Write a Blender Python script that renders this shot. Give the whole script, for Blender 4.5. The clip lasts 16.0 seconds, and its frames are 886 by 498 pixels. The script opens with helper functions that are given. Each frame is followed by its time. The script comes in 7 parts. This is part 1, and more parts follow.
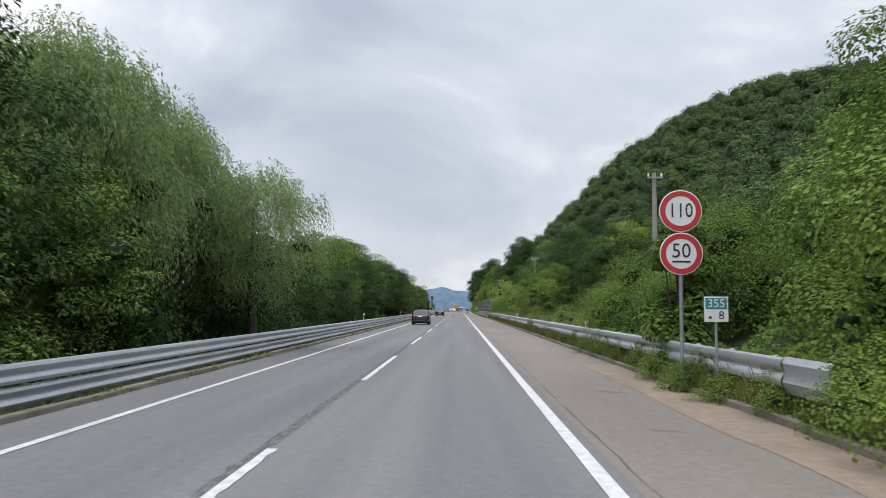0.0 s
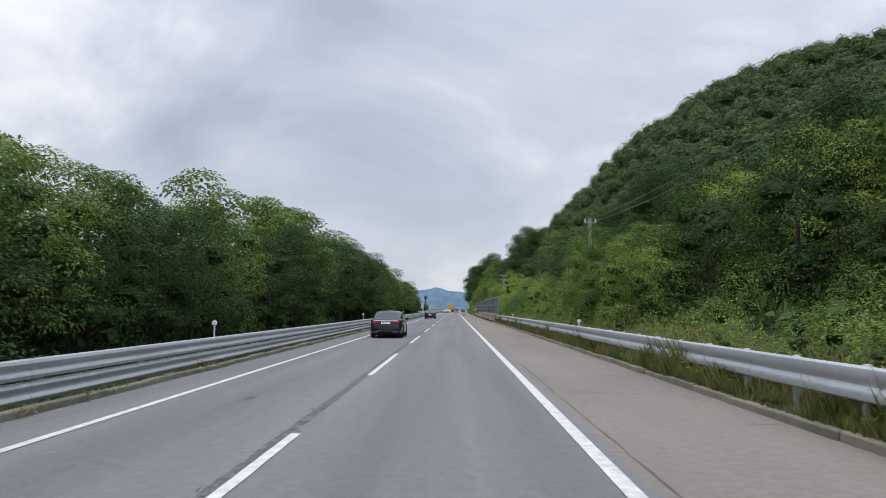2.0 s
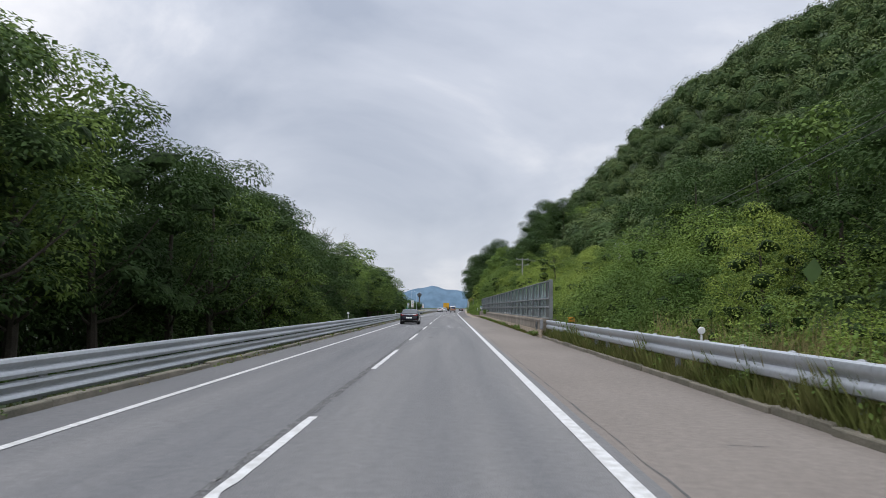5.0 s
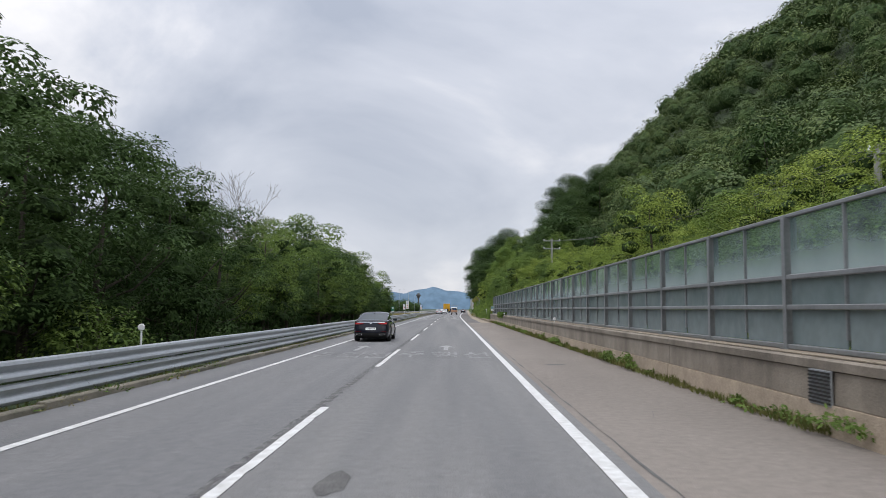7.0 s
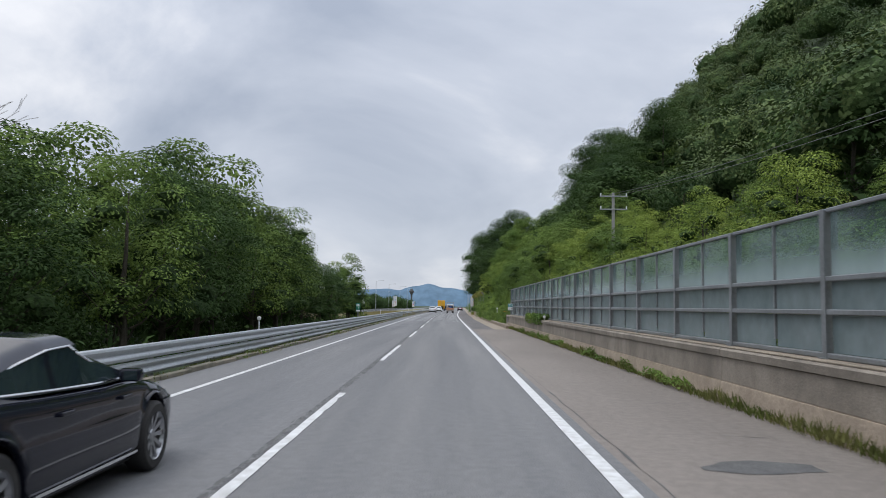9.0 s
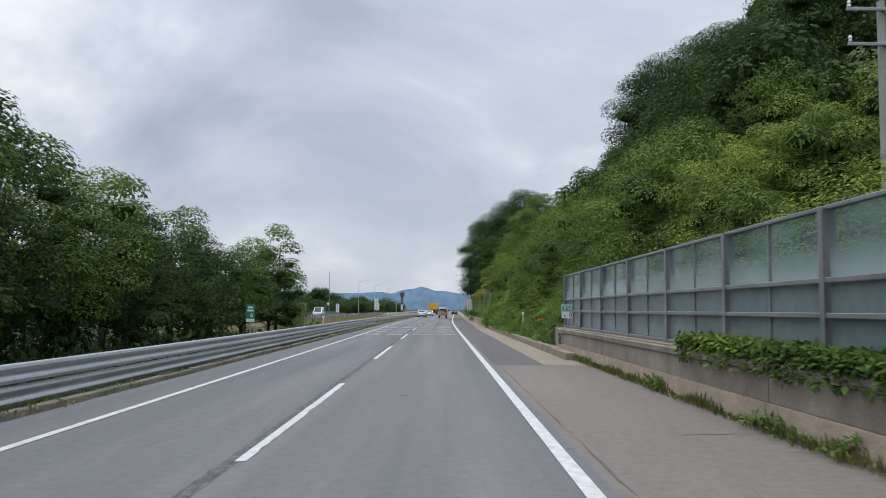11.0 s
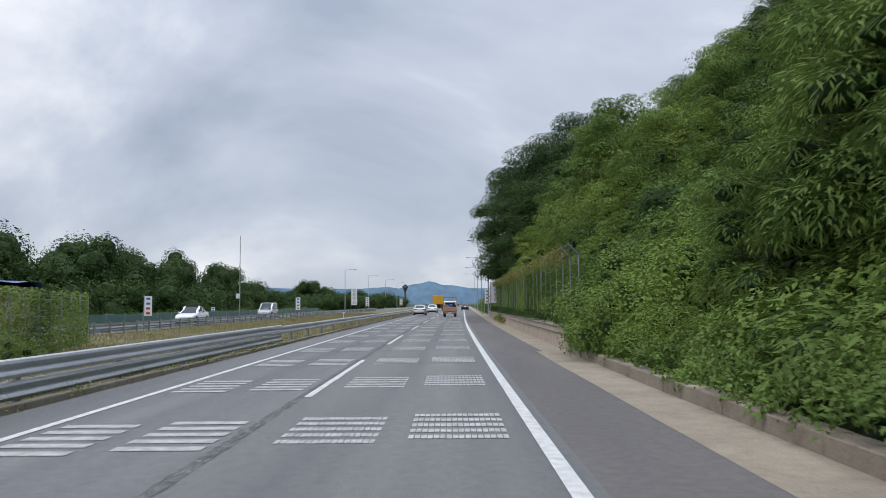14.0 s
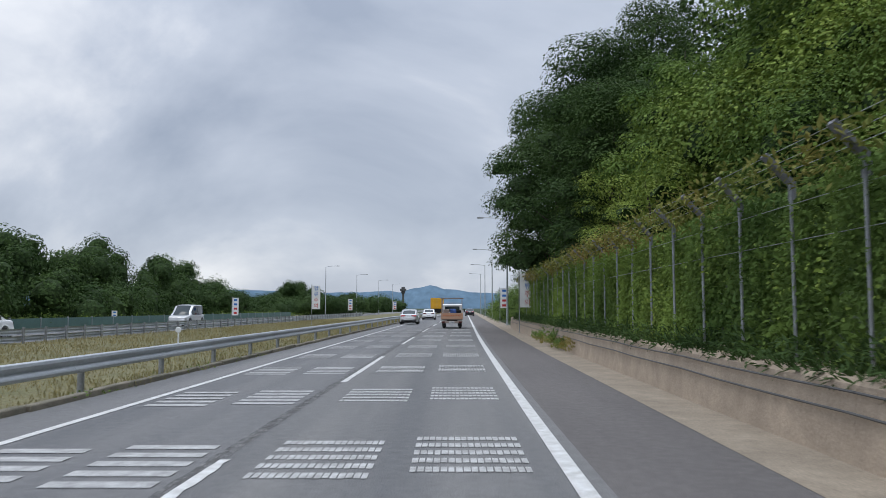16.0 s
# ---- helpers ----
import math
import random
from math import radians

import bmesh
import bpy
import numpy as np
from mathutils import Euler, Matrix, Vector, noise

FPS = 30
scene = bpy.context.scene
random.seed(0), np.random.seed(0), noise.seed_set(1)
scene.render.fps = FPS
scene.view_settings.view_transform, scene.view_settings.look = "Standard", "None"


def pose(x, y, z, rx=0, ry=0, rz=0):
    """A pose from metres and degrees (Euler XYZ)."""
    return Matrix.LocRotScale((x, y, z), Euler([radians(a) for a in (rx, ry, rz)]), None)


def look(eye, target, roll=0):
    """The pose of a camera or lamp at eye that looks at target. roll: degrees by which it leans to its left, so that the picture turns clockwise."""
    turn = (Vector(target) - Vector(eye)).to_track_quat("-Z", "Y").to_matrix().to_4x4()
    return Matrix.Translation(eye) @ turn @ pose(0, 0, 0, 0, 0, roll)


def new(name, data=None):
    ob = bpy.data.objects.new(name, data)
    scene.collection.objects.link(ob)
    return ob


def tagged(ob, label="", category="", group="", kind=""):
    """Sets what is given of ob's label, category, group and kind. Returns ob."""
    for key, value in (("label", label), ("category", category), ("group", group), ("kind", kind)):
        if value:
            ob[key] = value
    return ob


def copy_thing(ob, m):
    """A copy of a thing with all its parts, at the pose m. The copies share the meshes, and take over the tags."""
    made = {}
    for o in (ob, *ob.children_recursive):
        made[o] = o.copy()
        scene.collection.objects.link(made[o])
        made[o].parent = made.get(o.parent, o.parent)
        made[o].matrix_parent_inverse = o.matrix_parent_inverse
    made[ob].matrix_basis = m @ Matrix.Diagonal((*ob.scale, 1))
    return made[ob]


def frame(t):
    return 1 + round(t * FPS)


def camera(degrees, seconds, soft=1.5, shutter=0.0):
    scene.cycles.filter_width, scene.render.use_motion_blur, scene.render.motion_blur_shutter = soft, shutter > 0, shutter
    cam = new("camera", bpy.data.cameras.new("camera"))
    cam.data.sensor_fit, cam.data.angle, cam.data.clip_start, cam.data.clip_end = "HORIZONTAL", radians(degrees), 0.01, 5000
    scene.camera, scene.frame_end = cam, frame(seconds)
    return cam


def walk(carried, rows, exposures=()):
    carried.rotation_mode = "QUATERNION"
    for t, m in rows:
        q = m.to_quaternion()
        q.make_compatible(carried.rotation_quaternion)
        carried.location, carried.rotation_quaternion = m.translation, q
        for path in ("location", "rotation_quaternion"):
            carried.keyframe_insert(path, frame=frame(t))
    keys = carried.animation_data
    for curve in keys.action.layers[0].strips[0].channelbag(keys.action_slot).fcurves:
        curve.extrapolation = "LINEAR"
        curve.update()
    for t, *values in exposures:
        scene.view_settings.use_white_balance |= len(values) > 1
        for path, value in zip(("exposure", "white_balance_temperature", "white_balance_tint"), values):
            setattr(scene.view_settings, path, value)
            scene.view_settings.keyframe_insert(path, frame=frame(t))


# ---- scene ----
cam = camera(59.3, 16.0, soft=0.7, shutter=0.1)
PATH = [
    (0, (0.079, 3.477, 1.664), (0.036, 5.471, 1.815), 0.4),
    (0.5, (0.045, 12.149, 1.679), (0.004, 14.143, 1.831), 0.2),
    (1, (-0.038, 20.795, 1.66), (-0.074, 22.789, 1.81), 0.2),
    (1.5, (-0.094, 29.424, 1.635), (-0.125, 31.418, 1.787), 0.3),
    (2, (-0.09, 38.037, 1.609), (-0.12, 40.031, 1.762), 0.5),
    (2.5, (-0.054, 46.655, 1.588), (-0.08, 48.649, 1.741), 0.5),
    (3, (-0.088, 55.314, 1.596), (-0.11, 57.307, 1.755), 0.3),
    (3.5, (-0.165, 63.989, 1.593), (-0.183, 65.982, 1.755), 0.4),
    (3.7, (-0.179, 67.453, 1.587), (-0.196, 69.446, 1.746), 0.4),
    (5.8, (-0.106, 103.66, 1.578), (-0.131, 105.654, 1.727), 0.4),
    (6, (-0.096, 107.084, 1.576), (-0.123, 109.078, 1.728), 0.1),
    (6.5, (-0.077, 115.581, 1.575), (-0.102, 117.575, 1.727), 0.3),
    (7, (-0.082, 124.009, 1.586), (-0.105, 126.003, 1.739), 0.3),
    (7.5, (-0.087, 132.368, 1.602), (-0.105, 134.362, 1.755), 0.4),
    (8, (-0.116, 140.679, 1.627), (-0.134, 142.673, 1.777), 0.3),
    (8.5, (-0.156, 148.95, 1.66), (-0.171, 150.944, 1.806), 0.5),
    (8.7, (-0.16, 152.235, 1.663), (-0.174, 154.23, 1.808), 0.6),
    (10.8, (0.04, 186.452, 1.689), (0.044, 188.446, 1.843), 0.4),
    (11, (0.08, 189.691, 1.687), (0.086, 191.685, 1.841), 0.4),
    (11.5, (0.182, 197.734, 1.633), (0.191, 199.728, 1.787), 0.4),
    (12, (0.325, 205.696, 1.655), (0.332, 207.69, 1.805), 0.3),
    (12.5, (0.4, 213.655, 1.681), (0.406, 215.65, 1.827), -0.1),
    (13, (0.411, 221.648, 1.635), (0.411, 223.643, 1.778), 0.2),
    (13.5, (0.435, 229.659, 1.608), (0.427, 231.654, 1.748), 0.1),
    (14, (0.389, 237.675, 1.626), (0.376, 239.67, 1.766), -0.4),
    (14.5, (0.328, 245.705, 1.645), (0.313, 247.7, 1.785), -0.4),
    (15, (0.30, 253.734, 1.63), (0.286, 255.729, 1.774), -0.2),
    (15.5, (0.323, 261.757, 1.62), (0.305, 263.751, 1.768), -0.4),
    (16, (0.387, 269.78, 1.618), (0.3695, 271.774, 1.769), 0.0),
]
EXPOSURE = [(0, 0.14, 6860, 11), (1, 0.14, 6860, 11), (2.5, -0.03, 6580, 11), (3.7, -0.05, 6580, 11), (6, 0.06, 6860, 12), (7, 0.08, 6880, 12), (8.5, -0.03, 6680, 11), (11, -0.03, 6600, 10), (12.5, -0.02, 6550, 10), (16, -0.14, 6450, 10)]
walk(cam, [(t, look(eye, target, roll)) for t, eye, target, roll in PATH], EXPOSURE)

# ---- world, sun ----
world = bpy.data.worlds.new("overcast")
scene.world = world
world.use_nodes = True
wn, wl = world.node_tree.nodes, world.node_tree.links
wn.clear()


def wnode(kind, **props):
    n = wn.new(kind)
    for k, v in props.items():
        n.inputs[k].default_value = v
    return n


w_out = wn.new("ShaderNodeOutputWorld")
w_bg = wn.new("ShaderNodeBackground")
w_bg.inputs["Strength"].default_value = 0.125
sky = wn.new("ShaderNodeTexSky")
sky.sky_type = "NISHITA"
sky.sun_disc = False
sky.sun_elevation, sky.sun_rotation = radians(70), radians(229)
coord = wn.new("ShaderNodeTexCoord")
split = wn.new("ShaderNodeSeparateXYZ")
wl.new(coord.outputs["Generated"], split.inputs[0])


def wmath(op, a, b=None, clamp=False):
    n = wn.new("ShaderNodeMath")
    n.operation, n.use_clamp = op, clamp
    for k, v in enumerate((a, b)):
        if v is None:
            continue
        if isinstance(v, (int, float)):
            n.inputs[k].default_value = v
        else:
            wl.new(v, n.inputs[k])
    return n.outputs[0]


up = wmath("MAXIMUM", split.outputs[2], 0.0)
den = wmath("ADD", up, 0.75)
cx, cy = wmath("DIVIDE", split.outputs[0], den), wmath("DIVIDE", split.outputs[1], den)
flat = wn.new("ShaderNodeCombineXYZ")
wl.new(cx, flat.inputs[0]), wl.new(cy, flat.inputs[1])
turn = wn.new("ShaderNodeMapping")
turn.inputs["Rotation"].default_value = (0, 0, radians(28))
turn.inputs["Location"].default_value = (5.3, 2.2, 0)
turn.inputs["Scale"].default_value = (0.8, 1.15, 1.0)
wl.new(flat.outputs[0], turn.inputs[0])
big = wnode("ShaderNodeTexNoise", Scale=2.5, Detail=8.0, Roughness=0.52, Distortion=0.35)
wl.new(turn.outputs[0], big.inputs["Vector"])
ramp = wn.new("ShaderNodeValToRGB")
ramp.color_ramp.elements[0].position, ramp.color_ramp.elements[0].color = 0.34, (3.15, 3.62, 4.5, 1)
ramp.color_ramp.elements[1].position, ramp.color_ramp.elements[1].color = 0.64, (7.7, 7.9, 8.3, 1)
mid = ramp.color_ramp.elements.new(0.5)
mid.color = (4.75, 5.2, 6.05, 1)
wl.new(big.outputs["Fac"], ramp.inputs[0])
# overcast skies grow brighter towards the zenith
up2 = wmath("MULTIPLY", up, up)
zen = wmath("ADD", wmath("ADD", wmath("MULTIPLY", up2, 0.9), wmath("MULTIPLY", wmath("MULTIPLY", up2, up2), 2.1)), 1.0)
bright = wn.new("ShaderNodeVectorMath")
bright.operation = "SCALE"
wl.new(ramp.outputs[0], bright.inputs[0]), wl.new(zen, bright.inputs["Scale"])
blend = wn.new("ShaderNodeMix")
blend.data_type = "RGBA"
blend.inputs["Factor"].default_value = 0.9
wl.new(sky.outputs[0], blend.inputs["A"]), wl.new(bright.outputs[0], blend.inputs["B"])
wl.new(blend.outputs["Result"], w_bg.inputs["Color"])
wl.new(w_bg.outputs[0], w_out.inputs[0])

sun = new("sun", bpy.data.lights.new("sun", "SUN"))
sun.data.energy, sun.data.angle, sun.data.color = 1.1, radians(30), (1.0, 0.97, 0.92)
sun.matrix_world = look((0, 0, 60), (16, 14, 0))

# ---- materials ----


def material(name, c1, c2=None, scale=1.0, rough=0.6, metal=0.0, bump=0.0, bump_scale=40.0, fine=60.0, fine_amount=0.25,
             island=0.0, obj_random=0.0, translucent=0.0, stretch=(1, 1, 1), emit=0.0, coat=0.0, contrast=0.5, spec=0.5, mid=0.0, mid_scale=9.0):
    """Two colours mixed by a large noise, with a fine grain, bump, and variation from piece to piece."""
    m = bpy.data.materials.new(name)
    m.use_nodes = True
    n, l = m.node_tree.nodes, m.node_tree.links
    b = n["Principled BSDF"]
    b.inputs["Roughness"].default_value, b.inputs["Metallic"].default_value = rough, metal
    b.inputs["Specular IOR Level"].default_value = spec
    b.inputs["Coat Weight"].default_value = coat
    b.inputs["Coat Roughness"].default_value = 0.04
    c2 = c2 or tuple(v * 0.8 for v in c1)
    tc = n.new("ShaderNodeNewGeometry")
    mp = n.new("ShaderNodeMapping")
    mp.inputs["Scale"].default_value = stretch
    l.new(tc.outputs["Position"], mp.inputs[0])
    n1 = n.new("ShaderNodeTexNoise")
    n1.inputs["Scale"].default_value, n1.inputs["Detail"].default_value = scale, 5.0
    l.new(mp.outputs[0], n1.inputs["Vector"])
    r1 = n.new("ShaderNodeMapRange")
    r1.inputs["From Min"].default_value, r1.inputs["From Max"].default_value = 0.5 - contrast / 2, 0.5 + contrast / 2
    l.new(n1.outputs["Fac"], r1.inputs["Value"])
    fac = r1.outputs[0]
    if island or obj_random:
        src = tc.outputs["Random Per Island"]
        if obj_random:
            oi = n.new("ShaderNodeObjectInfo")
            src = oi.outputs["Random"]
        a = n.new("ShaderNodeMath")
        a.operation = "MULTIPLY_ADD"
        a.inputs[1].default_value = island or obj_random
        l.new(src, a.inputs[0])
        s_ = n.new("ShaderNodeMath")
        s_.operation = "SUBTRACT"
        s_.inputs[1].default_value = (island or obj_random) / 2
        l.new(fac, s_.inputs[0]), l.new(s_.outputs[0], a.inputs[2])
        a.use_clamp = True
        fac = a.outputs[0]
    mx = n.new("ShaderNodeMix")
    mx.data_type = "RGBA"
    mx.inputs["A"].default_value, mx.inputs["B"].default_value = (*c1, 1), (*c2, 1)
    l.new(fac, mx.inputs["Factor"])
    n2 = n.new("ShaderNodeTexNoise")
    n2.inputs["Scale"].default_value, n2.inputs["Detail"].default_value = fine, 3.0
    l.new(tc.outputs["Position"], n2.inputs["Vector"])
    r2 = n.new("ShaderNodeMapRange")
    r2.inputs["From Min"].default_value, r2.inputs["From Max"].default_value = 0.25, 0.75
    r2.inputs["To Min"].default_value, r2.inputs["To Max"].default_value = 1 - fine_amount, 1 + fine_amount
    l.new(n2.outputs["Fac"], r2.inputs["Value"])
    sc = n.new("ShaderNodeVectorMath")
    sc.operation = "SCALE"
    grain = r2.outputs[0]
    if mid:
        n4 = n.new("ShaderNodeTexNoise")
        n4.inputs["Scale"].default_value, n4.inputs["Detail"].default_value = mid_scale, 6.0
        n4.inputs["Roughness"].default_value = 0.7
        l.new(tc.outputs["Position"], n4.inputs["Vector"])
        r4 = n.new("ShaderNodeMapRange")
        r4.inputs["From Min"].default_value, r4.inputs["From Max"].default_value = 0.3, 0.7
        r4.inputs["To Min"].default_value, r4.inputs["To Max"].default_value = 1 - mid, 1 + mid
        l.new(n4.outputs["Fac"], r4.inputs["Value"])
        g_ = n.new("ShaderNodeMath")
        g_.operation = "MULTIPLY"
        l.new(grain, g_.inputs[0]), l.new(r4.outputs[0], g_.inputs[1])
        grain = g_.outputs[0]
    l.new(mx.outputs["Result"], sc.inputs[0]), l.new(grain, sc.inputs["Scale"])
    l.new(sc.outputs[0], b.inputs["Base Color"])
    if emit:
        l.new(sc.outputs[0], b.inputs["Emission Color"])
        b.inputs["Emission Strength"].default_value = emit
    if bump:
        n3 = n.new("ShaderNodeTexNoise")
        n3.inputs["Scale"].default_value, n3.inputs["Detail"].default_value = bump_scale, 4.0
        l.new(tc.outputs["Position"], n3.inputs["Vector"])
        bp = n.new("ShaderNodeBump")
        bp.inputs["Strength"].default_value, bp.inputs["Distance"].default_value = bump, max(0.02, 0.8 / bump_scale)
        l.new(n3.outputs["Fac"], bp.inputs["Height"]), l.new(bp.outputs[0], b.inputs["Normal"])
    if translucent:
        tr = n.new("ShaderNodeBsdfTranslucent")
        l.new(sc.outputs[0], tr.inputs["Color"])
        ms = n.new("ShaderNodeMixShader")
        ms.inputs[0].default_value = translucent
        l.new(b.outputs[0], ms.inputs[1]), l.new(tr.outputs[0], ms.inputs[2])
        l.new(ms.outputs[0], n["Material Output"].inputs["Surface"])
    return m


def leaf(name, c1, c2, scale=0.25, tr=0.25, island=0.2):
    return material(name, c1, c2, scale, rough=0.62, island=island, translucent=tr, fine=1.2, fine_amount=0.22, contrast=0.36, spec=0.08)


M = {}
M["asphalt"] = material("asphalt", (0.128, 0.131, 0.136), (0.190, 0.189, 0.187), 0.5, rough=0.85, bump=0.8, bump_scale=50, fine=95, fine_amount=0.56, stretch=(2.2, 0.06, 1), contrast=0.4, spec=0.3, mid=0.16, mid_scale=7.0)
M["asphalt_left"] = material("asphalt_left", (0.122, 0.126, 0.133), (0.184, 0.184, 0.185), 0.5, rough=0.85, bump=0.8, bump_scale=50, fine=90, fine_amount=0.56, stretch=(2.0, 0.07, 1), contrast=0.4, spec=0.3, mid=0.16, mid_scale=7.0)
M["shoulder"] = material("shoulder", (0.176, 0.155, 0.138), (0.228, 0.203, 0.181), 0.35, rough=0.9, bump=0.8, bump_scale=55, fine=90, fine_amount=0.27, stretch=(1.2, 0.25, 1), spec=0.25, mid=0.16, mid_scale=7.0)
M["shoulder_dark"] = material("shoulder_dark", (0.113, 0.106, 0.105), (0.155, 0.145, 0.142), 0.4, rough=0.9, bump=0.8, bump_scale=55, fine=100, fine_amount=0.38, stretch=(1.5, 0.2, 1), spec=0.25, mid=0.16, mid_scale=7.0)
M["seam"] = material("seam", (0.07, 0.07, 0.07), (0.12, 0.118, 0.115), 3.0, rough=0.95, bump=0.9, bump_scale=40, fine=50, fine_amount=0.5)
M["rough_seam"] = material("rough_seam", (0.088, 0.09, 0.094), (0.175, 0.175, 0.175), 4.0, rough=0.95, bump=1.0, bump_scale=22, fine=38, fine_amount=0.75, contrast=0.3, spec=0.2, mid=0.4, mid_scale=14.0)
M["paint"] = material("road_paint", (0.62, 0.63, 0.63), (0.42, 0.42, 0.41), 6.0, rough=0.6, fine=70, fine_amount=0.16, contrast=0.35)
M["worn_paint"] = material("worn_paint", (0.41, 0.415, 0.415), (0.26, 0.26, 0.26), 5.0, rough=0.7, fine=50, fine_amount=0.3, contrast=0.3)
M["stud_paint"] = material("stud_paint", (0.47, 0.475, 0.475), (0.29, 0.29, 0.285), 5.0, rough=0.7, fine=45, fine_amount=0.25, contrast=0.3)
M["letter_paint"] = material("letter_paint", (0.245, 0.247, 0.25), (0.15, 0.152, 0.155), 2.2, rough=0.8, fine=60, fine_amount=0.5, contrast=0.34, mid=0.3, mid_scale=9.0)
M["arrow_paint"] = material("arrow_paint", (0.31, 0.313, 0.315), (0.20, 0.202, 0.205), 6.0, rough=0.75, fine=50, fine_amount=0.3, contrast=0.3)
M["concrete"] = material("concrete", (0.30, 0.262, 0.216), (0.18, 0.156, 0.128), 0.8, rough=0.9, bump=0.35, bump_scale=25, fine=30, fine_amount=0.15, stretch=(1, 1, 0.25), mid=0.18, mid_scale=3.0, contrast=0.35)
M["concrete_pale"] = material("concrete_pale", (0.45, 0.365, 0.28), (0.325, 0.262, 0.20), 0.9, rough=0.9, bump=0.35, bump_scale=25, fine=30, fine_amount=0.15, mid=0.15, mid_scale=3.0)
M["gutter"] = material("gutter_concrete", (0.32, 0.268, 0.205), (0.205, 0.172, 0.132), 0.9, rough=0.9, bump=0.35, bump_scale=25, fine=30, fine_amount=0.2, mid=0.16, mid_scale=4.0)
M["apron"] = material("apron", (0.27, 0.205, 0.15), (0.19, 0.15, 0.118), 0.7, rough=0.95, bump=0.6, bump_scale=40, fine=70, fine_amount=0.3, mid=0.2, mid_scale=5.0)
M["kerb"] = material("kerb", (0.235, 0.21, 0.165), (0.115, 0.11, 0.082), 1.5, rough=0.9, bump=0.5, bump_scale=20, fine=30, fine_amount=0.2, obj_random=0.5)
M["galv"] = material("galvanised_steel", (0.50, 0.53, 0.56), (0.36, 0.39, 0.42), 0.8, rough=0.42, metal=0.55, bump=0.1, bump_scale=15, fine=12, fine_amount=0.1, stretch=(1, 0.3, 2))
M["galv_dull"] = material("dull_steel", (0.36, 0.38, 0.40), (0.25, 0.26, 0.27), 1.2, rough=0.55, metal=0.5, fine=20, fine_amount=0.15)
M["arm_steel"] = material("arm_steel", (0.20, 0.21, 0.23), (0.13, 0.137, 0.15), 1.5, rough=0.6, metal=0.3, fine=20, fine_amount=0.15)
M["frame"] = material("barrier_frame", (0.27, 0.285, 0.295), (0.17, 0.18, 0.185), 1.0, rough=0.5, metal=0.35, fine=15, fine_amount=0.12)
M["panel"] = material("barrier_panel", (0.15, 0.20, 0.205), (0.24, 0.285, 0.29), 0.9, rough=0.22, fine=4, fine_amount=0.12)
M["soil"] = material("soil", (0.035, 0.042, 0.02), (0.07, 0.065, 0.035), 0.4, rough=1.0, bump=0.6, bump_scale=6, fine=8, fine_amount=0.4)
M["hill"] = material("hill_soil", (0.018, 0.034, 0.012), (0.035, 0.055, 0.018), 0.2, rough=1.0, bump=0.8, bump_scale=2, fine=2, fine_amount=0.4)
M["bark"] = material("bark", (0.085, 0.072, 0.058), (0.045, 0.038, 0.03), 5.0, rough=0.95, bump=0.8, bump_scale=30, fine=30, fine_amount=0.3, stretch=(2, 2, 0.4))
M["deadwood"] = material("deadwood", (0.20, 0.18, 0.16), (0.13, 0.115, 0.10), 5.0, rough=0.95, bump=0.5, fine=30)
M["leaf_mid"] = leaf("leaf_mid", (0.074, 0.128, 0.034), (0.175, 0.252, 0.060))
M["leaf_dark"] = leaf("leaf_dark", (0.029, 0.058, 0.020), (0.066, 0.112, 0.033))
M["leaf_light"] = leaf("leaf_light", (0.165, 0.245, 0.048), (0.285, 0.355, 0.080))
M["leaf_willow"] = leaf("leaf_willow", (0.155, 0.23, 0.085), (0.25, 0.33, 0.135))
M["leaf_kudzu"] = leaf("leaf_kudzu", (0.068, 0.126, 0.032), (0.20, 0.285, 0.062))
# lighter and bluer than leaf_dark: distance haze is put into the leaf colour
M["leaf_hill"] = leaf("leaf_hill", (0.048, 0.082, 0.037), (0.126, 0.168, 0.058), scale=0.13, tr=0.06, island=0.16)
M["leaf_rust"] = leaf("leaf_rust", (0.15, 0.205, 0.05), (0.25, 0.19, 0.06))
# dark leaf green with the shade inside crowns put into the colour
M["leaf_inner_shade"] = material("leaf_inner_shade", (0.018, 0.038, 0.013), (0.044, 0.076, 0.022), 3.0, rough=0.9, bump=1.0, bump_scale=7, fine=5, fine_amount=0.5, spec=0.2)
# darker than leaf_hill: shade below the outer leaves is put into this colour
M["leaf_core_shade"] = material("leaf_core_shade", (0.030, 0.057, 0.025), (0.072, 0.110, 0.039), 0.5, rough=0.95, bump=1.0, bump_scale=2.5, fine=4, fine_amount=0.45, spec=0.05, mid=0.3, mid_scale=1.6)
M["grass"] = leaf("grass_blades", (0.10, 0.135, 0.035), (0.20, 0.19, 0.075), scale=0.6)
M["grass_dry"] = leaf("grass_dry", (0.24, 0.21, 0.095), (0.33, 0.28, 0.14), scale=0.5)
M["dry_soil"] = material("dry_soil", (0.165, 0.145, 0.075), (0.10, 0.105, 0.045), 0.5, rough=1.0, bump=0.6, bump_scale=8, fine=12, fine_amount=0.35)
M["white"] = material("white_paint", (0.78, 0.79, 0.80), (0.68, 0.69, 0.70), 2.0, rough=0.45, fine=20, fine_amount=0.06)
M["red"] = material("sign_red", (0.55, 0.035, 0.04), (0.42, 0.03, 0.035), 3.0, rough=0.4, fine=20, fine_amount=0.08)
M["black"] = material("black_print", (0.012, 0.012, 0.013), (0.02, 0.02, 0.02), 3.0, rough=0.5, fine=20, fine_amount=0.1)
M["teal"] = material("sign_teal", (0.02, 0.26, 0.27), (0.018, 0.21, 0.22), 3.0, rough=0.4, fine=20, fine_amount=0.08)
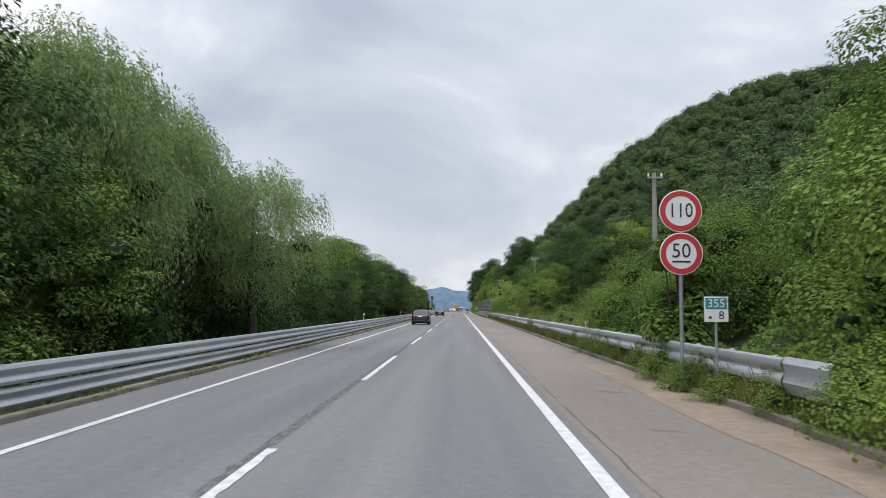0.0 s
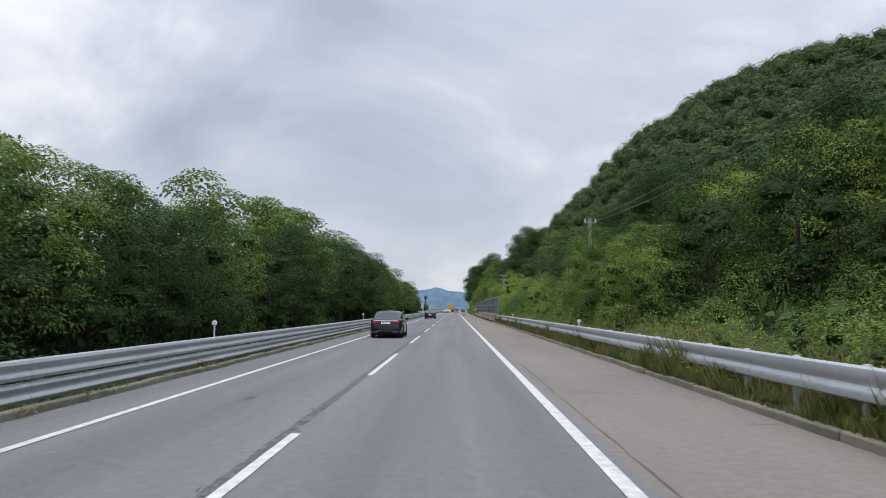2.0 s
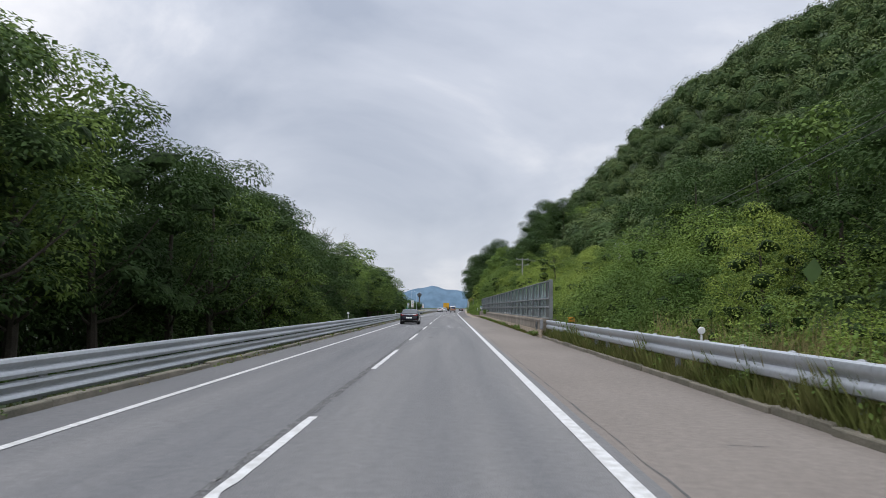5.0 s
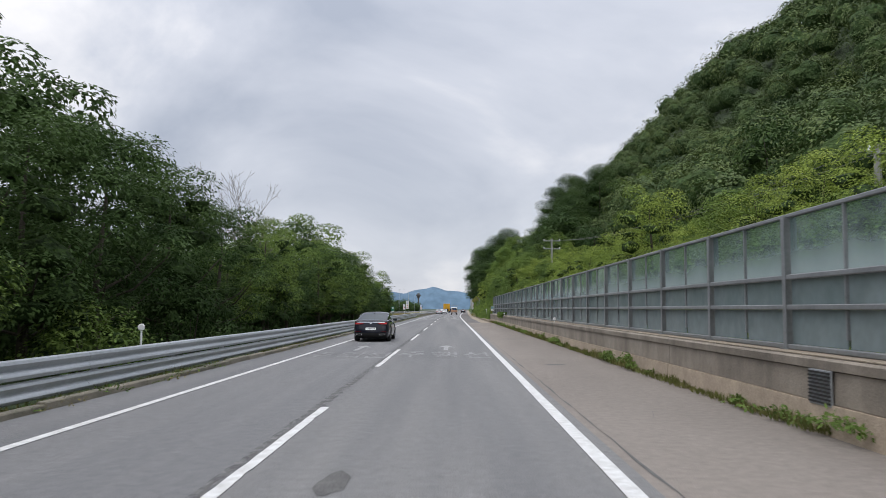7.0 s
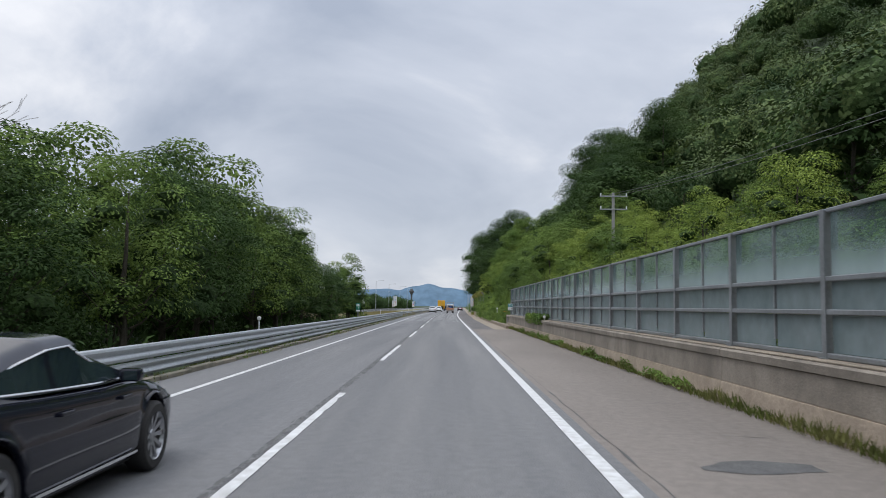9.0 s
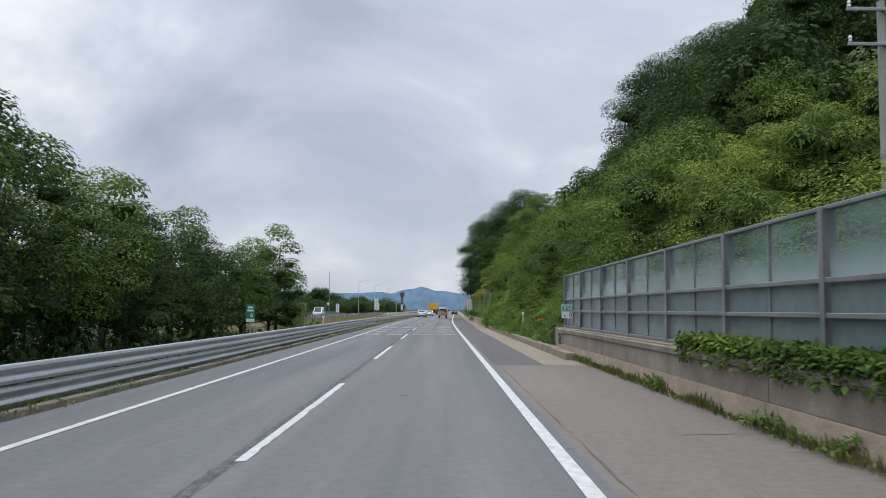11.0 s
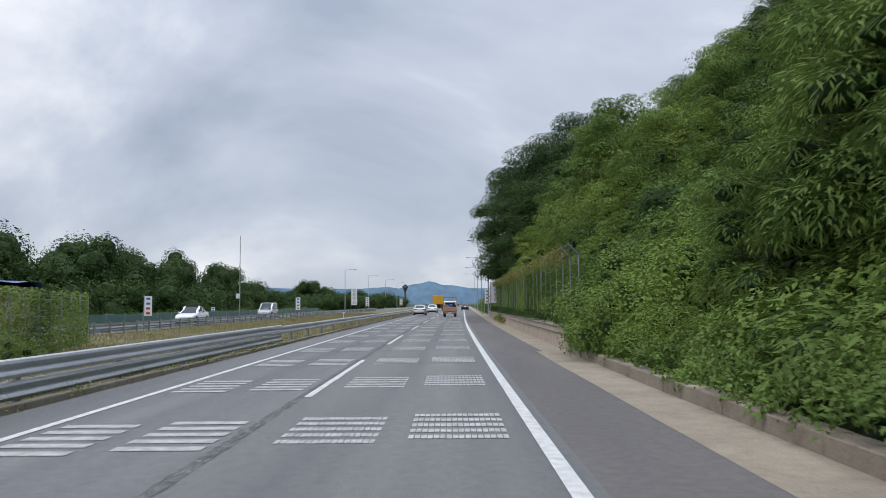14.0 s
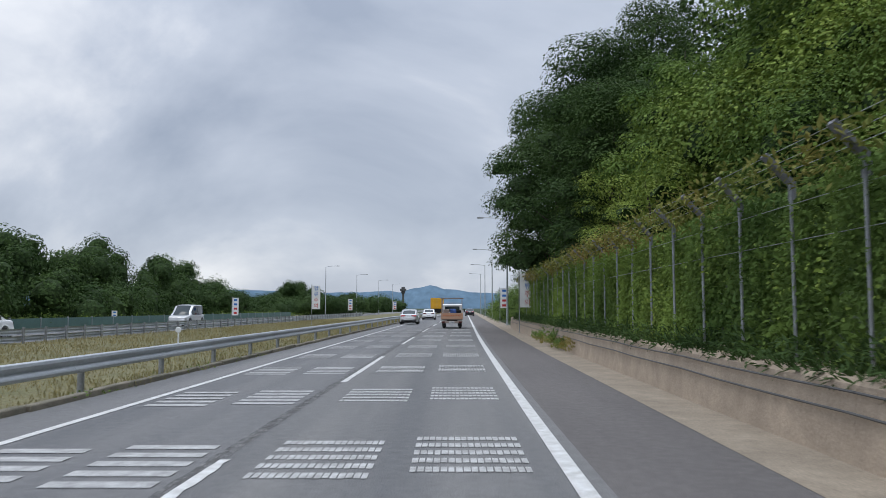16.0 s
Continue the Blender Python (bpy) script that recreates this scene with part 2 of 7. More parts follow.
M["green_sign"] = material("sign_green", (0.015, 0.20, 0.12), (0.012, 0.16, 0.10), 3.0, rough=0.4, fine=20, fine_amount=0.08)
M["orange"] = material("orange_plastic", (0.75, 0.30, 0.02), (0.62, 0.24, 0.015), 3.0, rough=0.5, fine=20, fine_amount=0.08)
M["blue_print"] = material("blue_print", (0.03, 0.17, 0.55), (0.025, 0.14, 0.45), 3.0, rough=0.5, fine=20, fine_amount=0.05)
M["tarp"] = material("blue_tarpaulin", (0.03, 0.09, 0.34), (0.06, 0.14, 0.42), 1.5, rough=0.45, bump=0.8, bump_scale=4, fine=8, fine_amount=0.15)
M["shed"] = material("shed_wall", (0.56, 0.46, 0.31), (0.44, 0.36, 0.25), 0.8, rough=0.8, bump=0.2, fine=10, fine_amount=0.12)
M["shed_roof"] = material("shed_roof", (0.34, 0.33, 0.32), (0.24, 0.23, 0.22), 1.0, rough=0.7, fine=10, fine_amount=0.12)
M["pole"] = material("concrete_pole", (0.34, 0.335, 0.32), (0.25, 0.245, 0.235), 1.5, rough=0.85, bump=0.2, fine=25, fine_amount=0.1)
M["wire"] = material("wire", (0.10, 0.10, 0.10), (0.07, 0.07, 0.07), 1.0, rough=0.6, fine=10, fine_amount=0.05)
# the blue is distance haze, put into the base colour
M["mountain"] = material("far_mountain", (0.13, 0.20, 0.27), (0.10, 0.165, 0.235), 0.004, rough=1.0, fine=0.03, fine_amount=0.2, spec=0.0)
M["green_mesh"] = material("green_mesh", (0.075, 0.155, 0.135), (0.05, 0.11, 0.095), 1.2, rough=0.6, fine=15, fine_amount=0.15)
M["rubber"] = material("tyre_rubber", (0.016, 0.016, 0.017), (0.028, 0.027, 0.026), 4.0, rough=0.85, bump=0.3, bump_scale=60, fine=40, fine_amount=0.2)
M["rim"] = material("alloy", (0.42, 0.43, 0.45), (0.30, 0.31, 0.33), 4.0, rough=0.32, metal=0.9, fine=30, fine_amount=0.1)
M["rim_dark"] = material("dark_alloy", (0.06, 0.06, 0.065), (0.10, 0.10, 0.105), 4.0, rough=0.35, metal=0.8, fine=30, fine_amount=0.1)
M["chrome"] = material("chrome", (0.80, 0.81, 0.83), (0.70, 0.71, 0.73), 3.0, rough=0.12, metal=1.0, fine=10, fine_amount=0.03)
M["car_black"] = material("black_car_paint", (0.008, 0.009, 0.016), (0.010, 0.012, 0.020), 1.0, rough=0.06, fine=15, fine_amount=0.05, coat=0.0, spec=0.34)
M["car_navy"] = material("blue_black_car_paint", (0.010, 0.014, 0.022), (0.013, 0.018, 0.027), 1.0, rough=0.06, fine=15, fine_amount=0.05, coat=0.0, spec=0.34)
M["car_silver"] = material("silver_car_paint", (0.50, 0.51, 0.52), (0.44, 0.45, 0.46), 1.0, rough=0.3, metal=0.5, fine=15, fine_amount=0.04, coat=1.0)
M["car_white"] = material("white_car_paint", (0.76, 0.77, 0.78), (0.70, 0.71, 0.72), 1.0, rough=0.3, fine=15, fine_amount=0.03, coat=1.0)
M["underside"] = material("underside", (0.012, 0.012, 0.012), (0.02, 0.02, 0.02), 3.0, rough=0.9, fine=20, fine_amount=0.2)
M["lamp_red"] = material("tail_lamp_red", (0.085, 0.004, 0.006), (0.04, 0.002, 0.003), 14.0, rough=0.25, fine=40, fine_amount=0.2, spec=0.25, contrast=0.2)
M["lamp_lit"] = material("tail_lamp_lit", (0.42, 0.012, 0.018), (0.16, 0.005, 0.008), 14.0, rough=0.25, fine=40, fine_amount=0.2, emit=0.35, spec=0.25, contrast=0.2)
M["car_glass"] = material("tinted_glass", (0.014, 0.024, 0.028), (0.020, 0.032, 0.036), 1.0, rough=0.03, fine=5, fine_amount=0.05, spec=0.42)
M["truck_wood"] = material("rusty_truck_bed", (0.56, 0.36, 0.25), (0.44, 0.24, 0.15), 3.0, rough=0.75, bump=0.2, fine=20, fine_amount=0.2)
M["truck_grey"] = material("dusty_truck_paint", (0.38, 0.31, 0.27), (0.25, 0.21, 0.19), 3.0, rough=0.7, fine=20, fine_amount=0.18)
M["stripe"] = material("orange_stripe", (0.62, 0.20, 0.08), (0.48, 0.14, 0.06), 4.0, rough=0.5, fine=20, fine_amount=0.15)
M["yellow"] = material("yellow_truck_paint", (0.72, 0.38, 0.02), (0.62, 0.32, 0.015), 2.0, rough=0.45, fine=20, fine_amount=0.08)

# clear, slightly dirty panes
M["glass"] = bpy.data.materials.new("dusty_glass")
M["glass"].use_nodes = True
gn, gl = M["glass"].node_tree.nodes, M["glass"].node_tree.links
gb = gn["Principled BSDF"]
gb.inputs["Base Color"].default_value = (0.43, 0.51, 0.52, 1)
gb.inputs["Roughness"].default_value = 0.12
gt = gn.new("ShaderNodeBsdfTransparent")
gt.inputs["Color"].default_value = (0.60, 0.74, 0.71, 1)
gpos, gnoise = gn.new("ShaderNodeNewGeometry"), gn.new("ShaderNodeTexNoise")
gnoise.inputs["Scale"].default_value, gnoise.inputs["Detail"].default_value = 0.7, 4.0
gl.new(gpos.outputs["Position"], gnoise.inputs["Vector"])
grange = gn.new("ShaderNodeMapRange")
grange.inputs["From Min"].default_value, grange.inputs["From Max"].default_value = 0.3, 0.7
grange.inputs["To Min"].default_value, grange.inputs["To Max"].default_value = 0.08, 0.30
gl.new(gnoise.outputs["Fac"], grange.inputs["Value"])
# dust plus pale sky reflection, painted together towards each pane's lower edge
gsep, gdust_sky, gsum = gn.new("ShaderNodeSeparateXYZ"), gn.new("ShaderNodeMapRange"), gn.new("ShaderNodeMath")
gl.new(gpos.outputs["Position"], gsep.inputs[0])
gdust_sky.inputs["From Min"].default_value, gdust_sky.inputs["From Max"].default_value = 2.62, 2.13
gdust_sky.inputs["To Min"].default_value, gdust_sky.inputs["To Max"].default_value = 0.0, 0.6
gl.new(gsep.outputs[2], gdust_sky.inputs["Value"])
gsum.operation, gsum.use_clamp = "ADD", True
gl.new(grange.outputs[0], gsum.inputs[0]), gl.new(gdust_sky.outputs[0], gsum.inputs[1])
gm = gn.new("ShaderNodeMixShader")
gl.new(gsum.outputs[0], gm.inputs[0]), gl.new(gt.outputs[0], gm.inputs[1]), gl.new(gb.outputs[0], gm.inputs[2])
gl.new(gm.outputs[0], gn["Material Output"].inputs["Surface"])

# ---- mesh tools ----


class Build:
    """Collects vertices and faces for one mesh."""

    def __init__(self):
        self.v, self.f = [], []

    def add(self, verts, faces):
        k = len(self.v)
        self.v += [tuple(p) for p in verts]
        self.f += [tuple(i + k for i in q) for q in faces]
        return self

    def box(self, x0, x1, y0, y1, z0, z1, b=0.0):
        """A box, its long edges chamfered by b."""
        if not b:
            v = [(x, y, z) for z in (z0, z1) for x, y in ((x0, y0), (x1, y0), (x1, y1), (x0, y1))]
            return self.add(v, [(3, 2, 1, 0), (4, 5, 6, 7), (0, 1, 5, 4), (1, 2, 6, 5), (2, 3, 7, 6), (3, 0, 4, 7)])
        ring = lambda i, z: [(x0 + i, y0 + b, z), (x0 + b, y0 + i, z), (x1 - b, y0 + i, z), (x1 - i, y0 + b, z),
                             (x1 - i, y1 - b, z), (x1 - b, y1 - i, z), (x0 + b, y1 - i, z), (x0 + i, y1 - b, z)]
        v = ring(b * 0.6, z0) + ring(0, z0 + b) + ring(0, z1 - b) + ring(b * 0.6, z1)
        f = [tuple(range(7, -1, -1)), tuple(range(24, 32))]
        for k in range(3):
            f += [(8 * k + i, 8 * k + (i + 1) % 8, 8 * k + 8 + (i + 1) % 8, 8 * k + 8 + i) for i in range(8)]
        return self.add(v, f)

    def tube(self, path, radii, n=8, cap=True):
        path = [Vector(p) for p in path]
        if isinstance(radii, (int, float)):
            radii = [radii] * len(path)
        v, f = [], []
        for i, p in enumerate(path):
            d = (path[min(i + 1, len(path) - 1)] - path[max(i - 1, 0)]).normalized()
            a = d.orthogonal().normalized() if abs(d.z) > 0.9 else d.cross(Vector((0, 0, 1))).normalized()
            if abs(d.z) > 0.9:
                a = (Vector((1, 0, 0)) - d * d.x).normalized()
            c = d.cross(a)
            v += [p + radii[i] * (math.cos(2 * math.pi * k / n) * a + math.sin(2 * math.pi * k / n) * c) for k in range(n)]
        for i in range(len(path) - 1):
            f += [(i * n + k, i * n + (k + 1) % n, (i + 1) * n + (k + 1) % n, (i + 1) * n + k) for k in range(n)]
        if cap:
            f += [tuple(range(n - 1, -1, -1)), tuple(range((len(path) - 1) * n, len(path) * n))]
        return self.add(v, f)

    def sweep(self, profile, y0, y1, closed=True, xf=None, steps=1):
        """A profile of (x, z) along y."""
        n, v, f = len(profile), [], []
        for s in range(steps + 1):
            y = y0 + (y1 - y0) * s / steps
            dx = xf(y) if xf else 0
            v += [(x + dx, y, z) for x, z in profile]
        for s in range(steps):
            for k in range(n if closed else n - 1):
                a, b = s * n + k, s * n + (k + 1) % n
                f.append((a, b, b + n, a + n))
        if closed:
            f += [tuple(range(n)), tuple(range((steps + 1) * n - 1, steps * n - 1, -1))]
        return self.add(v, f)

    def disc(self, c, r, d, axis="y", n=24, bevel=0.0):
        """A solid disc of thickness d about an axis."""
        prof = [(0, 0), (r - bevel, 0), (r, bevel), (r, d - bevel), (r - bevel, d), (0, d)]
        return self.lathe(c, prof, axis, n)

    def lathe(self, c, prof, axis="y", n=24):
        v, f = [], []
        for r, h in prof:
            for k in range(n):
                a, b = r * math.cos(2 * math.pi * k / n), r * math.sin(2 * math.pi * k / n)
                p = {"y": (a, h, b), "x": (h, a, b), "z": (a, b, h)}[axis]
                v.append((c[0] + p[0], c[1] + p[1], c[2] + p[2]))
        for i in range(len(prof) - 1):
            f += [(i * n + k, i * n + (k + 1) % n, (i + 1) * n + (k + 1) % n, (i + 1) * n + k) for k in range(n)]
        return self.add(v, f)

    def mesh(self, name, mat, smooth=False):
        me = bpy.data.meshes.new(name)
        me.from_pydata(self.v, [], self.f)
        me.materials.append(mat)
        bm = bmesh.new()
        bm.from_mesh(me)
        bmesh.ops.recalc_face_normals(bm, faces=bm.faces)
        bm.to_mesh(me)
        bm.free()
        if smooth:
            me.polygons.foreach_set("use_smooth", [True] * len(me.polygons))
            me.set_sharp_from_angle(angle=radians(40))
        return me


def quads(name, verts, mat):
    """A mesh of loose four-cornered pieces from an array of (n, 4, 3)."""
    n = len(verts)
    me = bpy.data.meshes.new(name)
    me.vertices.add(4 * n)
    me.vertices.foreach_set("co", np.asarray(verts, dtype=np.float32).ravel())
    me.loops.add(4 * n)
    me.loops.foreach_set("vertex_index", np.arange(4 * n, dtype=np.int32))
    me.polygons.add(n)
    me.polygons.foreach_set("loop_start", np.arange(0, 4 * n, 4, dtype=np.int32))
    me.update(calc_edges=True)
    me.materials.append(mat)
    return me


def part(name, me, parent, label="", loc=None):
    ob = new(name, me)
    ob.parent = parent
    if loc:
        ob.location = loc
    if label:
        ob["label"] = label
    return ob


def thing(name, label, category, loc=(0, 0, 0), group="", kind="", rz=0.0, me=None):
    ob = new(name, me)
    ob.location, ob.rotation_euler = loc, (0, 0, rz)
    return tagged(ob, label, category, group, kind)


def bend(y):
    """The road swings gently to one side past y = 250 and runs straight again past y = 325."""
    u = np.clip(np.asarray(y, dtype=float) - 250, 0, 75)
    s = 1.25e-4 * u * u + 0.01875 * np.maximum(0, np.asarray(y, dtype=float) - 325)
    return s if s.ndim else float(s)


def bend_turn(y):
    """Turn about z of a piece laid along the swing."""
    return -2.5e-4 * min(75.0, max(0.0, y - 250))


def rand(seed):
    return np.random.RandomState(seed)


# ---- ground and hill ----
HX = [-400, 6, 9, 12, 20, 36, 62, 85, 110, 150, 220, 320, 460]
HZ = [0, 0, 2.3, 5.0, 12.0, 28, 54, 70, 80, 88, 91, 75, 40]
SY = [-80, 0, 60, 130, 180, 225, 250, 295, 335, 352, 372, 410, 600]
SZ = [0.12, 0.14, 0.22, 0.40, 0.52, 0.75, 0.88, 1.0, 1.0, 0.75, 0.35, 0.15, 0.05]


def height(x, y):
    """Height of the ground beside the road."""
    x = x - bend(y)
    if x > 5.0:
        near = np.interp(y, [-80, 10, 34, 44, 120, 134, 218, 226, 330, 350, 420], [0.5, 0.8, 0.6, 0.12, 0.12, 0.25, 0.25, 0.75, 0.75, 0.3, 0.1])
        s = np.interp(y, SY, SZ)
        base = np.interp(y, [-80, 130, 134, 219, 222, 262, 264, 330, 345], [0.15, 0.15, 0.3, 0.5, 0.35, 0.4, 0.85, 0.85, 0.3])
        z = base + max(near * np.interp(x, [5, 5.6, 14, 40], [0, 0.1, 6.0, 9.0]) * 0.9, s * np.interp(x, HX, HZ))
        return float(z) + 0.25 * noise.noise((x * 0.3, y * 0.3, 0))
    if x < -6.3:
        far = np.interp(y, [225, 250], [0, 1])
        z = np.interp(x, [-400, -120, -70, -46, -38, -33, -16, -9, -6.3], [3, 2, 1.0, 0.5, 0.2, -0.3, -0.2, -0.2, -0.08])
        z0 = np.interp(x, [-400, -60, -20, -9, -6.3], [2, 1, 0.0, -0.1, -0.05])
        return float(z * far + z0 * (1 - far)) + 0.05 * noise.noise((x * 0.4, y * 0.4, 3))
    return -0.12


gb_ = Build()
xs = [-3000, -1200, -400, -250, -150, -100, -75, -60, -50, -44, -38, -33, -28.5, -22, -16.2, -13, -10, -8, -6.6, -6.3, 4.7, 4.95, 5.6, 6.5, 7.5, 9, 10.5, 12, 14, 17, 20, 24, 29, 36, 44, 53, 62, 73, 85, 98, 115, 135, 160, 190, 225, 270, 330, 460, 1200, 3000]
ys = [-1500, -500, -120] + [-60 + 6 * k for k in range(85)] + [460, 480, 520, 600, 800, 1500, 4200]
ys = sorted(set(ys))
gv, gf = [], []
for y in ys:
    for x in xs:
        z = height(max(-400, min(460, x)) + bend(y), y)
        if abs(x) > 1000 or y > 900 or y < -400:
            z = min(z, 0) - 1.0
        gv.append((x + (bend(y) if abs(x) < 300 else 0), y, z))
nx = len(xs)
for j in range(len(ys) - 1):
    for i in range(nx - 1):
        a = j * nx + i
        gf.append((a, a + 1, a + nx + 1, a + nx))
gb_.add(gv, gf)
ground = tagged(new("ground", gb_.mesh("ground", M["hill"], smooth=True)), "dark earth and undergrowth rising into a wooded hillside", "ground", kind="structure")

# ---- road ----
XR, XL, XE = 1.5, -2.1, -5.07


def strip(name, x0, x1, y0, y1, z, mat, label, category="road", wobble=0.0, step=5.0, kind="structure", seed=1):
    n = max(1, int((y1 - y0) / step))
    b, r = Build(), rand(seed)
    v = []
    for k in range(n + 1):
        y = y0 + (y1 - y0) * k / n
        v += [(x0 + bend(y) + wobble * (r.rand() - 0.5), y, z), (x1 + bend(y) + wobble * (r.rand() - 0.5), y, z)]
    b.add(v, [(2 * k, 2 * k + 1, 2 * k + 3, 2 * k + 2) for k in range(n)])
    return tagged(new(name, b.mesh(name, mat)), label, category, kind=kind)


strip("road", XL - 0.12, XR + 0.24, -120, 900, 0.0, M["asphalt"], "worn grey asphalt driving lane with darker wheel tracks")
strip("road", -6.35, XL - 0.12, -120, 900, 0.0, M["asphalt_left"], "bluish grey asphalt overtaking lane")
strip("pavement", XR + 0.24, 5.0, -120, 213.5, 0.0, M["shoulder"], "tan concrete hard shoulder with fine cracks", "shoulder")
strip("pavement", XR + 0.24, 3.28, 213.5, 264, 0.0, M["shoulder_dark"], "brownish grey asphalt hard shoulder", "shoulder")
strip("pavement", XR + 0.24, 3.52, 264, 900, 0.0, M["shoulder_dark"], "brownish grey asphalt hard shoulder", "shoulder")
strip("pavement", 3.28, 5.0, 213.5, 264, 0.004, M["gutter"], "pale tan concrete gutter strip", "gutter", wobble=0.05)
strip("pavement", 3.52, 5.0, 264, 900, 0.004, M["gutter"], "pale tan concrete gutter strip", "gutter", wobble=0.05)
strip("pavement", 3.72, 5.0, 4, 27, 0.005, M["apron"], "reddish tan washed-out concrete apron beside the bank", "shoulder", wobble=0.14, step=1.4, seed=4)
strip("seam", XL - 0.19, XL - 0.03, -120, 420, 0.003, M["rough_seam"], "broken rough asphalt along the joint between two lanes", "joint", wobble=0.03, step=0.13)
r = rand(9)
b, y = Build(), -10.0
while y < 330:
    ln = r.uniform(0.08, 0.5)
    x, w = XL - 0.12 + r.normal() * 0.035 + bend(y), r.uniform(0.008, 0.03)
    k = r.normal() * 0.03
    b.add([(x - w * 0.4, y, 0), (x + w * 0.5, y + 0.02, 0), (x + w + k, y + ln * 0.55, 0), (x + k * 0.6, y + ln, 0), (x - w + k, y + ln * 0.5, 0)], [(0, 1, 2, 3, 4)])
    y += ln * r.uniform(0.5, 1.2)
tagged(new("seam_cracks", b.mesh("seam_cracks", M["seam"])), "ragged dark cracks along the lane joint", "crack", kind="stuff").location.z = 0.0055
strip("seam", XR + 0.37, XR + 0.385, -120, 220, 0.004, M["seam"], "thin crack along the edge of the shoulder", "joint", wobble=0.05, step=0.7, seed=2)
strip("lane_line", XR - 0.09, XR + 0.09, -120, 900, 0.008, M["paint"], "solid white edge line", "road marking")
strip("lane_line", XE - 0.07, XE + 0.07, -120, 900, 0.008, M["paint"], "solid white edge line", "road marking")

# broken centre line: 9 m painted, 8.7 m open
for k in range(-3, 30):
    y0 = 21.4 + 17.7 * k
    r = rand(40 + k)
    b, v = Build(), []
    for s in range(46):
        y = y0 + 0.2 * s
        w = 0.07
        v += [(XL - w + bend(y) + 0.012 * r.rand() ** 2, y, 0.008), (XL + w + bend(y) - (0.012 * r.rand() if r.rand() < 0.85 else 0.05 * r.rand()), y, 0.008)]
    b.add(v, [(2 * s, 2 * s + 1, 2 * s + 3, 2 * s + 2) for s in range(45)])
    tagged(new("lane_dash", b.mesh("lane_dash", M["paint"])), "chipped white dash of the broken centre line", "road marking", "centre line dashes", "structure")

# transverse warning blocks: bars in one lane, rows of small studs of paint in the other
bars_me, studs_me = [], []
for x0, x1, back in ((-4.82, -3.8, 0.95), (-3.43, -2.4, 0.7)):
    b = Build()
    for r_ in range(5):
        y = r_ * 0.48 - back
        b.add([(x0, y, 0), (x1, y, 0), (x1, y + 0.26, 0), (x0, y + 0.26, 0)], [(0, 1, 2, 3)])
    bars_me.append(b.mesh("warning_bars", M["worn_paint"]))
for x0, x1, back in ((-1.68, -0.48, 0.3), (-0.11, 1.13, 0.0)):
    b = Build()
    for r_ in range(5):
        for c in range(16):
            x = x0 + (x1 - x0) * c / 16
            y = r_ * 0.46 - back
            b.box(x, x + (x1 - x0) / 16 * (0.76 + 0.12 * ((c * 7 + r_ * 3) % 5) / 5), y + 0.01 * ((c * 5) % 3), y + 0.25, 0, 0.004)
    studs_me.append(b.mesh("warning_studs", M["stud_paint"]))
for k in range(15):
    y = 241.1 + 6.08 * k
    for me in bars_me:
        tagged(new("warning_bars", me), "block of five worn white transverse bars", "road marking", "transverse warning blocks", "structure").location = (bend(y), y, 0.008)
    for me in studs_me:
        tagged(new("warning_studs", me), "block of white stippled transverse rows", "road marking", "transverse warning blocks", "structure").location = (bend(y), y, 0.006)

def text(body, size, mat, depth=0.0):
    c = bpy.data.curves.new("lettering", "FONT")
    c.body, c.size, c.align_x, c.align_y, c.extrude, c.resolution_u = body, size, "CENTER", "CENTER", depth, 3
    tmp = bpy.data.objects.new("lettering", c)
    me = bpy.data.meshes.new_from_object(tmp)
    bpy.data.objects.remove(tmp)
    me.materials.clear()
    me.materials.append(mat)
    return me


# direction arrows and worn lettering
def arrow(x, y0):
    b = Build()
    b.add([(x - 0.09, y0, 0), (x + 0.09, y0, 0), (x + 0.09, y0 + 2.5, 0), (x - 0.09, y0 + 2.5, 0)], [(0, 1, 2, 3)])
    b.add([(x - 0.38, y0 + 2.3, 0), (x, y0 + 2.55, 0), (x + 0.38, y0 + 2.3, 0), (x, y0 + 3.9, 0)], [(0, 1, 2, 3)])
    tagged(new("road_arrow", b.mesh("road_arrow", M["arrow_paint"])), "worn white straight-ahead arrow", "road marking", "road arrows", "structure").location.z = 0.008


arrow(-0.3, 153.9)
arrow(-3.7, 153.35)


def lettering(words, xs_, y0, y1, width):
    """Tall letters painted on the asphalt, to be read from a moving car."""
    g = thing("road_lettering", "faded white lettering on the asphalt", "road marking", kind="structure")
    for ch, x in zip(words, xs_):
        me = text(ch, 1.0, M["letter_paint"])
        co = np.array([v.co[:] for v in me.vertices])
        lo, hi = co.min(axis=0), co.max(axis=0)
        o = part("letter", me, g, loc=(x - width * (lo[0] + hi[0]) / (2 * (hi[0] - lo[0])), y0 - (y1 - y0) * lo[1] / (hi[1] - lo[1]), 0.007))
        o.scale = (width / (hi[0] - lo[0]), (y1 - y0) / (hi[1] - lo[1]), 1)


lettering("\uC8FC\uD589\uC120", (-1.45, -0.35, 0.75), 149.5, 152.9, 0.92)
lettering("\uCD94\uC6D4\uC120", (-4.55, -3.55, -2.65), 149.1, 152.1, 0.9)
b = Build()
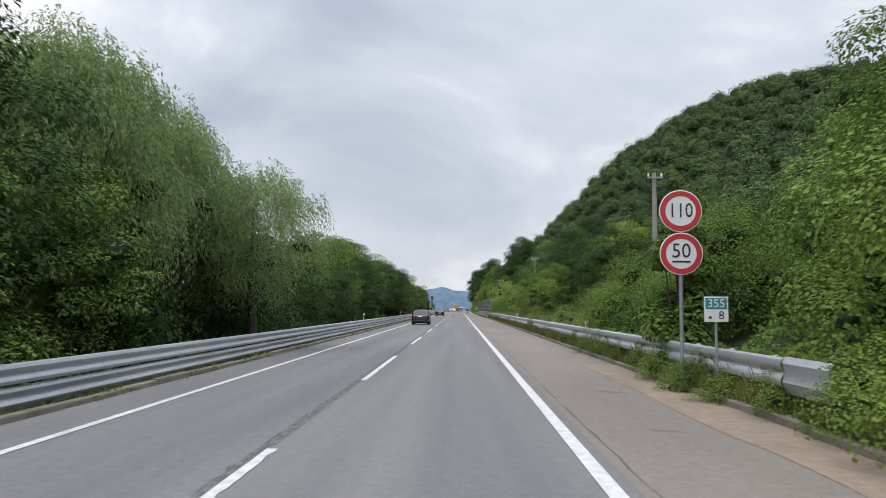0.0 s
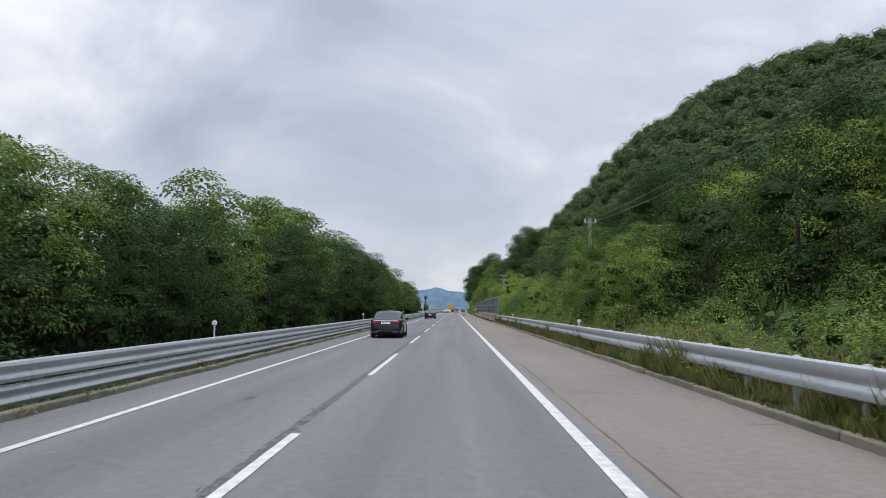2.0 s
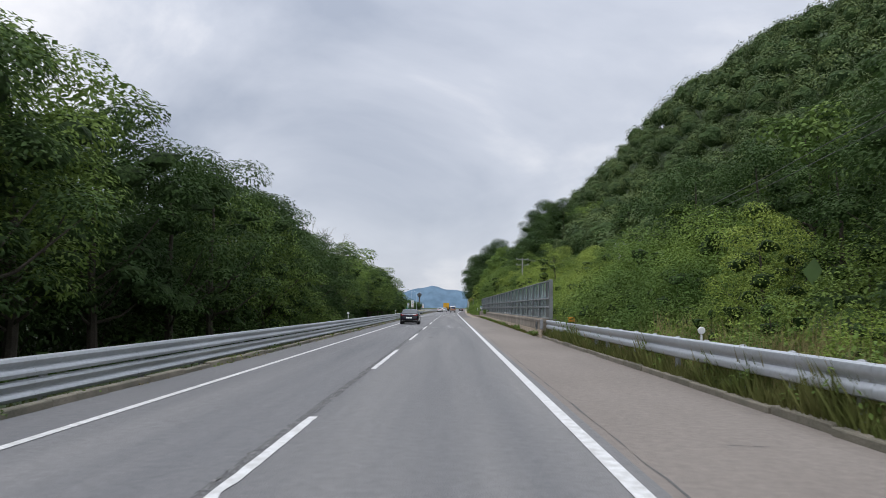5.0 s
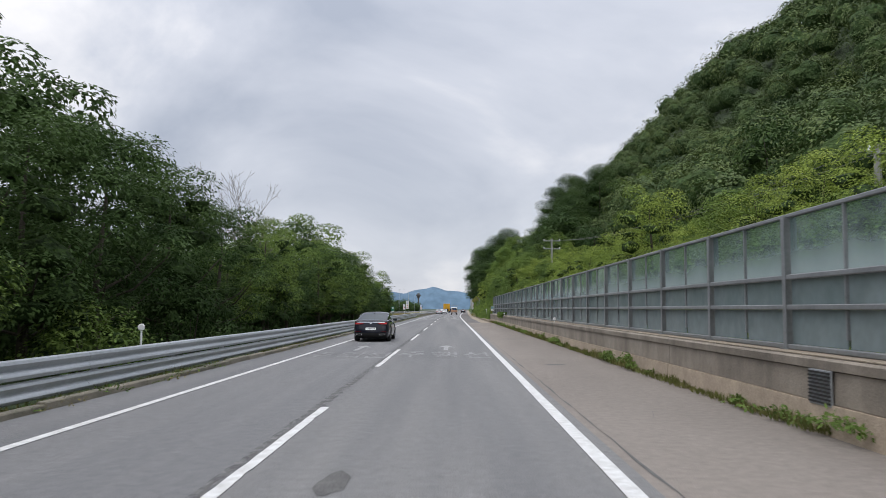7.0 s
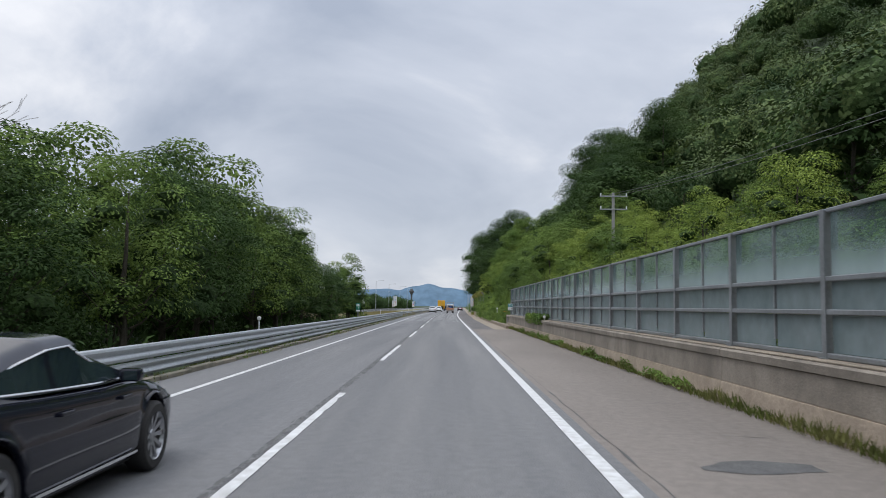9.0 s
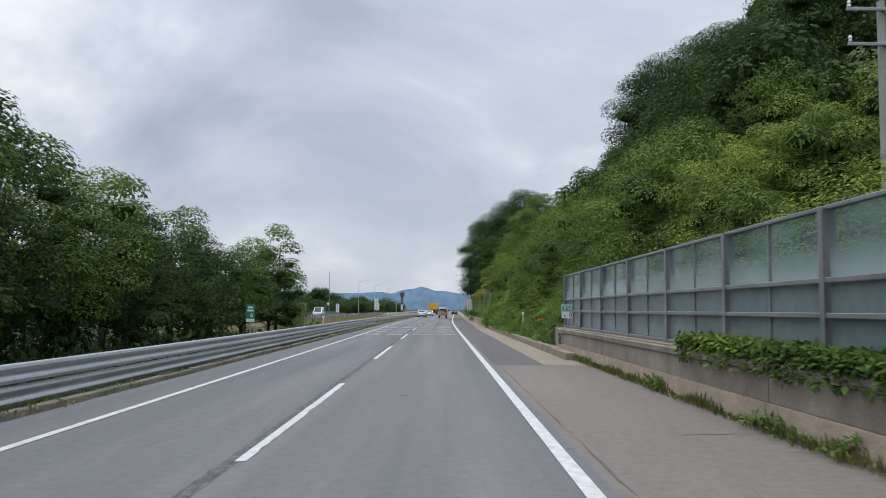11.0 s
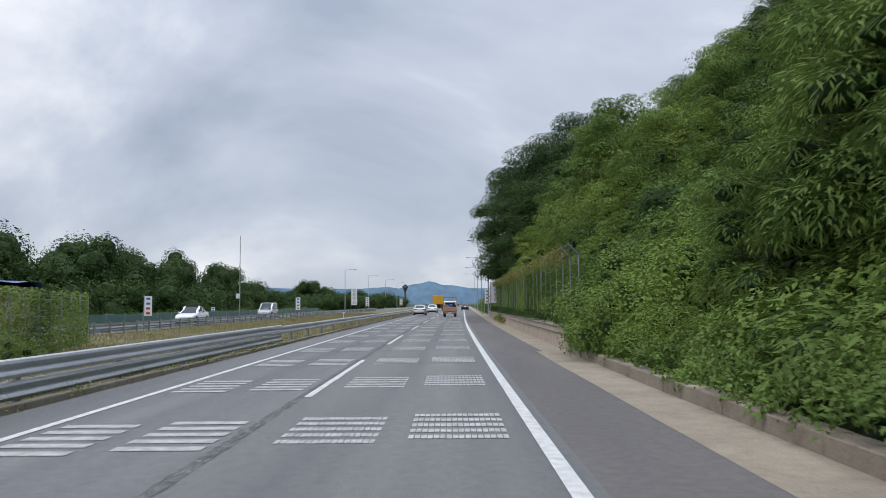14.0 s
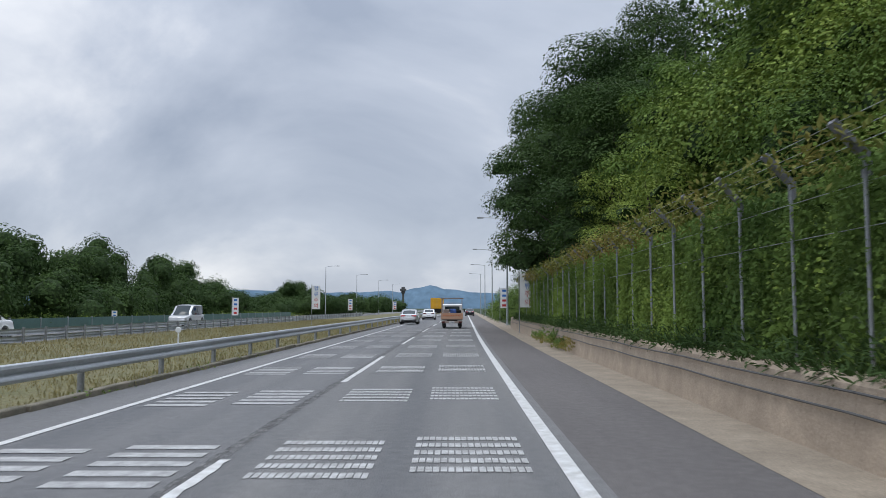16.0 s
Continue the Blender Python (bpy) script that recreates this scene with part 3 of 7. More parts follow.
for x, y0, y1, w in ((-2.6, 160.75, 160.95, 0.62), (-2.55, 160.2, 160.36, 0.5), (-2.75, 159.65, 159.82, 0.55), (-2.85, 159.0, 159.2, 0.5), (-3.86, 159.1, 160.4, 0.09), (-4.12, 159.1, 159.25, 0.36), (-4.95, 158.8, 160.1, 0.09), (-4.66, 159.7, 159.84, 0.4)):
    b.add([(x - w / 2, y0, 0), (x + w / 2, y0, 0), (x + w / 2, y1, 0), (x - w / 2, y1, 0)], [(0, 1, 2, 3)])
tagged(new("road_lettering", b.mesh("road_lettering", M["letter_paint"])), "faded white lettering on the asphalt, worn past reading", "road marking", kind="structure").location.z = 0.008
b = Build()
r = rand(5)
for k in range(70):
    y, x = r.uniform(2, 215), r.uniform(2.0, 4.4)
    ln, a = r.uniform(0.3, 1.6), r.uniform(-0.35, 0.35) + (0 if r.rand() < 0.7 else 1.4)
    px, py = x, y
    for s in range(5):
        qx, qy = px + math.cos(a) * ln / 5, py + math.sin(a) * ln / 5 + r.uniform(-0.05, 0.05)
        w = 0.008 + 0.012 * r.rand()
        b.add([(px, py - w, 0), (qx, qy - w, 0), (qx, qy + w, 0), (px, py + w, 0)], [(0, 1, 2, 3)])
        px, py = qx, qy
tagged(new("shoulder_cracks", b.mesh("shoulder_cracks", M["seam"])), "short dark cracks in the hard shoulder", "crack", kind="stuff").location.z = 0.004

b = Build()
for x, y, a, e in ((-1.15, 131.2, 0.16, 0.5), (0.8, 130.2, 0.06, 0.12), (0.45, 118.8, 0.05, 0.1), (-0.9, 240.6, 0.06, 0.12), (2.9, 146.5, 0.35, 0.2), (3.2, 165.5, 0.7, 0.35), (0.3, 62.0, 0.07, 0.2), (-3.7, 52.0, 0.1, 0.3), (-0.6, 205.0, 0.08, 0.15)):
    b.add([(x + a * math.cos(q) * (0.8 + 0.4 * ((k * 7) % 5) / 5), y + e * math.sin(q) * (0.8 + 0.4 * ((k * 3) % 5) / 5), 0) for k, q in enumerate(np.linspace(0, 2 * math.pi, 13)[:-1])], [tuple(range(12))])
r = rand(6)
for k in range(26):
    x, y = r.uniform(-4.9, -2.4), r.uniform(196, 236) if k < 16 else r.uniform(20, 196)
    px, py, a = x, y, r.uniform(0, 6.28)
    for s in range(6):
        a += r.uniform(-0.7, 0.7)
        qx, qy, w = px + 0.16 * math.cos(a), py + 0.22 * math.sin(a), 0.004 + 0.005 * r.rand()
        b.add([(px, py - w, 0), (qx, qy - w, 0), (qx, qy + w, 0), (px, py + w, 0)], [(0, 1, 2, 3)])
        px, py = qx, qy
tagged(new("road_stains", b.mesh("road_stains", M["seam"])), "dark oil spots, patches and crazed cracks in the asphalt", "stain", kind="stuff").location.z = 0.005

# far carriageway behind the open median
strip("road", -30.6, -20.6, 225, 900, -0.16, M["asphalt_left"], "far carriageway beyond the grassy median")
strip("median", -20.6, -6.5, 241, 520, -0.055, M["dry_soil"], "dry ground of the open median", "verge", wobble=0.3)
strip("lane_line", -21.3, -21.15, 225, 900, -0.152, M["paint"], "white edge line of the far carriageway", "road marking")

# ---- kerbs, rails, walls ----
def kerb_row(name, x0, x1, z1, y0, y1, step, label, seed, mat="kerb"):
    row = thing(name, label, "kerb", kind="structure")
    bx = Build().box(0, x1 - x0, 0.01, step - 0.02, -0.1, z1, 0.02)
    me = bx.mesh("kerb_stone", M[mat])
    r, y = rand(seed), y0
    while y < y1:
        o = part("kerb_stone", me, row, loc=(x0 + bend(y) + r.uniform(-0.02, 0.02), y, r.uniform(-0.03, 0.01)))
        o.rotation_euler.z = r.uniform(-0.008, 0.008)
        y += step
    return row


kerb_row("kerb_median", -6.45, -6.28, 0.12, -10, 420, 2.0, "weathered low concrete kerb stones beside the median", 11)
kerb_row("kerb_verge", 4.72, 4.9, 0.13, 6, 132, 2.0, "stained low concrete kerb stones half lost in grass", 12)
kerb_row("kerb_slope", 4.3, 4.66, 0.27, 216, 262, 3.0, "pale raised concrete kerb below an overgrown slope", 13, "gutter")

W = [(0.0, 0.0), (0.055, 0.02), (0.075, 0.065), (0.055, 0.11), (0.01, 0.145), (0.01, 0.165), (0.055, 0.20), (0.075, 0.245), (0.055, 0.29), (0.0, 0.31)]


def beam_mesh(side, length, h=0.31):
    """A corrugated rail: the ridges stand out to one side (-1 or 1)."""
    prof = [(side * x, z * h / 0.31) for x, z in W] + [(side * (x - 0.006), z * h / 0.31) for x, z in reversed(W)]
    return Build().sweep(prof, 0, length - 0.01).mesh("beam", M["galv"], smooth=True)


def rail(name, label, x, y0, y1, zs, side, post_h, h, step=4.0, posts=2.0, cap=True):
    g = thing(name, label, "guardrail")
    me = beam_mesh(side, step, h)
    pm = Build().tube([(0, 0, -0.3), (0, 0, post_h)], 0.065, 10).mesh("post", M["galv_dull"], smooth=True)
    cm = Build().lathe((0, 0, 0), [(0, 0.03), (0.045, 0.022), (0.068, 0.0), (0.068, -0.02), (0, -0.02)], "z", 10).mesh("post_cap", M["galv_dull"], smooth=True)
    y = y0
    while y < y1:
        for z in zs:
            part("beam", me, g, loc=(x + bend(y), y, z)).rotation_euler.z = bend_turn(y + step / 2)
        y += step
    y = y0 + 0.5
    while y < y1:
        p = part("post", pm, g, loc=(x + bend(y) - side * 0.085, y, 0))
        if cap:
            part("post_cap", cm, p, loc=(0, 0, post_h))
        y += posts
    return g


right_rail = rail("guardrail", "galvanised corrugated steel guardrail on round posts along the verge", 4.98, 15.4, 131.4, (0.50,), -1, 0.94, 0.45)
flare = Build().sweep([(-0.02, 0.50), (-0.07, 0.62), (-0.02, 0.76), (-0.07, 0.9), (-0.01, 1.0), (0.0, 0.45)], 13.9, 15.4).mesh("end_wing", M["galv"], smooth=True)
part("end_wing", flare, right_rail, "flared plain steel rail end", loc=(5.0, 0, -0.03))
part("end_plate", Build().box(4.62, 4.76, 131.3, 131.7, 0.48, 0.98, 0.02).mesh("end_plate", M["galv_dull"]), right_rail)
rail("guardrail", "double galvanised guardrail with two corrugated beams beside the tree belt", -6.62, -10, 268, (0.47, 0.12), 1, 0.74, 0.32, posts=4.0, cap=False)
rail("guardrail", "single galvanised guardrail on posts beside the grassy median", -6.62, 268, 420, (0.42,), 1, 0.66, 0.32, posts=4.0, cap=False)
rail("guardrail", "distant double steel guardrail of the far carriageway", -20.2, 226, 430, (0.36, 0.02), -1, 0.70, 0.28, posts=2.0, cap=False)

# concrete wall under the noise barrier: three courses, joints every ten metres
wall = thing("wall_barrier", "stained grey-brown concrete wall in three courses with vertical joints", "wall", kind="structure")
base_me = Build().sweep([(4.70, -0.1), (4.72, 0.39), (5.5, 0.39), (5.5, -0.1)], 0, 9.96).mesh("wall_base", M["concrete_pale"])
mid_me = Build().sweep([(4.76, 0.40), (4.77, 0.81), (5.5, 0.81), (5.5, 0.40)], 0, 9.97).mesh("wall_panel", M["concrete"])
cap_me = Build().sweep([(4.735, 0.825), (4.725, 0.94), (4.76, 0.97), (5.5, 0.985), (5.5, 0.825)], 0, 9.97).mesh("wall_cap", M["concrete"])
ledge_me = Build().sweep([(4.79, 0.978), (4.79, 0.993), (5.5, 0.996), (5.5, 0.986)], 0, 9.97).mesh("wall_ledge", M["gutter"])
for k in range(9):
    y = 131.6 + 9.9 * k
    for nm, me in (("wall_base", base_me), ("wall_panel", mid_me), ("wall_cap", cap_me), ("wall_ledge", ledge_me)):
        o = part(nm, me, wall, loc=(0, y, 0))
        o.scale.y = 0.99
part("wall_end", Build().box(4.72, 5.5, 220.6, 221.2, -0.1, 1.0, 0.03).mesh("wall_end", M["concrete"]), wall)

# low wall past the kerb, carrying the fence
low = thing("wall_fence", "tan concrete retaining wall with two dark cables along its face", "wall", kind="structure")
for k in range(9):
    y = 262 + 8.0 * k
    me = Build().sweep([(4.40, -0.05), (4.47, 0.82), (4.52, 0.88), (5.4, 0.92), (5.4, -0.05)], 0, 7.97).mesh("wall_panel", M["concrete_pale"])
    part("wall_panel", me, low, loc=(bend(y + 4), y, 0)).rotation_euler.z = bend_turn(y + 4)
for z in (0.52, 0.74):
    part("cable", Build().tube([(4.392 + 0.08 * z + bend(y), y, z + 0.012 * math.sin(y)) for y in range(262, 335, 2)], 0.016, 6).mesh("cable", M["wire"]), low, "black cable clipped to the wall")

# noise barrier
nb = thing("noise_barrier", "steel-framed noise barrier with green-tinted glass above dark panels", "noise barrier")
ISEC = [(-0.1, -0.06), (-0.085, -0.06), (-0.085, -0.012), (0.085, -0.012), (0.085, -0.06), (0.1, -0.06), (0.1, 0.06), (0.085, 0.06), (0.085, 0.012), (-0.085, 0.012), (-0.085, 0.06), (-0.1, 0.06)]
post_me = Build().add([(x, y, z) for z in (0.0, 2.08) for x, y in ISEC], [(k, (k + 1) % 12, 12 + (k + 1) % 12, 12 + k) for k in range(12)] + [tuple(range(12)), tuple(range(23, 11, -1))]).mesh("post", M["frame"])
foot_me = Build().box(-0.14, 0.14, -0.12, 0.12, -0.005, 0.03).mesh("base_plate", M["frame"])
top_me = Build().box(-0.05, 0.05, 0.03, 3.51, 0, 0.06, 0.012).mesh("top_rail", M["frame"])
mid_rail = Build().box(-0.07, 0.03, 0.06, 3.48, 0, 0.075, 0.012).mesh("rail", M["frame"])
mull = lambda h: Build().box(-0.03, 0.02, -0.022, 0.022, 0, h, 0.006).mesh("mullion", M["frame"])
mull_up, mull_low = mull(0.90), mull(0.40)
pane_up = Build().box(-0.005, 0.005, 0.07, 1.73, 0, 0.91).mesh("pane", M["glass"])
pane_low = Build().box(-0.006, 0.006, 0.07, 1.73, 0, 0.40).mesh("panel", M["panel"])
ny = 26
for k in range(ny):
    y = 132.6 + 3.54 * k
    part("base_plate", foot_me, part("post", post_me, nb, loc=(5.16, y, 0.98)))
    if k == ny - 1:
        break
    part("top_rail", top_me, nb, loc=(5.16, y, 3.02))
    for z in (1.0, 1.60, 2.06):
        part("rail", mid_rail, nb, loc=(5.14, y, z))
    for h, z, mm in ((0, 2.125, mull_up), (0, 1.665, mull_low), (0, 1.19, mull_low)):
        part("mullion", mm, nb, loc=(5.15, y + 1.77, z if z != 1.19 else 1.075 + 0.12))
    for dy in (0.0, 1.74):
        part("pane", pane_up, nb, loc=(5.16, y + dy, 2.13)).visible_shadow = False
        part("panel", pane_low, nb, "dull green-grey panel", loc=(5.16, y + dy, 1.665))
        o = part("panel", pane_low, nb, "dull green-grey panel", loc=(5.16, y + dy, 1.08))
        o.scale.z = 1.29
part("end_plate", Build().box(5.06, 5.26, 131.2, 131.26, 0.98, 3.10, 0.01).mesh("end_plate", M["frame"]), nb, "plain grey steel end plate")
part("top_rail", Build().box(-0.05, 0.05, 0, 1.3, 0, 0.06, 0.01).mesh("top_rail", M["frame"]), nb, loc=(5.16, 131.25, 3.02))
for z in (1.0, 1.60, 2.06):
    part("rail", Build().box(-0.07, 0.03, 0, 1.3, 0, 0.075, 0.01).mesh("rail", M["frame"]), nb, loc=(5.14, 131.25, z))
o = part("pane", pane_up, nb, loc=(5.16, 131.2, 2.13))
o.scale.y = 0.70
# a dark grille plate on the wall
gr = thing("wall_grille", "dark ribbed plate on the face of the concrete wall", "grille", loc=(4.715, 134.0, 0.36))
part("plate", Build().box(0, 0.03, 0, 0.62, 0, 0.46, 0.008).mesh("plate", M["galv_dull"]), gr)
rib_me = Build().box(-0.02, 0.0, 0.02, 0.60, 0, 0.022).mesh("rib", M["underside"])
for k in range(9):
    part("rib", rib_me, gr, loc=(0, 0, 0.03 + 0.048 * k))
gr2 = copy_thing(gr, pose(4.715, 219.6, 0.36))

# security fence on the low wall
fence = thing("security_fence", "galvanised fence with slanted post tops overgrown by creepers", "fence")
fp = Build().tube([(0, 0, 0), (0, 0, 2.62)], 0.026, 8).mesh("post", M["galv_dull"], smooth=True)
arm = Build().sweep([(0.03, 2.36), (0.035, 2.60), (-0.34, 3.00), (-0.37, 2.955), (0.0, 2.56), (0.0, 2.36)], -0.09, 0.09).mesh("arm", M["arm_steel"])
for k in range(32):
    y = 264.9 + 1.93 * k
    p = part("post", fp, fence, loc=(4.92 + bend(y), y, 0.72))
    part("arm", arm, p, "slanted steel post top")
for x, z in ((-0.33, 2.95), (-0.22, 2.84), (-0.11, 2.72), (0, 2.3), (0, 1.8)):
    part("wire", Build().tube([(4.92 + x + bend(y), y, 0.72 + z) for y in np.arange(264.9, 327, 3.86)], 0.005, 4, cap=False).mesh("wire", M["galv_dull"]), fence)

# low green barrier along the far side of the other carriageway
gb2 = thing("low_barrier", "low dull green panel barrier beside the far carriageway", "barrier")
gp_me = Build().box(-0.02, 0.02, 0.04, 3.96, 0.05, 0.95, 0.01).mesh("panel", M["green_mesh"])
gpost = Build().box(-0.05, 0.05, -0.05, 0.05, -0.4, 1.02, 0.01).mesh("post", M["galv_dull"])
for k in range(46):
    y = 228 + 4.0 * k
    part("post", gpost, gb2, loc=(-31.0 + bend(y), y, -0.1))
    part("panel", gp_me, gb2, loc=(-31.0 + bend(y), y, -0.1)).rotation_euler.z = bend_turn(y + 2)

# ---- signs ----
def round_sign(z, word, under):
    face = Build().lathe((0, 0, 0), [(0, 0.0), (0.428, 0.0), (0.445, 0.006), (0.445, 0.016), (0, 0.016)], "y", 40).mesh("plate", M["white"], smooth=False)
    ringm = Build().lathe((0, 0, 0), [(0.315, 0.0), (0.315, -0.005), (0.425, -0.005), (0.425, 0.0)], "y", 40).mesh("ring", M["red"])
    p = part("plate", face, speed_sign, "round white plate", loc=(0, -0.07, z))
    part("ring", ringm, p, "red rim")
    o = part("number", text(word, 0.43, M["black"]), p, "black numerals", loc=(0, -0.008, 0.0 if not under else 0.05))
    o.rotation_euler, o.scale = (radians(90), 0, 0), (0.80 if len(word) > 2 else 0.95, 1.0, 1.0)
    if under:
        part("underline", Build().box(-0.19, 0.19, -0.009, -0.005, -0.182, -0.15).mesh("underline", M["black"]), p)


speed_sign = thing("speed_sign", "two round red-rimmed speed limit plates on a grey post", "road sign", loc=(4.72, 19.9, 0.2), rz=radians(-3))
part("post", Build().tube([(0, 0, -0.3), (0, 0, 3.9)], 0.042, 10).mesh("post", M["galv_dull"], smooth=True), speed_sign)
round_sign(3.53, "110", False)
round_sign(2.63, "50", True)


def km_sign(x, y, z, top, low_, size=1.0):
    s_ = thing("distance_sign", "small teal and white distance plate on a short post", "road sign", loc=(x, y, z), group="distance signs", rz=radians(-4))
    s_.scale = (size, size, size)
    part("post", Build().tube([(0, 0.02, -0.9), (0, 0.02, 0.55)], 0.03, 8).mesh("post", M["galv_dull"]), s_)
    p = part("plate", Build().box(-0.24, 0.24, -0.012, 0.0, 0.4, 0.92, 0.004).mesh("plate", M["white"]), s_)
    part("band", Build().box(-0.215, 0.215, -0.016, -0.012, 0.66, 0.89).mesh("band", M["teal"]), p, "teal upper half")
    for word, zz, xx, m_ in ((top, 0.775, 0, "white"), (low_, 0.53, 0.1, "black")):
        o = part("number", text(word, 0.24, M[m_]), p, loc=(xx, -0.02, zz))
        o.rotation_euler = (radians(90), 0, 0)
    part("dot", Build().lathe((-0.12, -0.013, 0.49), [(0, -0.004), (0.03, -0.004), (0.03, 0), (0, 0)], "y", 12).mesh("dot", M["black"]), p)


km_sign(4.82, 18.0, 1.08, "355", "8", 0.9)
km_sign(4.95, 219.45, 0.97, "356", "0")
gs = thing("green_sign", "small green and white plate facing the road beside the median trees", "road sign", loc=(-7.35, 220.3, -0.1))
part("post", Build().tube([(0, 0.03, -0.2), (0, 0.03, 1.9)], 0.035, 8).mesh("post", M["galv_dull"]), gs)
p = part("plate", Build().box(-0.18, 0.18, -0.012, 0, 1.22, 1.92, 0.004).mesh("plate", M["green_sign"]), gs)
part("white_band", Build().box(-0.16, 0.16, -0.016, -0.012, 1.0 + 0.24, 1.36).mesh("white_band", M["white"]), p)
for k, (z, w) in enumerate(((1.80, 0.2), (1.68, 0.24))):
    part("lettering_bar", Build().box(-w / 2, w / 2, -0.016, -0.012, z - 0.035, z + 0.035).mesh("lettering_bar", M["white"]), p)
o = part("number", text("8", 0.2, M["white"]), p, loc=(0.05, -0.018, 1.49))
o.rotation_euler = (radians(90), 0, 0)


def banner(x, y, z0, h, w, words=True, rz=0.0):
    s_ = thing("banner", "tall white roadside banner with blue and red lettering on a post", "banner", loc=(x + bend(y), y, 0), group="roadside banners", rz=rz)
    part("post", Build().tube([(-w / 2 - 0.05, 0.04, -0.4), (-w / 2 - 0.05, 0.04, z0 + h + 0.1)], 0.03, 8).mesh("post", M["galv_dull"]), s_)
    p = part("sheet", Build().box(-w / 2, w / 2, -0.01, 0.01, z0, z0 + h, 0.004).mesh("sheet", M["white"]), s_)
    for k, ch in enumerate("\uD569\uB958\uC8FC\uC758"):
        m_ = M["blue_print"] if k < 2 else M["red"]
        zz = z0 + h * (0.87 - 0.245 * k)
        if words:
            o = part("character", text(ch, h * 0.21, m_), p, loc=(0, -0.014, zz))
            o.rotation_euler = (radians(90), 0, 0)
        else:
            part("lettering_bar", Build().box(-w * 0.26, w * 0.26, -0.014, -0.01, zz - h * 0.055, zz + h * 0.055).mesh("lettering_bar", m_), p)


banner(4.75, 319.8, 1.65, 2.15, 0.95)
banner(4.9, 352, 1.6, 2.1, 0.8, False)
banner(-19.6, 289.0, 0.95, 1.3, 0.5, False)
banner(-21.4, 345.0, 0.9, 1.7, 0.6, False)
banner(-13.8, 346.0, 1.5, 2.3, 0.8)
banner(-19.8, 410.0, 1.2, 2.0, 0.75, False)
banner(-16.9, 467.0, 1.2, 2.0, 0.8, False)
banner(-33.1, 345.0, 0.15, 1.2, 0.5, False)


def delineator(x, y, z, side="white"):
    d = thing("delineator", "white round roadside reflector on a short stalk", "reflector", loc=(x + bend(y), y, z), group="delineators")
    part("stalk", Build().tube([(0, 0, -0.35), (0, 0, 0.12)], 0.022, 8).mesh("stalk", M["white"]), d)
    part("reflector", Build().lathe((0, -0.03, 0.2), [(0, 0), (0.062, 0.0), (0.075, 0.012), (0.075, 0.035), (0, 0.04)], "y", 20).mesh("reflector", M["white"]), d)


for x, y, z in ((4.8, 234.2, 1.27), (4.85, 197.3, 0.95), (4.85, 161.5, 0.93), (5.0, 70.0, 0.95), (5.0, 106.0, 0.95), (5.0, 34.0, 0.95), (4.9, 271.0, 0.98), (-6.85, 60.0, 0.95), (-6.85, 96.0, 0.95), (-6.85, 141.0, 0.95), (-6.85, 185.0, 0.95), (-6.85, 236.0, 0.95), (-6.85, 290.0, 0.85)):
    delineator(x, y, z)


def orange_box(x, y, z):
    d = thing("marker_board", "plain orange marker board in the roadside grass", "marker", loc=(x, y, z), group="orange markers", rz=radians(-5))
    part("board", Build().box(-0.16, 0.16, -0.03, 0.03, 0.0, 0.22, 0.02).mesh("board", M["orange"]), d)
    part("stalk", Build().tube([(0, 0.03, -0.8), (0, 0.03, 0.12)], 0.02, 6).mesh("stalk", M["galv_dull"]), d)


orange_box(5.38, 230.9, 1.0)
orange_box(5.5, 126.5, 0.95)

# ---- poles and lamps ----
poles = []


def utility_pole(x, y, top, arms=2, reach=0.36, gap=0.75, label="round concrete utility pole with steel crossarms and insulators"):
    g0 = height(x, y)
    p = thing("utility_pole", label, "utility pole", loc=(x, y, 0), group="utility poles")
    part("pole", Build().tube([(0, 0, g0 - 0.6), (0, 0, top)], [0.15, 0.09], 12).mesh("pole", M["pole"], smooth=True), p)
    for k in range(arms):
        z = top - 0.25 - gap * k
        a = part("crossarm", Build().box(-reach, reach, -0.16, -0.10, z - 0.04, z + 0.04, 0.01).mesh("crossarm", M["galv_dull"]), p)
        for q in (0.06 - reach, reach - 0.06):
            part("insulator", Build().lathe((q, -0.13, z), [(0, 0.22), (0.03, 0.21), (0.05, 0.14), (0.03, 0.12), (0.05, 0.07), (0.02, 0.04), (0.02, 0.0)], "z", 8).mesh("insulator", M["white"]), a)
    poles.append((x, y, top - 0.15))


utility_pole(9.02, 39.2, 7.95, 1)
utility_pole(7.75, 83.1, 6.9, 1)
utility_pole(12.0, 146.0, 6.3, 1)
utility_pole(10.7, 208.0, 9.2, 2, 0.9, 0.86)
for (x0, y0, z0), (x1, y1, z1) in zip(poles, poles[1:]):
    for q in (-0.3, 0.3):
        pts = []
        for s in range(9):
            u = s / 8
            pts.append((x0 + (x1 - x0) * u + q, y0 + (y1 - y0) * u - 0.13, z0 + (z1 - z0) * u - 3.2 * u * (1 - u)))
        w_ = Build().tube(pts, 0.012, 4, cap=False).mesh("overhead_wire", M["wire"])
        tagged(new("overhead_wire", w_), "thin dark power line sagging between poles", "cable", "overhead wires")


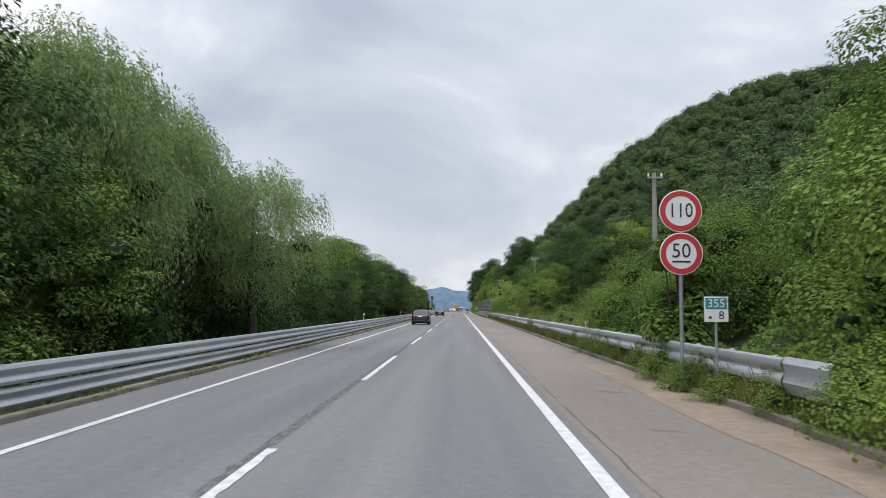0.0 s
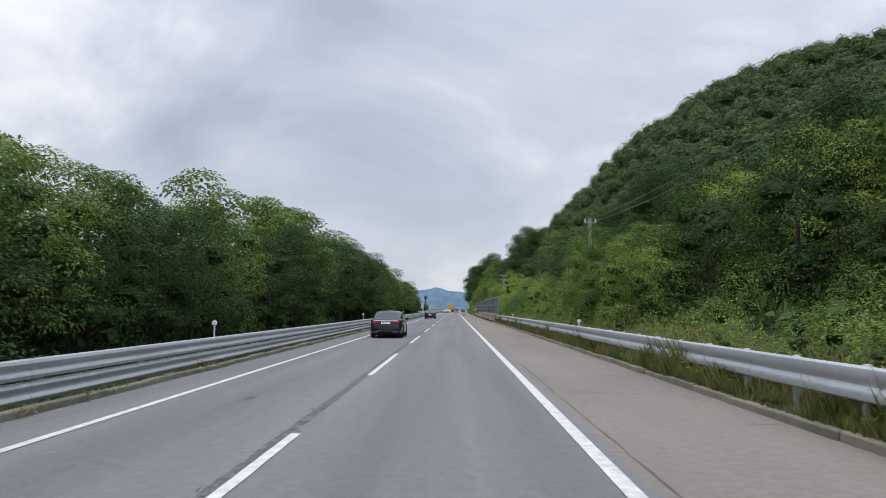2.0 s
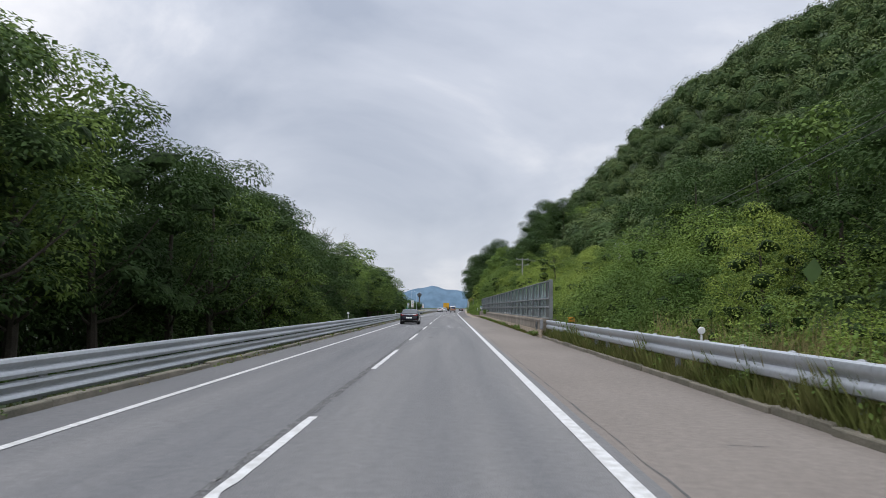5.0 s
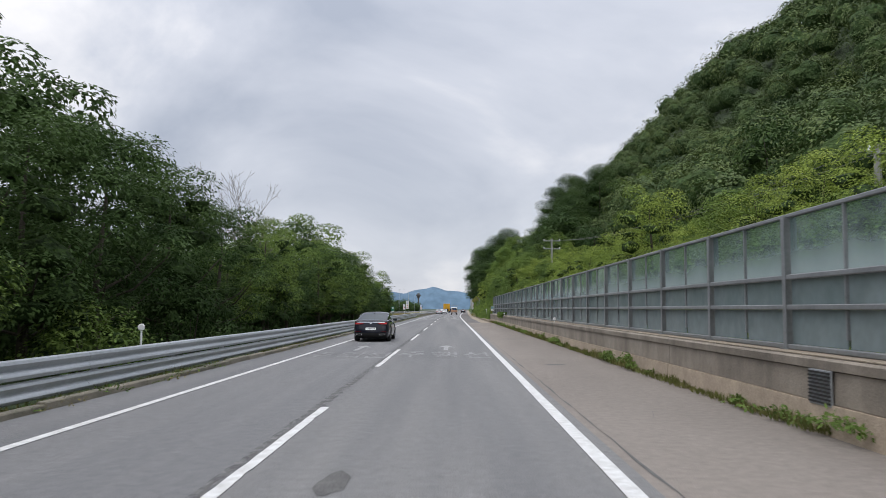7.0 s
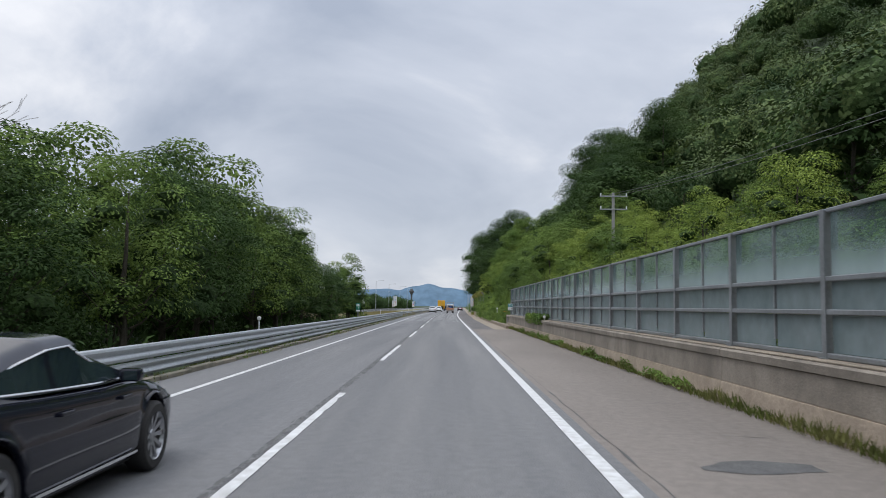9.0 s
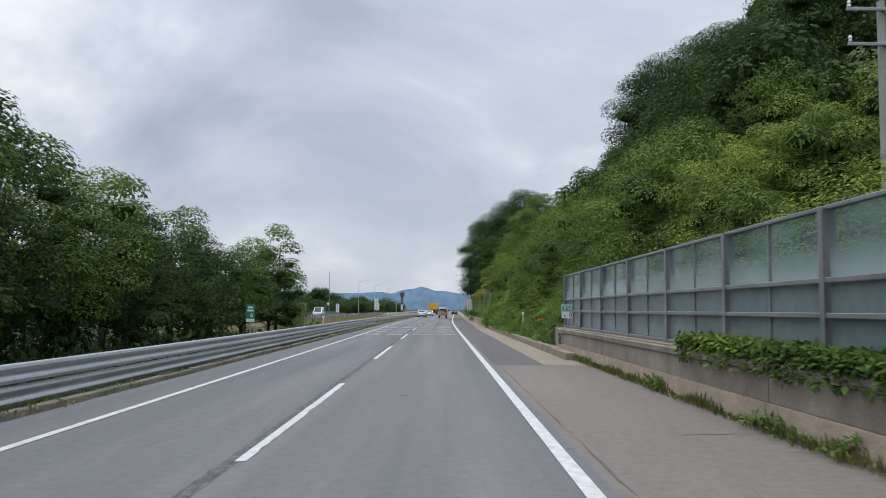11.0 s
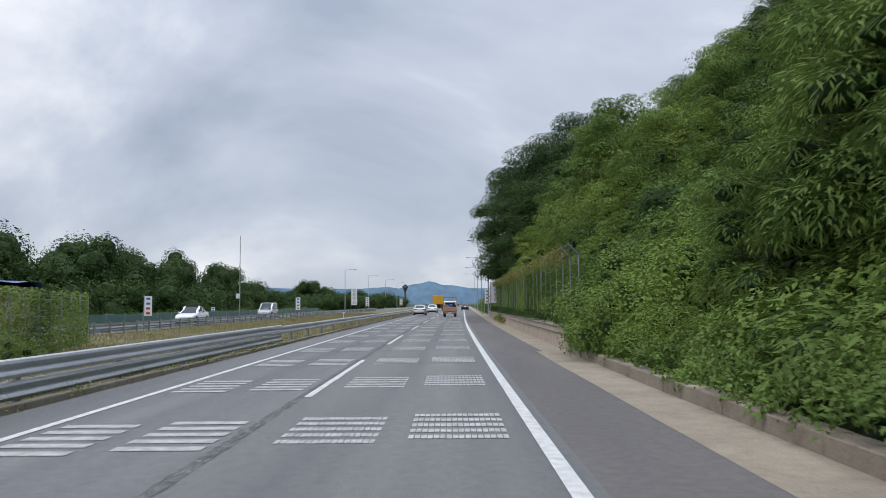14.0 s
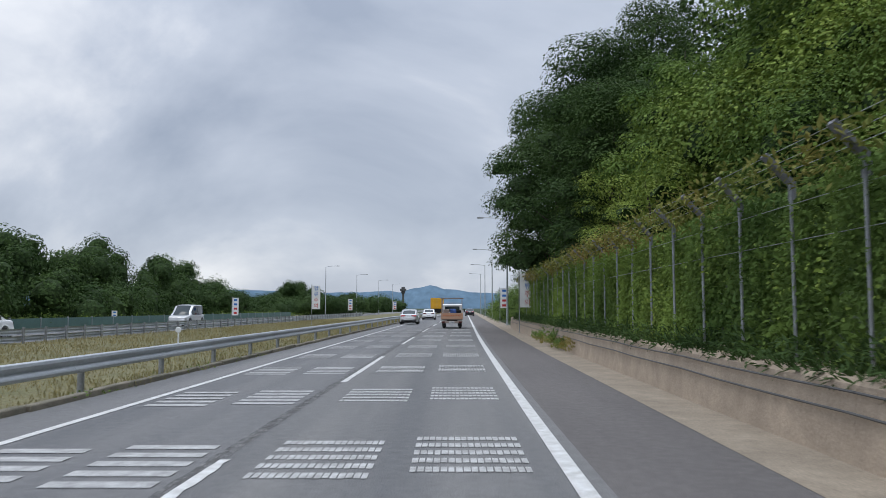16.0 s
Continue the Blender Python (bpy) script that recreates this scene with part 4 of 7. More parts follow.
def street_lamp(x, y, h, reach):
    p = thing("street_lamp", "tall grey steel street lamp with a single outreach arm", "street lamp", loc=(x + bend(y), y, 0), group="street lamps")
    part("pole", Build().tube([(0, 0, -0.4), (0, 0, h)], [0.11, 0.055], 10).mesh("pole", M["galv"], smooth=True), p)
    a = part("arm", Build().tube([(0, 0, h - 0.05), (reach * 0.5, 0, h + 0.12), (reach, 0, h + 0.16)], [0.05, 0.045, 0.04], 8).mesh("arm", M["galv"], smooth=True), p)
    part("lantern", Build().box(min(reach, reach * 1.28), max(reach, reach * 1.28), -0.14, 0.14, h + 0.08, h + 0.22, 0.04).mesh("lantern", M["galv_dull"]), a)
    part("base_plate", Build().box(-0.2, 0.2, -0.2, 0.2, -0.1, 0.05, 0.02).mesh("base_plate", M["galv_dull"]), p)


for y in (343.2, 383, 423, 463):
    street_lamp(4.75, y, 10.0, -2.2)
for x, y in ((-27.5, 428), (-26.7, 468), (-25.5, 508), (-25.0, 548)):
    street_lamp(x, y, 10.0, 2.2)
ant = thing("antenna_mast", "very thin tall whip mast with a small white box", "mast", loc=(-14.85, 294.5, -0.1))
part("mast", Build().tube([(0, 0, -0.3), (0, 0, 3.0), (0, 0, 6.8)], [0.05, 0.04, 0.018], 8).mesh("mast", M["galv_dull"]), ant)
part("box", Build().box(-0.25, 0.0, -0.12, 0.0, 2.2, 2.55, 0.02).mesh("box", M["white"]), ant)
tower = thing("lattice_tower", "distant dark tower with a wide round top", "tower", loc=(-23.0, 660.0, -0.5))
part("shaft", Build().tube([(0, 0, -1), (0, 0, 9.8)], [0.65, 0.5], 8).mesh("shaft", M["wire"]), tower)
part("head", Build().lathe((0, 0, 9.2), [(0.5, 0), (1.0, 0.3), (1.0, 1.2), (1.6, 1.4), (1.6, 2.5), (0.9, 2.6), (0.9, 3.3), (0, 3.5)], "z", 16).mesh("head", M["wire"]), tower)

# ---- shed beyond the tree belt ----
shed = thing("shed", "low cream-walled shed with a grey roof partly under a blue tarpaulin", "shed", loc=(-18.4, 260.0, -0.15), rz=radians(-4))
part("wall", Build().box(-8.5, 4.25, 0, 4.5, -0.2, 2.3, 0.03).mesh("wall", M["shed"]), shed)
part("roof", Build().sweep([(-8.8, 2.3), (-8.8, 2.42), (-2.0, 2.78), (4.5, 2.42), (4.5, 2.3)], -0.3, 4.8).mesh("roof", M["shed_roof"]), shed)
for x in (-5.6, -3.6, -1.2, 0.2):
    wn_ = part("window", Build().box(x - 0.4, x + 0.4, -0.03, 0.01, 1.7, 2.12).mesh("window", M["car_glass"]), shed)
    part("frame", Build().box(x - 0.46, x + 0.46, -0.05, -0.03, 1.64, 1.7).box(x - 0.46, x + 0.46, -0.05, -0.03, 2.12, 2.18).box(x - 0.46, x - 0.4, -0.05, -0.03, 1.7, 2.12).box(x + 0.4, x + 0.46, -0.05, -0.03, 1.7, 2.12).mesh("frame", M["white"]), wn_)
r = rand(8)
tb, tv = Build(), []
for i in range(13):
    for j in range(9):
        x, y = 1.3 + 3.4 * i / 12, -0.5 + 5.5 * j / 8
        z = 2.86 - (x + 2.0) * 0.052 + 0.07 * r.rand() - (0.55 if j in (0, 8) else 0)
        tv.append((x, y, z))
tb.add(tv, [(i * 9 + j, i * 9 + j + 1, (i + 1) * 9 + j + 1, (i + 1) * 9 + j) for i in range(12) for j in range(8)])
tagged(new("tarpaulin", tb.mesh("tarpaulin", M["tarp"], smooth=True)), "creased blue tarpaulin thrown over the shed roof", "tarpaulin").matrix_world = pose(-18.4, 260.0, -0.13, 0, 0, -4)
yard = thing("yard_fence", "plain grey post-and-mesh fence in front of the shed", "fence")
for k in range(9):
    p = part("post", Build().tube([(0, 0, -0.3), (0, 0, 2.2)], 0.04, 8).mesh("post", M["galv_dull"]), yard, loc=(-23.0 + 1.4 * k, 257.4 + 0.12 * k, -0.1))
for k in range(1, 9):
    part("post", Build().tube([(0, 0, -0.3), (0, 0, 2.2)], 0.04, 8).mesh("post", M["galv_dull"]), yard, loc=(-11.8 - 0.42 * k, 258.4 + 1.6 * k, -0.1))
for z in (0.3, 1.2, 2.15):
    part("rail", Build().tube([(-23.0, 257.4, z - 0.1), (-11.8, 258.36, z - 0.1)], 0.016, 6).mesh("rail", M["galv_dull"]), yard)
for z in np.arange(0.25, 2.2, 0.19):
    part("wire", Build().tube([(-11.8, 258.4, z - 0.1), (-15.2, 271.2, z - 0.1)], 0.012, 6).mesh("wire", M["galv_dull"]), yard)

# ---- planting tools ----
def unit(r, n):
    v = r.normal(size=(n, 3))
    return v / np.linalg.norm(v, axis=1, keepdims=True)


def norm(v):
    return v / np.maximum(np.linalg.norm(v, axis=1, keepdims=True), 1e-9)


def along(d, n):
    """The part of d that lies in the surface with the normal n."""
    return norm(d - n * np.sum(d * n, axis=1, keepdims=True))


def leaf_quads(p, d, n, ln, w, fold=0.12):
    """Folded leaf blades at points p, growing along d with the upper side towards n."""
    d = norm(d)
    n = norm(n - d * np.sum(n * d, axis=1, keepdims=True))
    s = np.cross(d, n)
    ln, w = np.asarray(ln).reshape(-1, 1), np.asarray(w).reshape(-1, 1)
    m = p + d * ln * 0.45 + n * w * fold
    return np.stack([p, m + s * w * 0.5, p + d * ln - n * ln * 0.08, m - s * w * 0.5], axis=1)


def leaf_cloud(r, clumps, n, ln, w, droop=0.35, low=-0.5):
    """Leaves on the outside of a number of clumps (x, y, z, radius, height)."""
    c = np.asarray(clumps, dtype=float)
    pick = r.choice(len(c), n, p=c[:, 3] ** 2 / np.sum(c[:, 3] ** 2))
    u = unit(r, n)
    u[:, 2] = np.where(u[:, 2] < low, -u[:, 2], u[:, 2])
    rad = np.stack([c[pick, 3], c[pick, 3], c[pick, 4]], axis=1)
    p = c[pick, :3] + u * rad * (1.08 - 0.5 * r.rand(n, 1) ** 1.6)
    nn = norm(u + np.array([0, 0, 0.6]) + unit(r, n) * 0.5)
    d = along(unit(r, n) + u * 0.5 + np.array([0, 0, -droop * 1.3]), nn) + u * 0.25
    return leaf_quads(p, d, nn, ln * (0.6 + 0.8 * r.rand(n)), w * (0.6 + 0.8 * r.rand(n)))


ICO = bmesh.new()
bmesh.ops.create_icosphere(ICO, subdivisions=2, radius=1.0)
ICO_V = np.array([v.co[:] for v in ICO.verts])
ICO_F = [tuple(v.index for v in f.verts) for f in ICO.faces]
ICO.free()
ICO = bmesh.new()
bmesh.ops.create_icosphere(ICO, subdivisions=1, radius=1.0)
ROUGH_V = np.array([v.co[:] for v in ICO.verts])
ROUGH_F = [tuple(v.index for v in f.verts) for f in ICO.faces]
ICO.free()


def inner_mass(r, clumps, f=0.34):
    """Ragged foliage fill in the heart of each clump, coloured as its shade."""
    b = Build()
    for x, y, z, a, h in clumps:
        s = f * (0.6 + 0.7 * r.rand(len(ROUGH_V), 1))
        b.add(ROUGH_V * s * np.array([a, a, h]) + np.array([x, y, z]), ROUGH_F)
    return b


def limbs(b, r, clumps, h, r0, lean=0.3):
    """A bent tapered trunk and limbs reaching into the clumps."""
    tops = [(0, 0, -0.4)]
    for k in range(1, 6):
        u = k / 5
        tops.append((lean * u * u + 0.12 * (r.rand() - 0.5) * h / 6, 0.12 * (r.rand() - 0.5) * h / 6, 0.82 * h * u))
    b.tube(tops, [r0 * 1.25, r0, r0 * 0.8, r0 * 0.6, r0 * 0.4, r0 * 0.15], 8)
    for c in clumps[:12]:
        z0 = max(0.12 * h, min(0.7 * h, c[2] * 0.55))
        u = z0 / (0.82 * h)
        a = Vector((lean * u * u, 0, z0))
        e = Vector(c[:3])
        m = a.lerp(e, 0.5) + Vector((0, 0, -0.12 * (e - a).length))
        b.tube([a, m, e], [r0 * 0.42, r0 * 0.28, r0 * 0.1], 6, cap=False)


def make_tree(seed, h, base, rad, nclump, nleaf, ln, w, mat, label, group, droop=0.35, r0=0.14, category="tree", squash=0.56):
    r = rand(seed)
    clumps = []
    for k in range(nclump):
        t = (k + r.rand()) / nclump
        env = rad * math.sin(math.pi * (0.16 + 0.74 * t)) ** 0.75
        a = k * 2.4 + r.rand()
        q = env * (0.35 + 0.55 * r.rand())
        cr = rad * (0.27 + 0.17 * r.rand())
        clumps.append((q * math.cos(a), q * math.sin(a), base + (h - base - 0.5 * cr) * t, cr, cr * squash))
    t_ = thing("tree", label, category, group=group)
    b = Build()
    limbs(b, r, clumps, h, r0)
    part("trunk", b.mesh("trunk", M["bark"], smooth=True), t_)
    part("crown", quads("crown", leaf_cloud(r, clumps, nleaf, ln, w, droop), M[mat]), t_)
    core = [q for q in clumps if q[2] < base + 0.72 * (h - base) and math.hypot(q[0], q[1]) < 0.62 * rad]
    part("inner_foliage", inner_mass(r, core or clumps[:4], 0.62).mesh("inner_foliage", M["leaf_inner_shade"]), t_)
    return t_


def make_willow(seed, h, rad, n, group):
    r = rand(seed)
    clumps = []
    for k in range(18):
        t = (k + r.rand()) / 18
        a, q = k * 2.4 + r.rand(), rad * (0.3 + 0.6 * r.rand()) * math.sin(math.pi * (0.25 + 0.65 * t))
        clumps.append((q * math.cos(a), q * math.sin(a), 0.34 * h + 0.62 * h * t, 0.9 + 0.5 * r.rand(), 0.8))
    t_ = thing("tree", "pale green weeping willow with hanging leafy strands", "tree", group=group)
    b = Build()
    limbs(b, r, clumps, h, 0.2)
    part("trunk", b.mesh("trunk", M["bark"], smooth=True), t_)
    c = np.asarray(clumps)
    ns = n // 14
    pick = r.randint(0, len(c), ns)
    u = unit(r, ns)
    u[:, 2] = np.abs(u[:, 2])
    start = c[pick, :3] + u * c[pick, 3:4] * (0.5 + 0.75 * r.rand(ns, 1))
    out = np.stack([start[:, 0], start[:, 1], np.zeros(ns)], axis=1)
    out = norm(out) * 0.35
    drop = (0.6 + 1.6 * r.rand(ns, 1))
    pts, dr = [], []
    for k in range(14):
        f = k / 13
        pts.append(start + out * f + np.array([0, 0, -1]) * drop * f * f + r.normal(size=(ns, 3)) * 0.05)
        dr.append(out * (1 - f) * 2 + np.array([0, 0, -1.0]) * (0.4 + f) + r.normal(size=(ns, 3)) * 0.35)
    p, d = np.concatenate(pts), np.concatenate(dr)
    q = leaf_quads(p, d, unit(r, len(p)) + np.array([0, 0, 0.5]), 0.15 * (0.6 + 0.7 * r.rand(len(p))), 0.042 * np.ones(len(p)))
    part("crown", quads("crown", q, M["leaf_willow"]), t_)
    part("inner_foliage", inner_mass(r, clumps[:9], 0.42).mesh("inner_foliage", M["leaf_inner_shade"]), t_)
    return t_


def make_bush(seed, h, rad, nclump, nleaf, ln, w, mat, label, group, droop=0.25):
    r = rand(seed)
    clumps = []
    for k in range(nclump):
        a, q = k * 2.4 + r.rand(), rad * math.sqrt((k + 0.5) / nclump)
        cr = rad * (0.32 + 0.18 * r.rand())
        top = h * (1 - 0.55 * (q / rad) ** 1.5)
        clumps.append((q * math.cos(a) * 0.8, q * math.sin(a) * 0.8, max(cr * 0.4, top - cr * 0.8) * (0.45 + 0.55 * r.rand() if k > 2 else 1), cr, cr * 0.85))
    t_ = thing("bush", label, "shrub", group=group)
    b = Build()
    for c in clumps[:7]:
        b.tube([(0.1 * c[0], 0.1 * c[1], -0.3), (c[0] * 0.6, c[1] * 0.6, c[2] * 0.5), c[:3]], [0.04, 0.028, 0.01], 5, cap=False)
    part("stem", b.mesh("stem", M["bark"]), t_)
    part("inner_foliage", inner_mass(r, clumps, 0.32).mesh("inner_foliage", M["leaf_inner_shade"]), t_)
    part("foliage", quads("foliage", leaf_cloud(r, clumps, nleaf, ln, w, droop, low=-0.7), M[mat]), t_)
    return t_


def make_bare(seed, h):
    r = rand(seed)
    b = Build()

    def grow(p, d, ln, rad, depth):
        d = d.normalized()
        q = p + d * ln * 0.5 + Vector(r.normal(size=3)) * 0.04 * ln
        e = p + d * ln
        b.tube([p, q, e], [rad, max(0.009, rad * 0.8), max(0.007, rad * 0.6)], 5, cap=False)
        if depth == 0:
            return
        for k in range(3 if depth > 1 else 2):
            nd = d + Vector(r.normal(size=3)) * 0.42 + Vector((0, 0, 0.12))
            grow(p.lerp(e, 0.55 + 0.45 * r.rand()), nd, ln * (0.55 + 0.2 * r.rand()), rad * 0.5, depth - 1)
    grow(Vector((0, 0, -0.3)), Vector((0.05, 0.05, 1)), h * 0.55, 0.085, 5)
    t_ = thing("tree", "bare dead tree with fine grey twigs", "tree")
    part("bare_crown", b.mesh("bare_crown", M["deadwood"]), t_)
    return t_


def scatter(proto, spots):
    """Puts the model at the first spot and copies at the rest. Spots: x, y, z, turn, size, size upwards."""
    for k, (x, y, z, a, s, sz) in enumerate(spots):
        m = Matrix.Translation((x, y, z)) @ Matrix.Rotation(a, 4, "Z") @ Matrix.Diagonal((s, s, sz, 1))
        if k == 0:
            first_, m0 = proto, m
            continue
        copy_thing(proto, m)
    if spots:
        proto.matrix_basis = m0


# ---- the tree belt on the median side ----
belt = "trees of the median belt"
NEAR = [make_tree(100 + k, 8.0, 1.7, 2.9, 26, 11500, 0.16, 0.07, ("leaf_dark", "leaf_dark", "leaf_mid", "leaf_dark")[k], "dense broad-leaved tree with drooping feathery branches over the guardrail", belt, droop=0.5) for k in range(4)]
BACK = [make_tree(120 + k, 9.0, 1.6, 3.2, 18, 5200, 0.25, 0.125, ("leaf_dark", "leaf_mid")[k], "tall dark green broad-leaved tree behind the front row", belt, droop=0.4) for k in range(2)]
HY = [-20, 36, 40, 66, 78, 90, 100, 115, 122, 150, 156, 162, 182, 195, 203, 209, 213, 218, 228, 240]
HH = [7.6, 8.2, 6.2, 5.8, 6.5, 7.9, 7.8, 8.4, 8.1, 8.7, 8.2, 6.1, 6.0, 7.8, 8.2, 7.8, 6.6, 6.0, 5.9, 6.6]
r = rand(7)
spots = [[] for _ in range(4)]
y, k = 13.0, 0
while y < 240:
    h = float(np.interp(y, HY, HH)) * r.uniform(0.80, 1.06)
    x = -10.3 + r.uniform(-0.9, 0.6)
    if y > 205:
        x -= 0.8
    if 21 < y < 39:
        h = r.uniform(5.0, 6.0)
    # only dark-leaved models from 126 to 160: shade put into leaf colour
    spots[k % 2 if 126 < y < 160 else k % 4].append((x, y, -0.15, r.uniform(0, 6.28), max(0.74, h / 8.0), h / 8.0))
    y += r.uniform(3.6, 5.2)
    k += 1
spots[2] += [(-10.6, 167.4, -0.15, 1.1, 0.80, 0.84), (-10.1, 202.4, -0.15, 2.6, 0.9, 0.95)]
for t_, s_ in zip(NEAR, spots):
    scatter(t_, s_)
spots = [[], []]
y, k = 20.0, 0
while y < 236:
    h = 1.6 + (float(np.interp(y, HY, HH)) - 1.6) * 1.42 * r.uniform(0.8, 1.04)
    # same stretch of the back row, darkened by leaf colour for shade
    spots[0 if 126 < y < 160 else k % 2].append((-15.2 + r.uniform(-1.2, 1.2), y, -0.1, r.uniform(0, 6.28), max(0.8, h / 9.0), h / 9.0))
    y += r.uniform(4.6, 6.4)
    k += 1
for t_, s_ in zip(BACK, spots):
    scatter(t_, s_)
scatter(make_willow(131, 9.4, 3.0, 42000, belt), [(-11.0, 25.5, -0.1, 0.4, 1.0, 1.0), (-10.6, 31.0, -0.1, 1.4, 1.0, 0.93), (-8.1, 34.2, -0.1, 2.2, 0.95, 0.74), (-13.5, 28.0, -0.1, 3.0, 1.1, 1.1), (-12.0, 35.5, -0.1, 5.0, 1.0, 0.95)])
scatter(make_bare(140, 9.6), [(-12.6, 171.5, -0.1, 0.3, 1.0, 1.02), (-13.0, 175.5, -0.1, 2.3, 0.8, 0.8)])
scatter(make_tree(133, 7.4, 0.7, 2.6, 17, 6000, 0.19, 0.09, "leaf_mid", "slim open-crowned tree with low bare branches", belt, droop=0.3, r0=0.1), [(-10.6, 240.5, -0.15, 0.4, 1.0, 1.0), (-13.5, 244.0, -0.15, 2.4, 0.8, 0.8)])
under = make_bush(150, 2.6, 2.0, 9, 2600, 0.14, 0.065, "leaf_dark", "dark shrub filling the gap below the belt trees", "shrubs below the belt")
under2 = make_bush(151, 2.0, 1.7, 8, 2400, 0.13, 0.06, "leaf_mid", "leafy shrub at the foot of the belt trees", "shrubs below the belt")
su, sv = [], []
y = 12.0
while y < 226:
    if r.rand() < (0.8 if y < 45 else 0.14):
        (su if r.rand() < 0.6 else sv).append((-9.3 + r.uniform(-0.6, 0.5), y, -0.15, r.uniform(0, 6.28), r.uniform(0.8, 1.2), r.uniform(0.7, 1.3)))
    # back row added to make the hollow under the crowns dark
    su.append((-13.0 + r.uniform(-0.6, 0.8), y + 1.5, -0.15, r.uniform(0, 6.28), r.uniform(1.0, 1.4), r.uniform(1.2, 1.9)))
    y += r.uniform(4.0, 5.6)
scatter(under, su), scatter(under2, sv)
# extra row, added so that gaps behind the trunks stay dark
backing_shrub = make_bush(152, 4.2, 2.4, 12, 1100, 0.30, 0.16, "leaf_dark", "dark shrub added behind the belt trees to close light gaps", "shrubs below the belt")
scatter(backing_shrub, [(-17.6 + r.uniform(-0.8, 0.8), y, -0.1, r.uniform(0, 6.28), r.uniform(0.9, 1.25), r.uniform(1.1, 1.6)) for y in np.arange(14, 208, 3.1)])

# ---- the wooded side ----
side = "roadside trees below the hill"
shrubs = "roadside shrubs"
TR = {"mid": make_tree(160, 8.0, 0.8, 3.0, 24, 9000, 0.16, 0.082, "leaf_mid", "leafy broad-leaved tree on the slope beside the road", side, droop=0.45),
      "dark": make_tree(161, 8.0, 0.8, 3.1, 24, 9000, 0.16, 0.082, "leaf_dark", "dark green broad-leaved tree on the slope", side, droop=0.4),
      "light": make_tree(162, 8.0, 0.6, 3.0, 22, 10500, 0.16, 0.062, "leaf_light", "bright yellow-green tree with long feathery leaves", side, droop=0.55)}
TR["tall"] = make_tree(167, 13.0, 2.0, 4.0, 38, 24000, 0.17, 0.10, "leaf_dark", "tall dark broad-leaved tree leaning towards the road", side, droop=0.4, r0=0.2)
FAR = {"mid": make_tree(165, 8.0, 0.8, 3.1, 20, 3000, 0.32, 0.17, "leaf_mid", "leafy tree higher on the slope", side, droop=0.4),
       "dark": make_tree(166, 8.0, 0.8, 3.1, 20, 3000, 0.32, 0.17, "leaf_dark", "dark green tree higher on the slope", side, droop=0.4)}
BU = {"kudzu": make_bush(170, 2.8, 2.1, 10, 7000, 0.088, 0.072, "leaf_kudzu", "mound of creeper leaves over a shrub", shrubs),
      "big": make_bush(173, 5.0, 3.4, 22, 24000, 0.095, 0.075, "leaf_kudzu", "tall mound of creeper leaves over young trees", shrubs),
      "light": make_bush(171, 2.4, 1.8, 11, 6500, 0.078, 0.036, "leaf_light", "bright green young shrub", shrubs, droop=0.4),
      "mid": make_bush(172, 2.4, 1.8, 11, 5200, 0.088, 0.042, "leaf_mid", "green leafy shrub in the verge", shrubs, droop=0.3)}
BU["pale"] = make_bush(175, 5.0, 3.2, 22, 20000, 0.10, 0.08, "leaf_light", "tall mound of pale young creeper leaves", shrubs)
BU["column"] = make_bush(174, 4.7, 0.9, 20, 9000, 0.11, 0.085, "leaf_kudzu", "creepers climbing an old post behind the speed sign", shrubs, droop=0.6)
TR["droop"] = make_tree(168, 6.0, 0.5, 2.6, 18, 7000, 0.27, 0.055, "leaf_mid", "leaning young tree with long drooping leaves", side, droop=0.9, r0=0.06)
TR["draped"] = make_tree(169, 12.0, 0.2, 3.7, 36, 21000, 0.17, 0.14, "leaf_kudzu", "tall tree wholly draped in creeper leaves", side, droop=0.6, r0=0.18)
rs = rand(77)


def plant(kind, lst, size, far=None):
    out = []
    if far:
        plant(far, [q for q in lst if q[0] > 13.4], size)
        lst = [q for q in lst if q[0] <= 13.4]
    for x, y, h in lst:
        z = height(x + bend(y), y) - 0.15
        s = h / size
        out.append((x + bend(y), y, z, rs.uniform(0, 6.28), s * rs.uniform(0.9, 1.1), s))
    scatter(kind, out)


def row(x0, x1, y0, y1, step, h0, h1):
    out, y = [], y0
    while y < y1:
        out.append((rs.uniform(x0, x1), y, rs.uniform(h0, h1)))
        y += step * rs.uniform(0.75, 1.25)
    return out


plant(TR["mid"], [(9.6, 16.5, 7.0), (11.5, 23, 7.2), (14.0, 30, 6.0), (18, 44, 6.5)] + row(14, 18, 66, 130, 11, 6, 8.0) + row(9.5, 13, 136, 198, 8, 3.2, 4.6)
      + [(7.8, 217.0, 6.6), (8.6, 219.4, 6.4), (-9.6, 129.5, 6.2), (-9.4, 133.5, 5.4), (-10.4, 137.0, 6.0), (-9.6, 16.8, 6.0), (-9.9, 22.4, 5.6), (9.6, 221, 6.4), (9.4, 217.5, 6.2), (10.8, 222, 6.6), (13, 218, 6.4)] + [(7.4, 80.6, 6.0), (7.2, 79.0, 4.8), (7.2, 76.3, 3.8), (8.6, 246, 5.0), (9.6, 251, 6.0), (9.0, 256, 4.8), (10.6, 243, 5.6), (11.2, 258, 6.0), (9.5, 302, 6.5), (8.5, 311, 7.5), (11, 316, 8.5), (7.9, 80.0, 5.0), (8.9, 76.5, 5.4), (8.8, 87, 5.6), (9.6, 72, 4.8), (9.4, 92, 5.4)], 8.0, FAR["mid"])
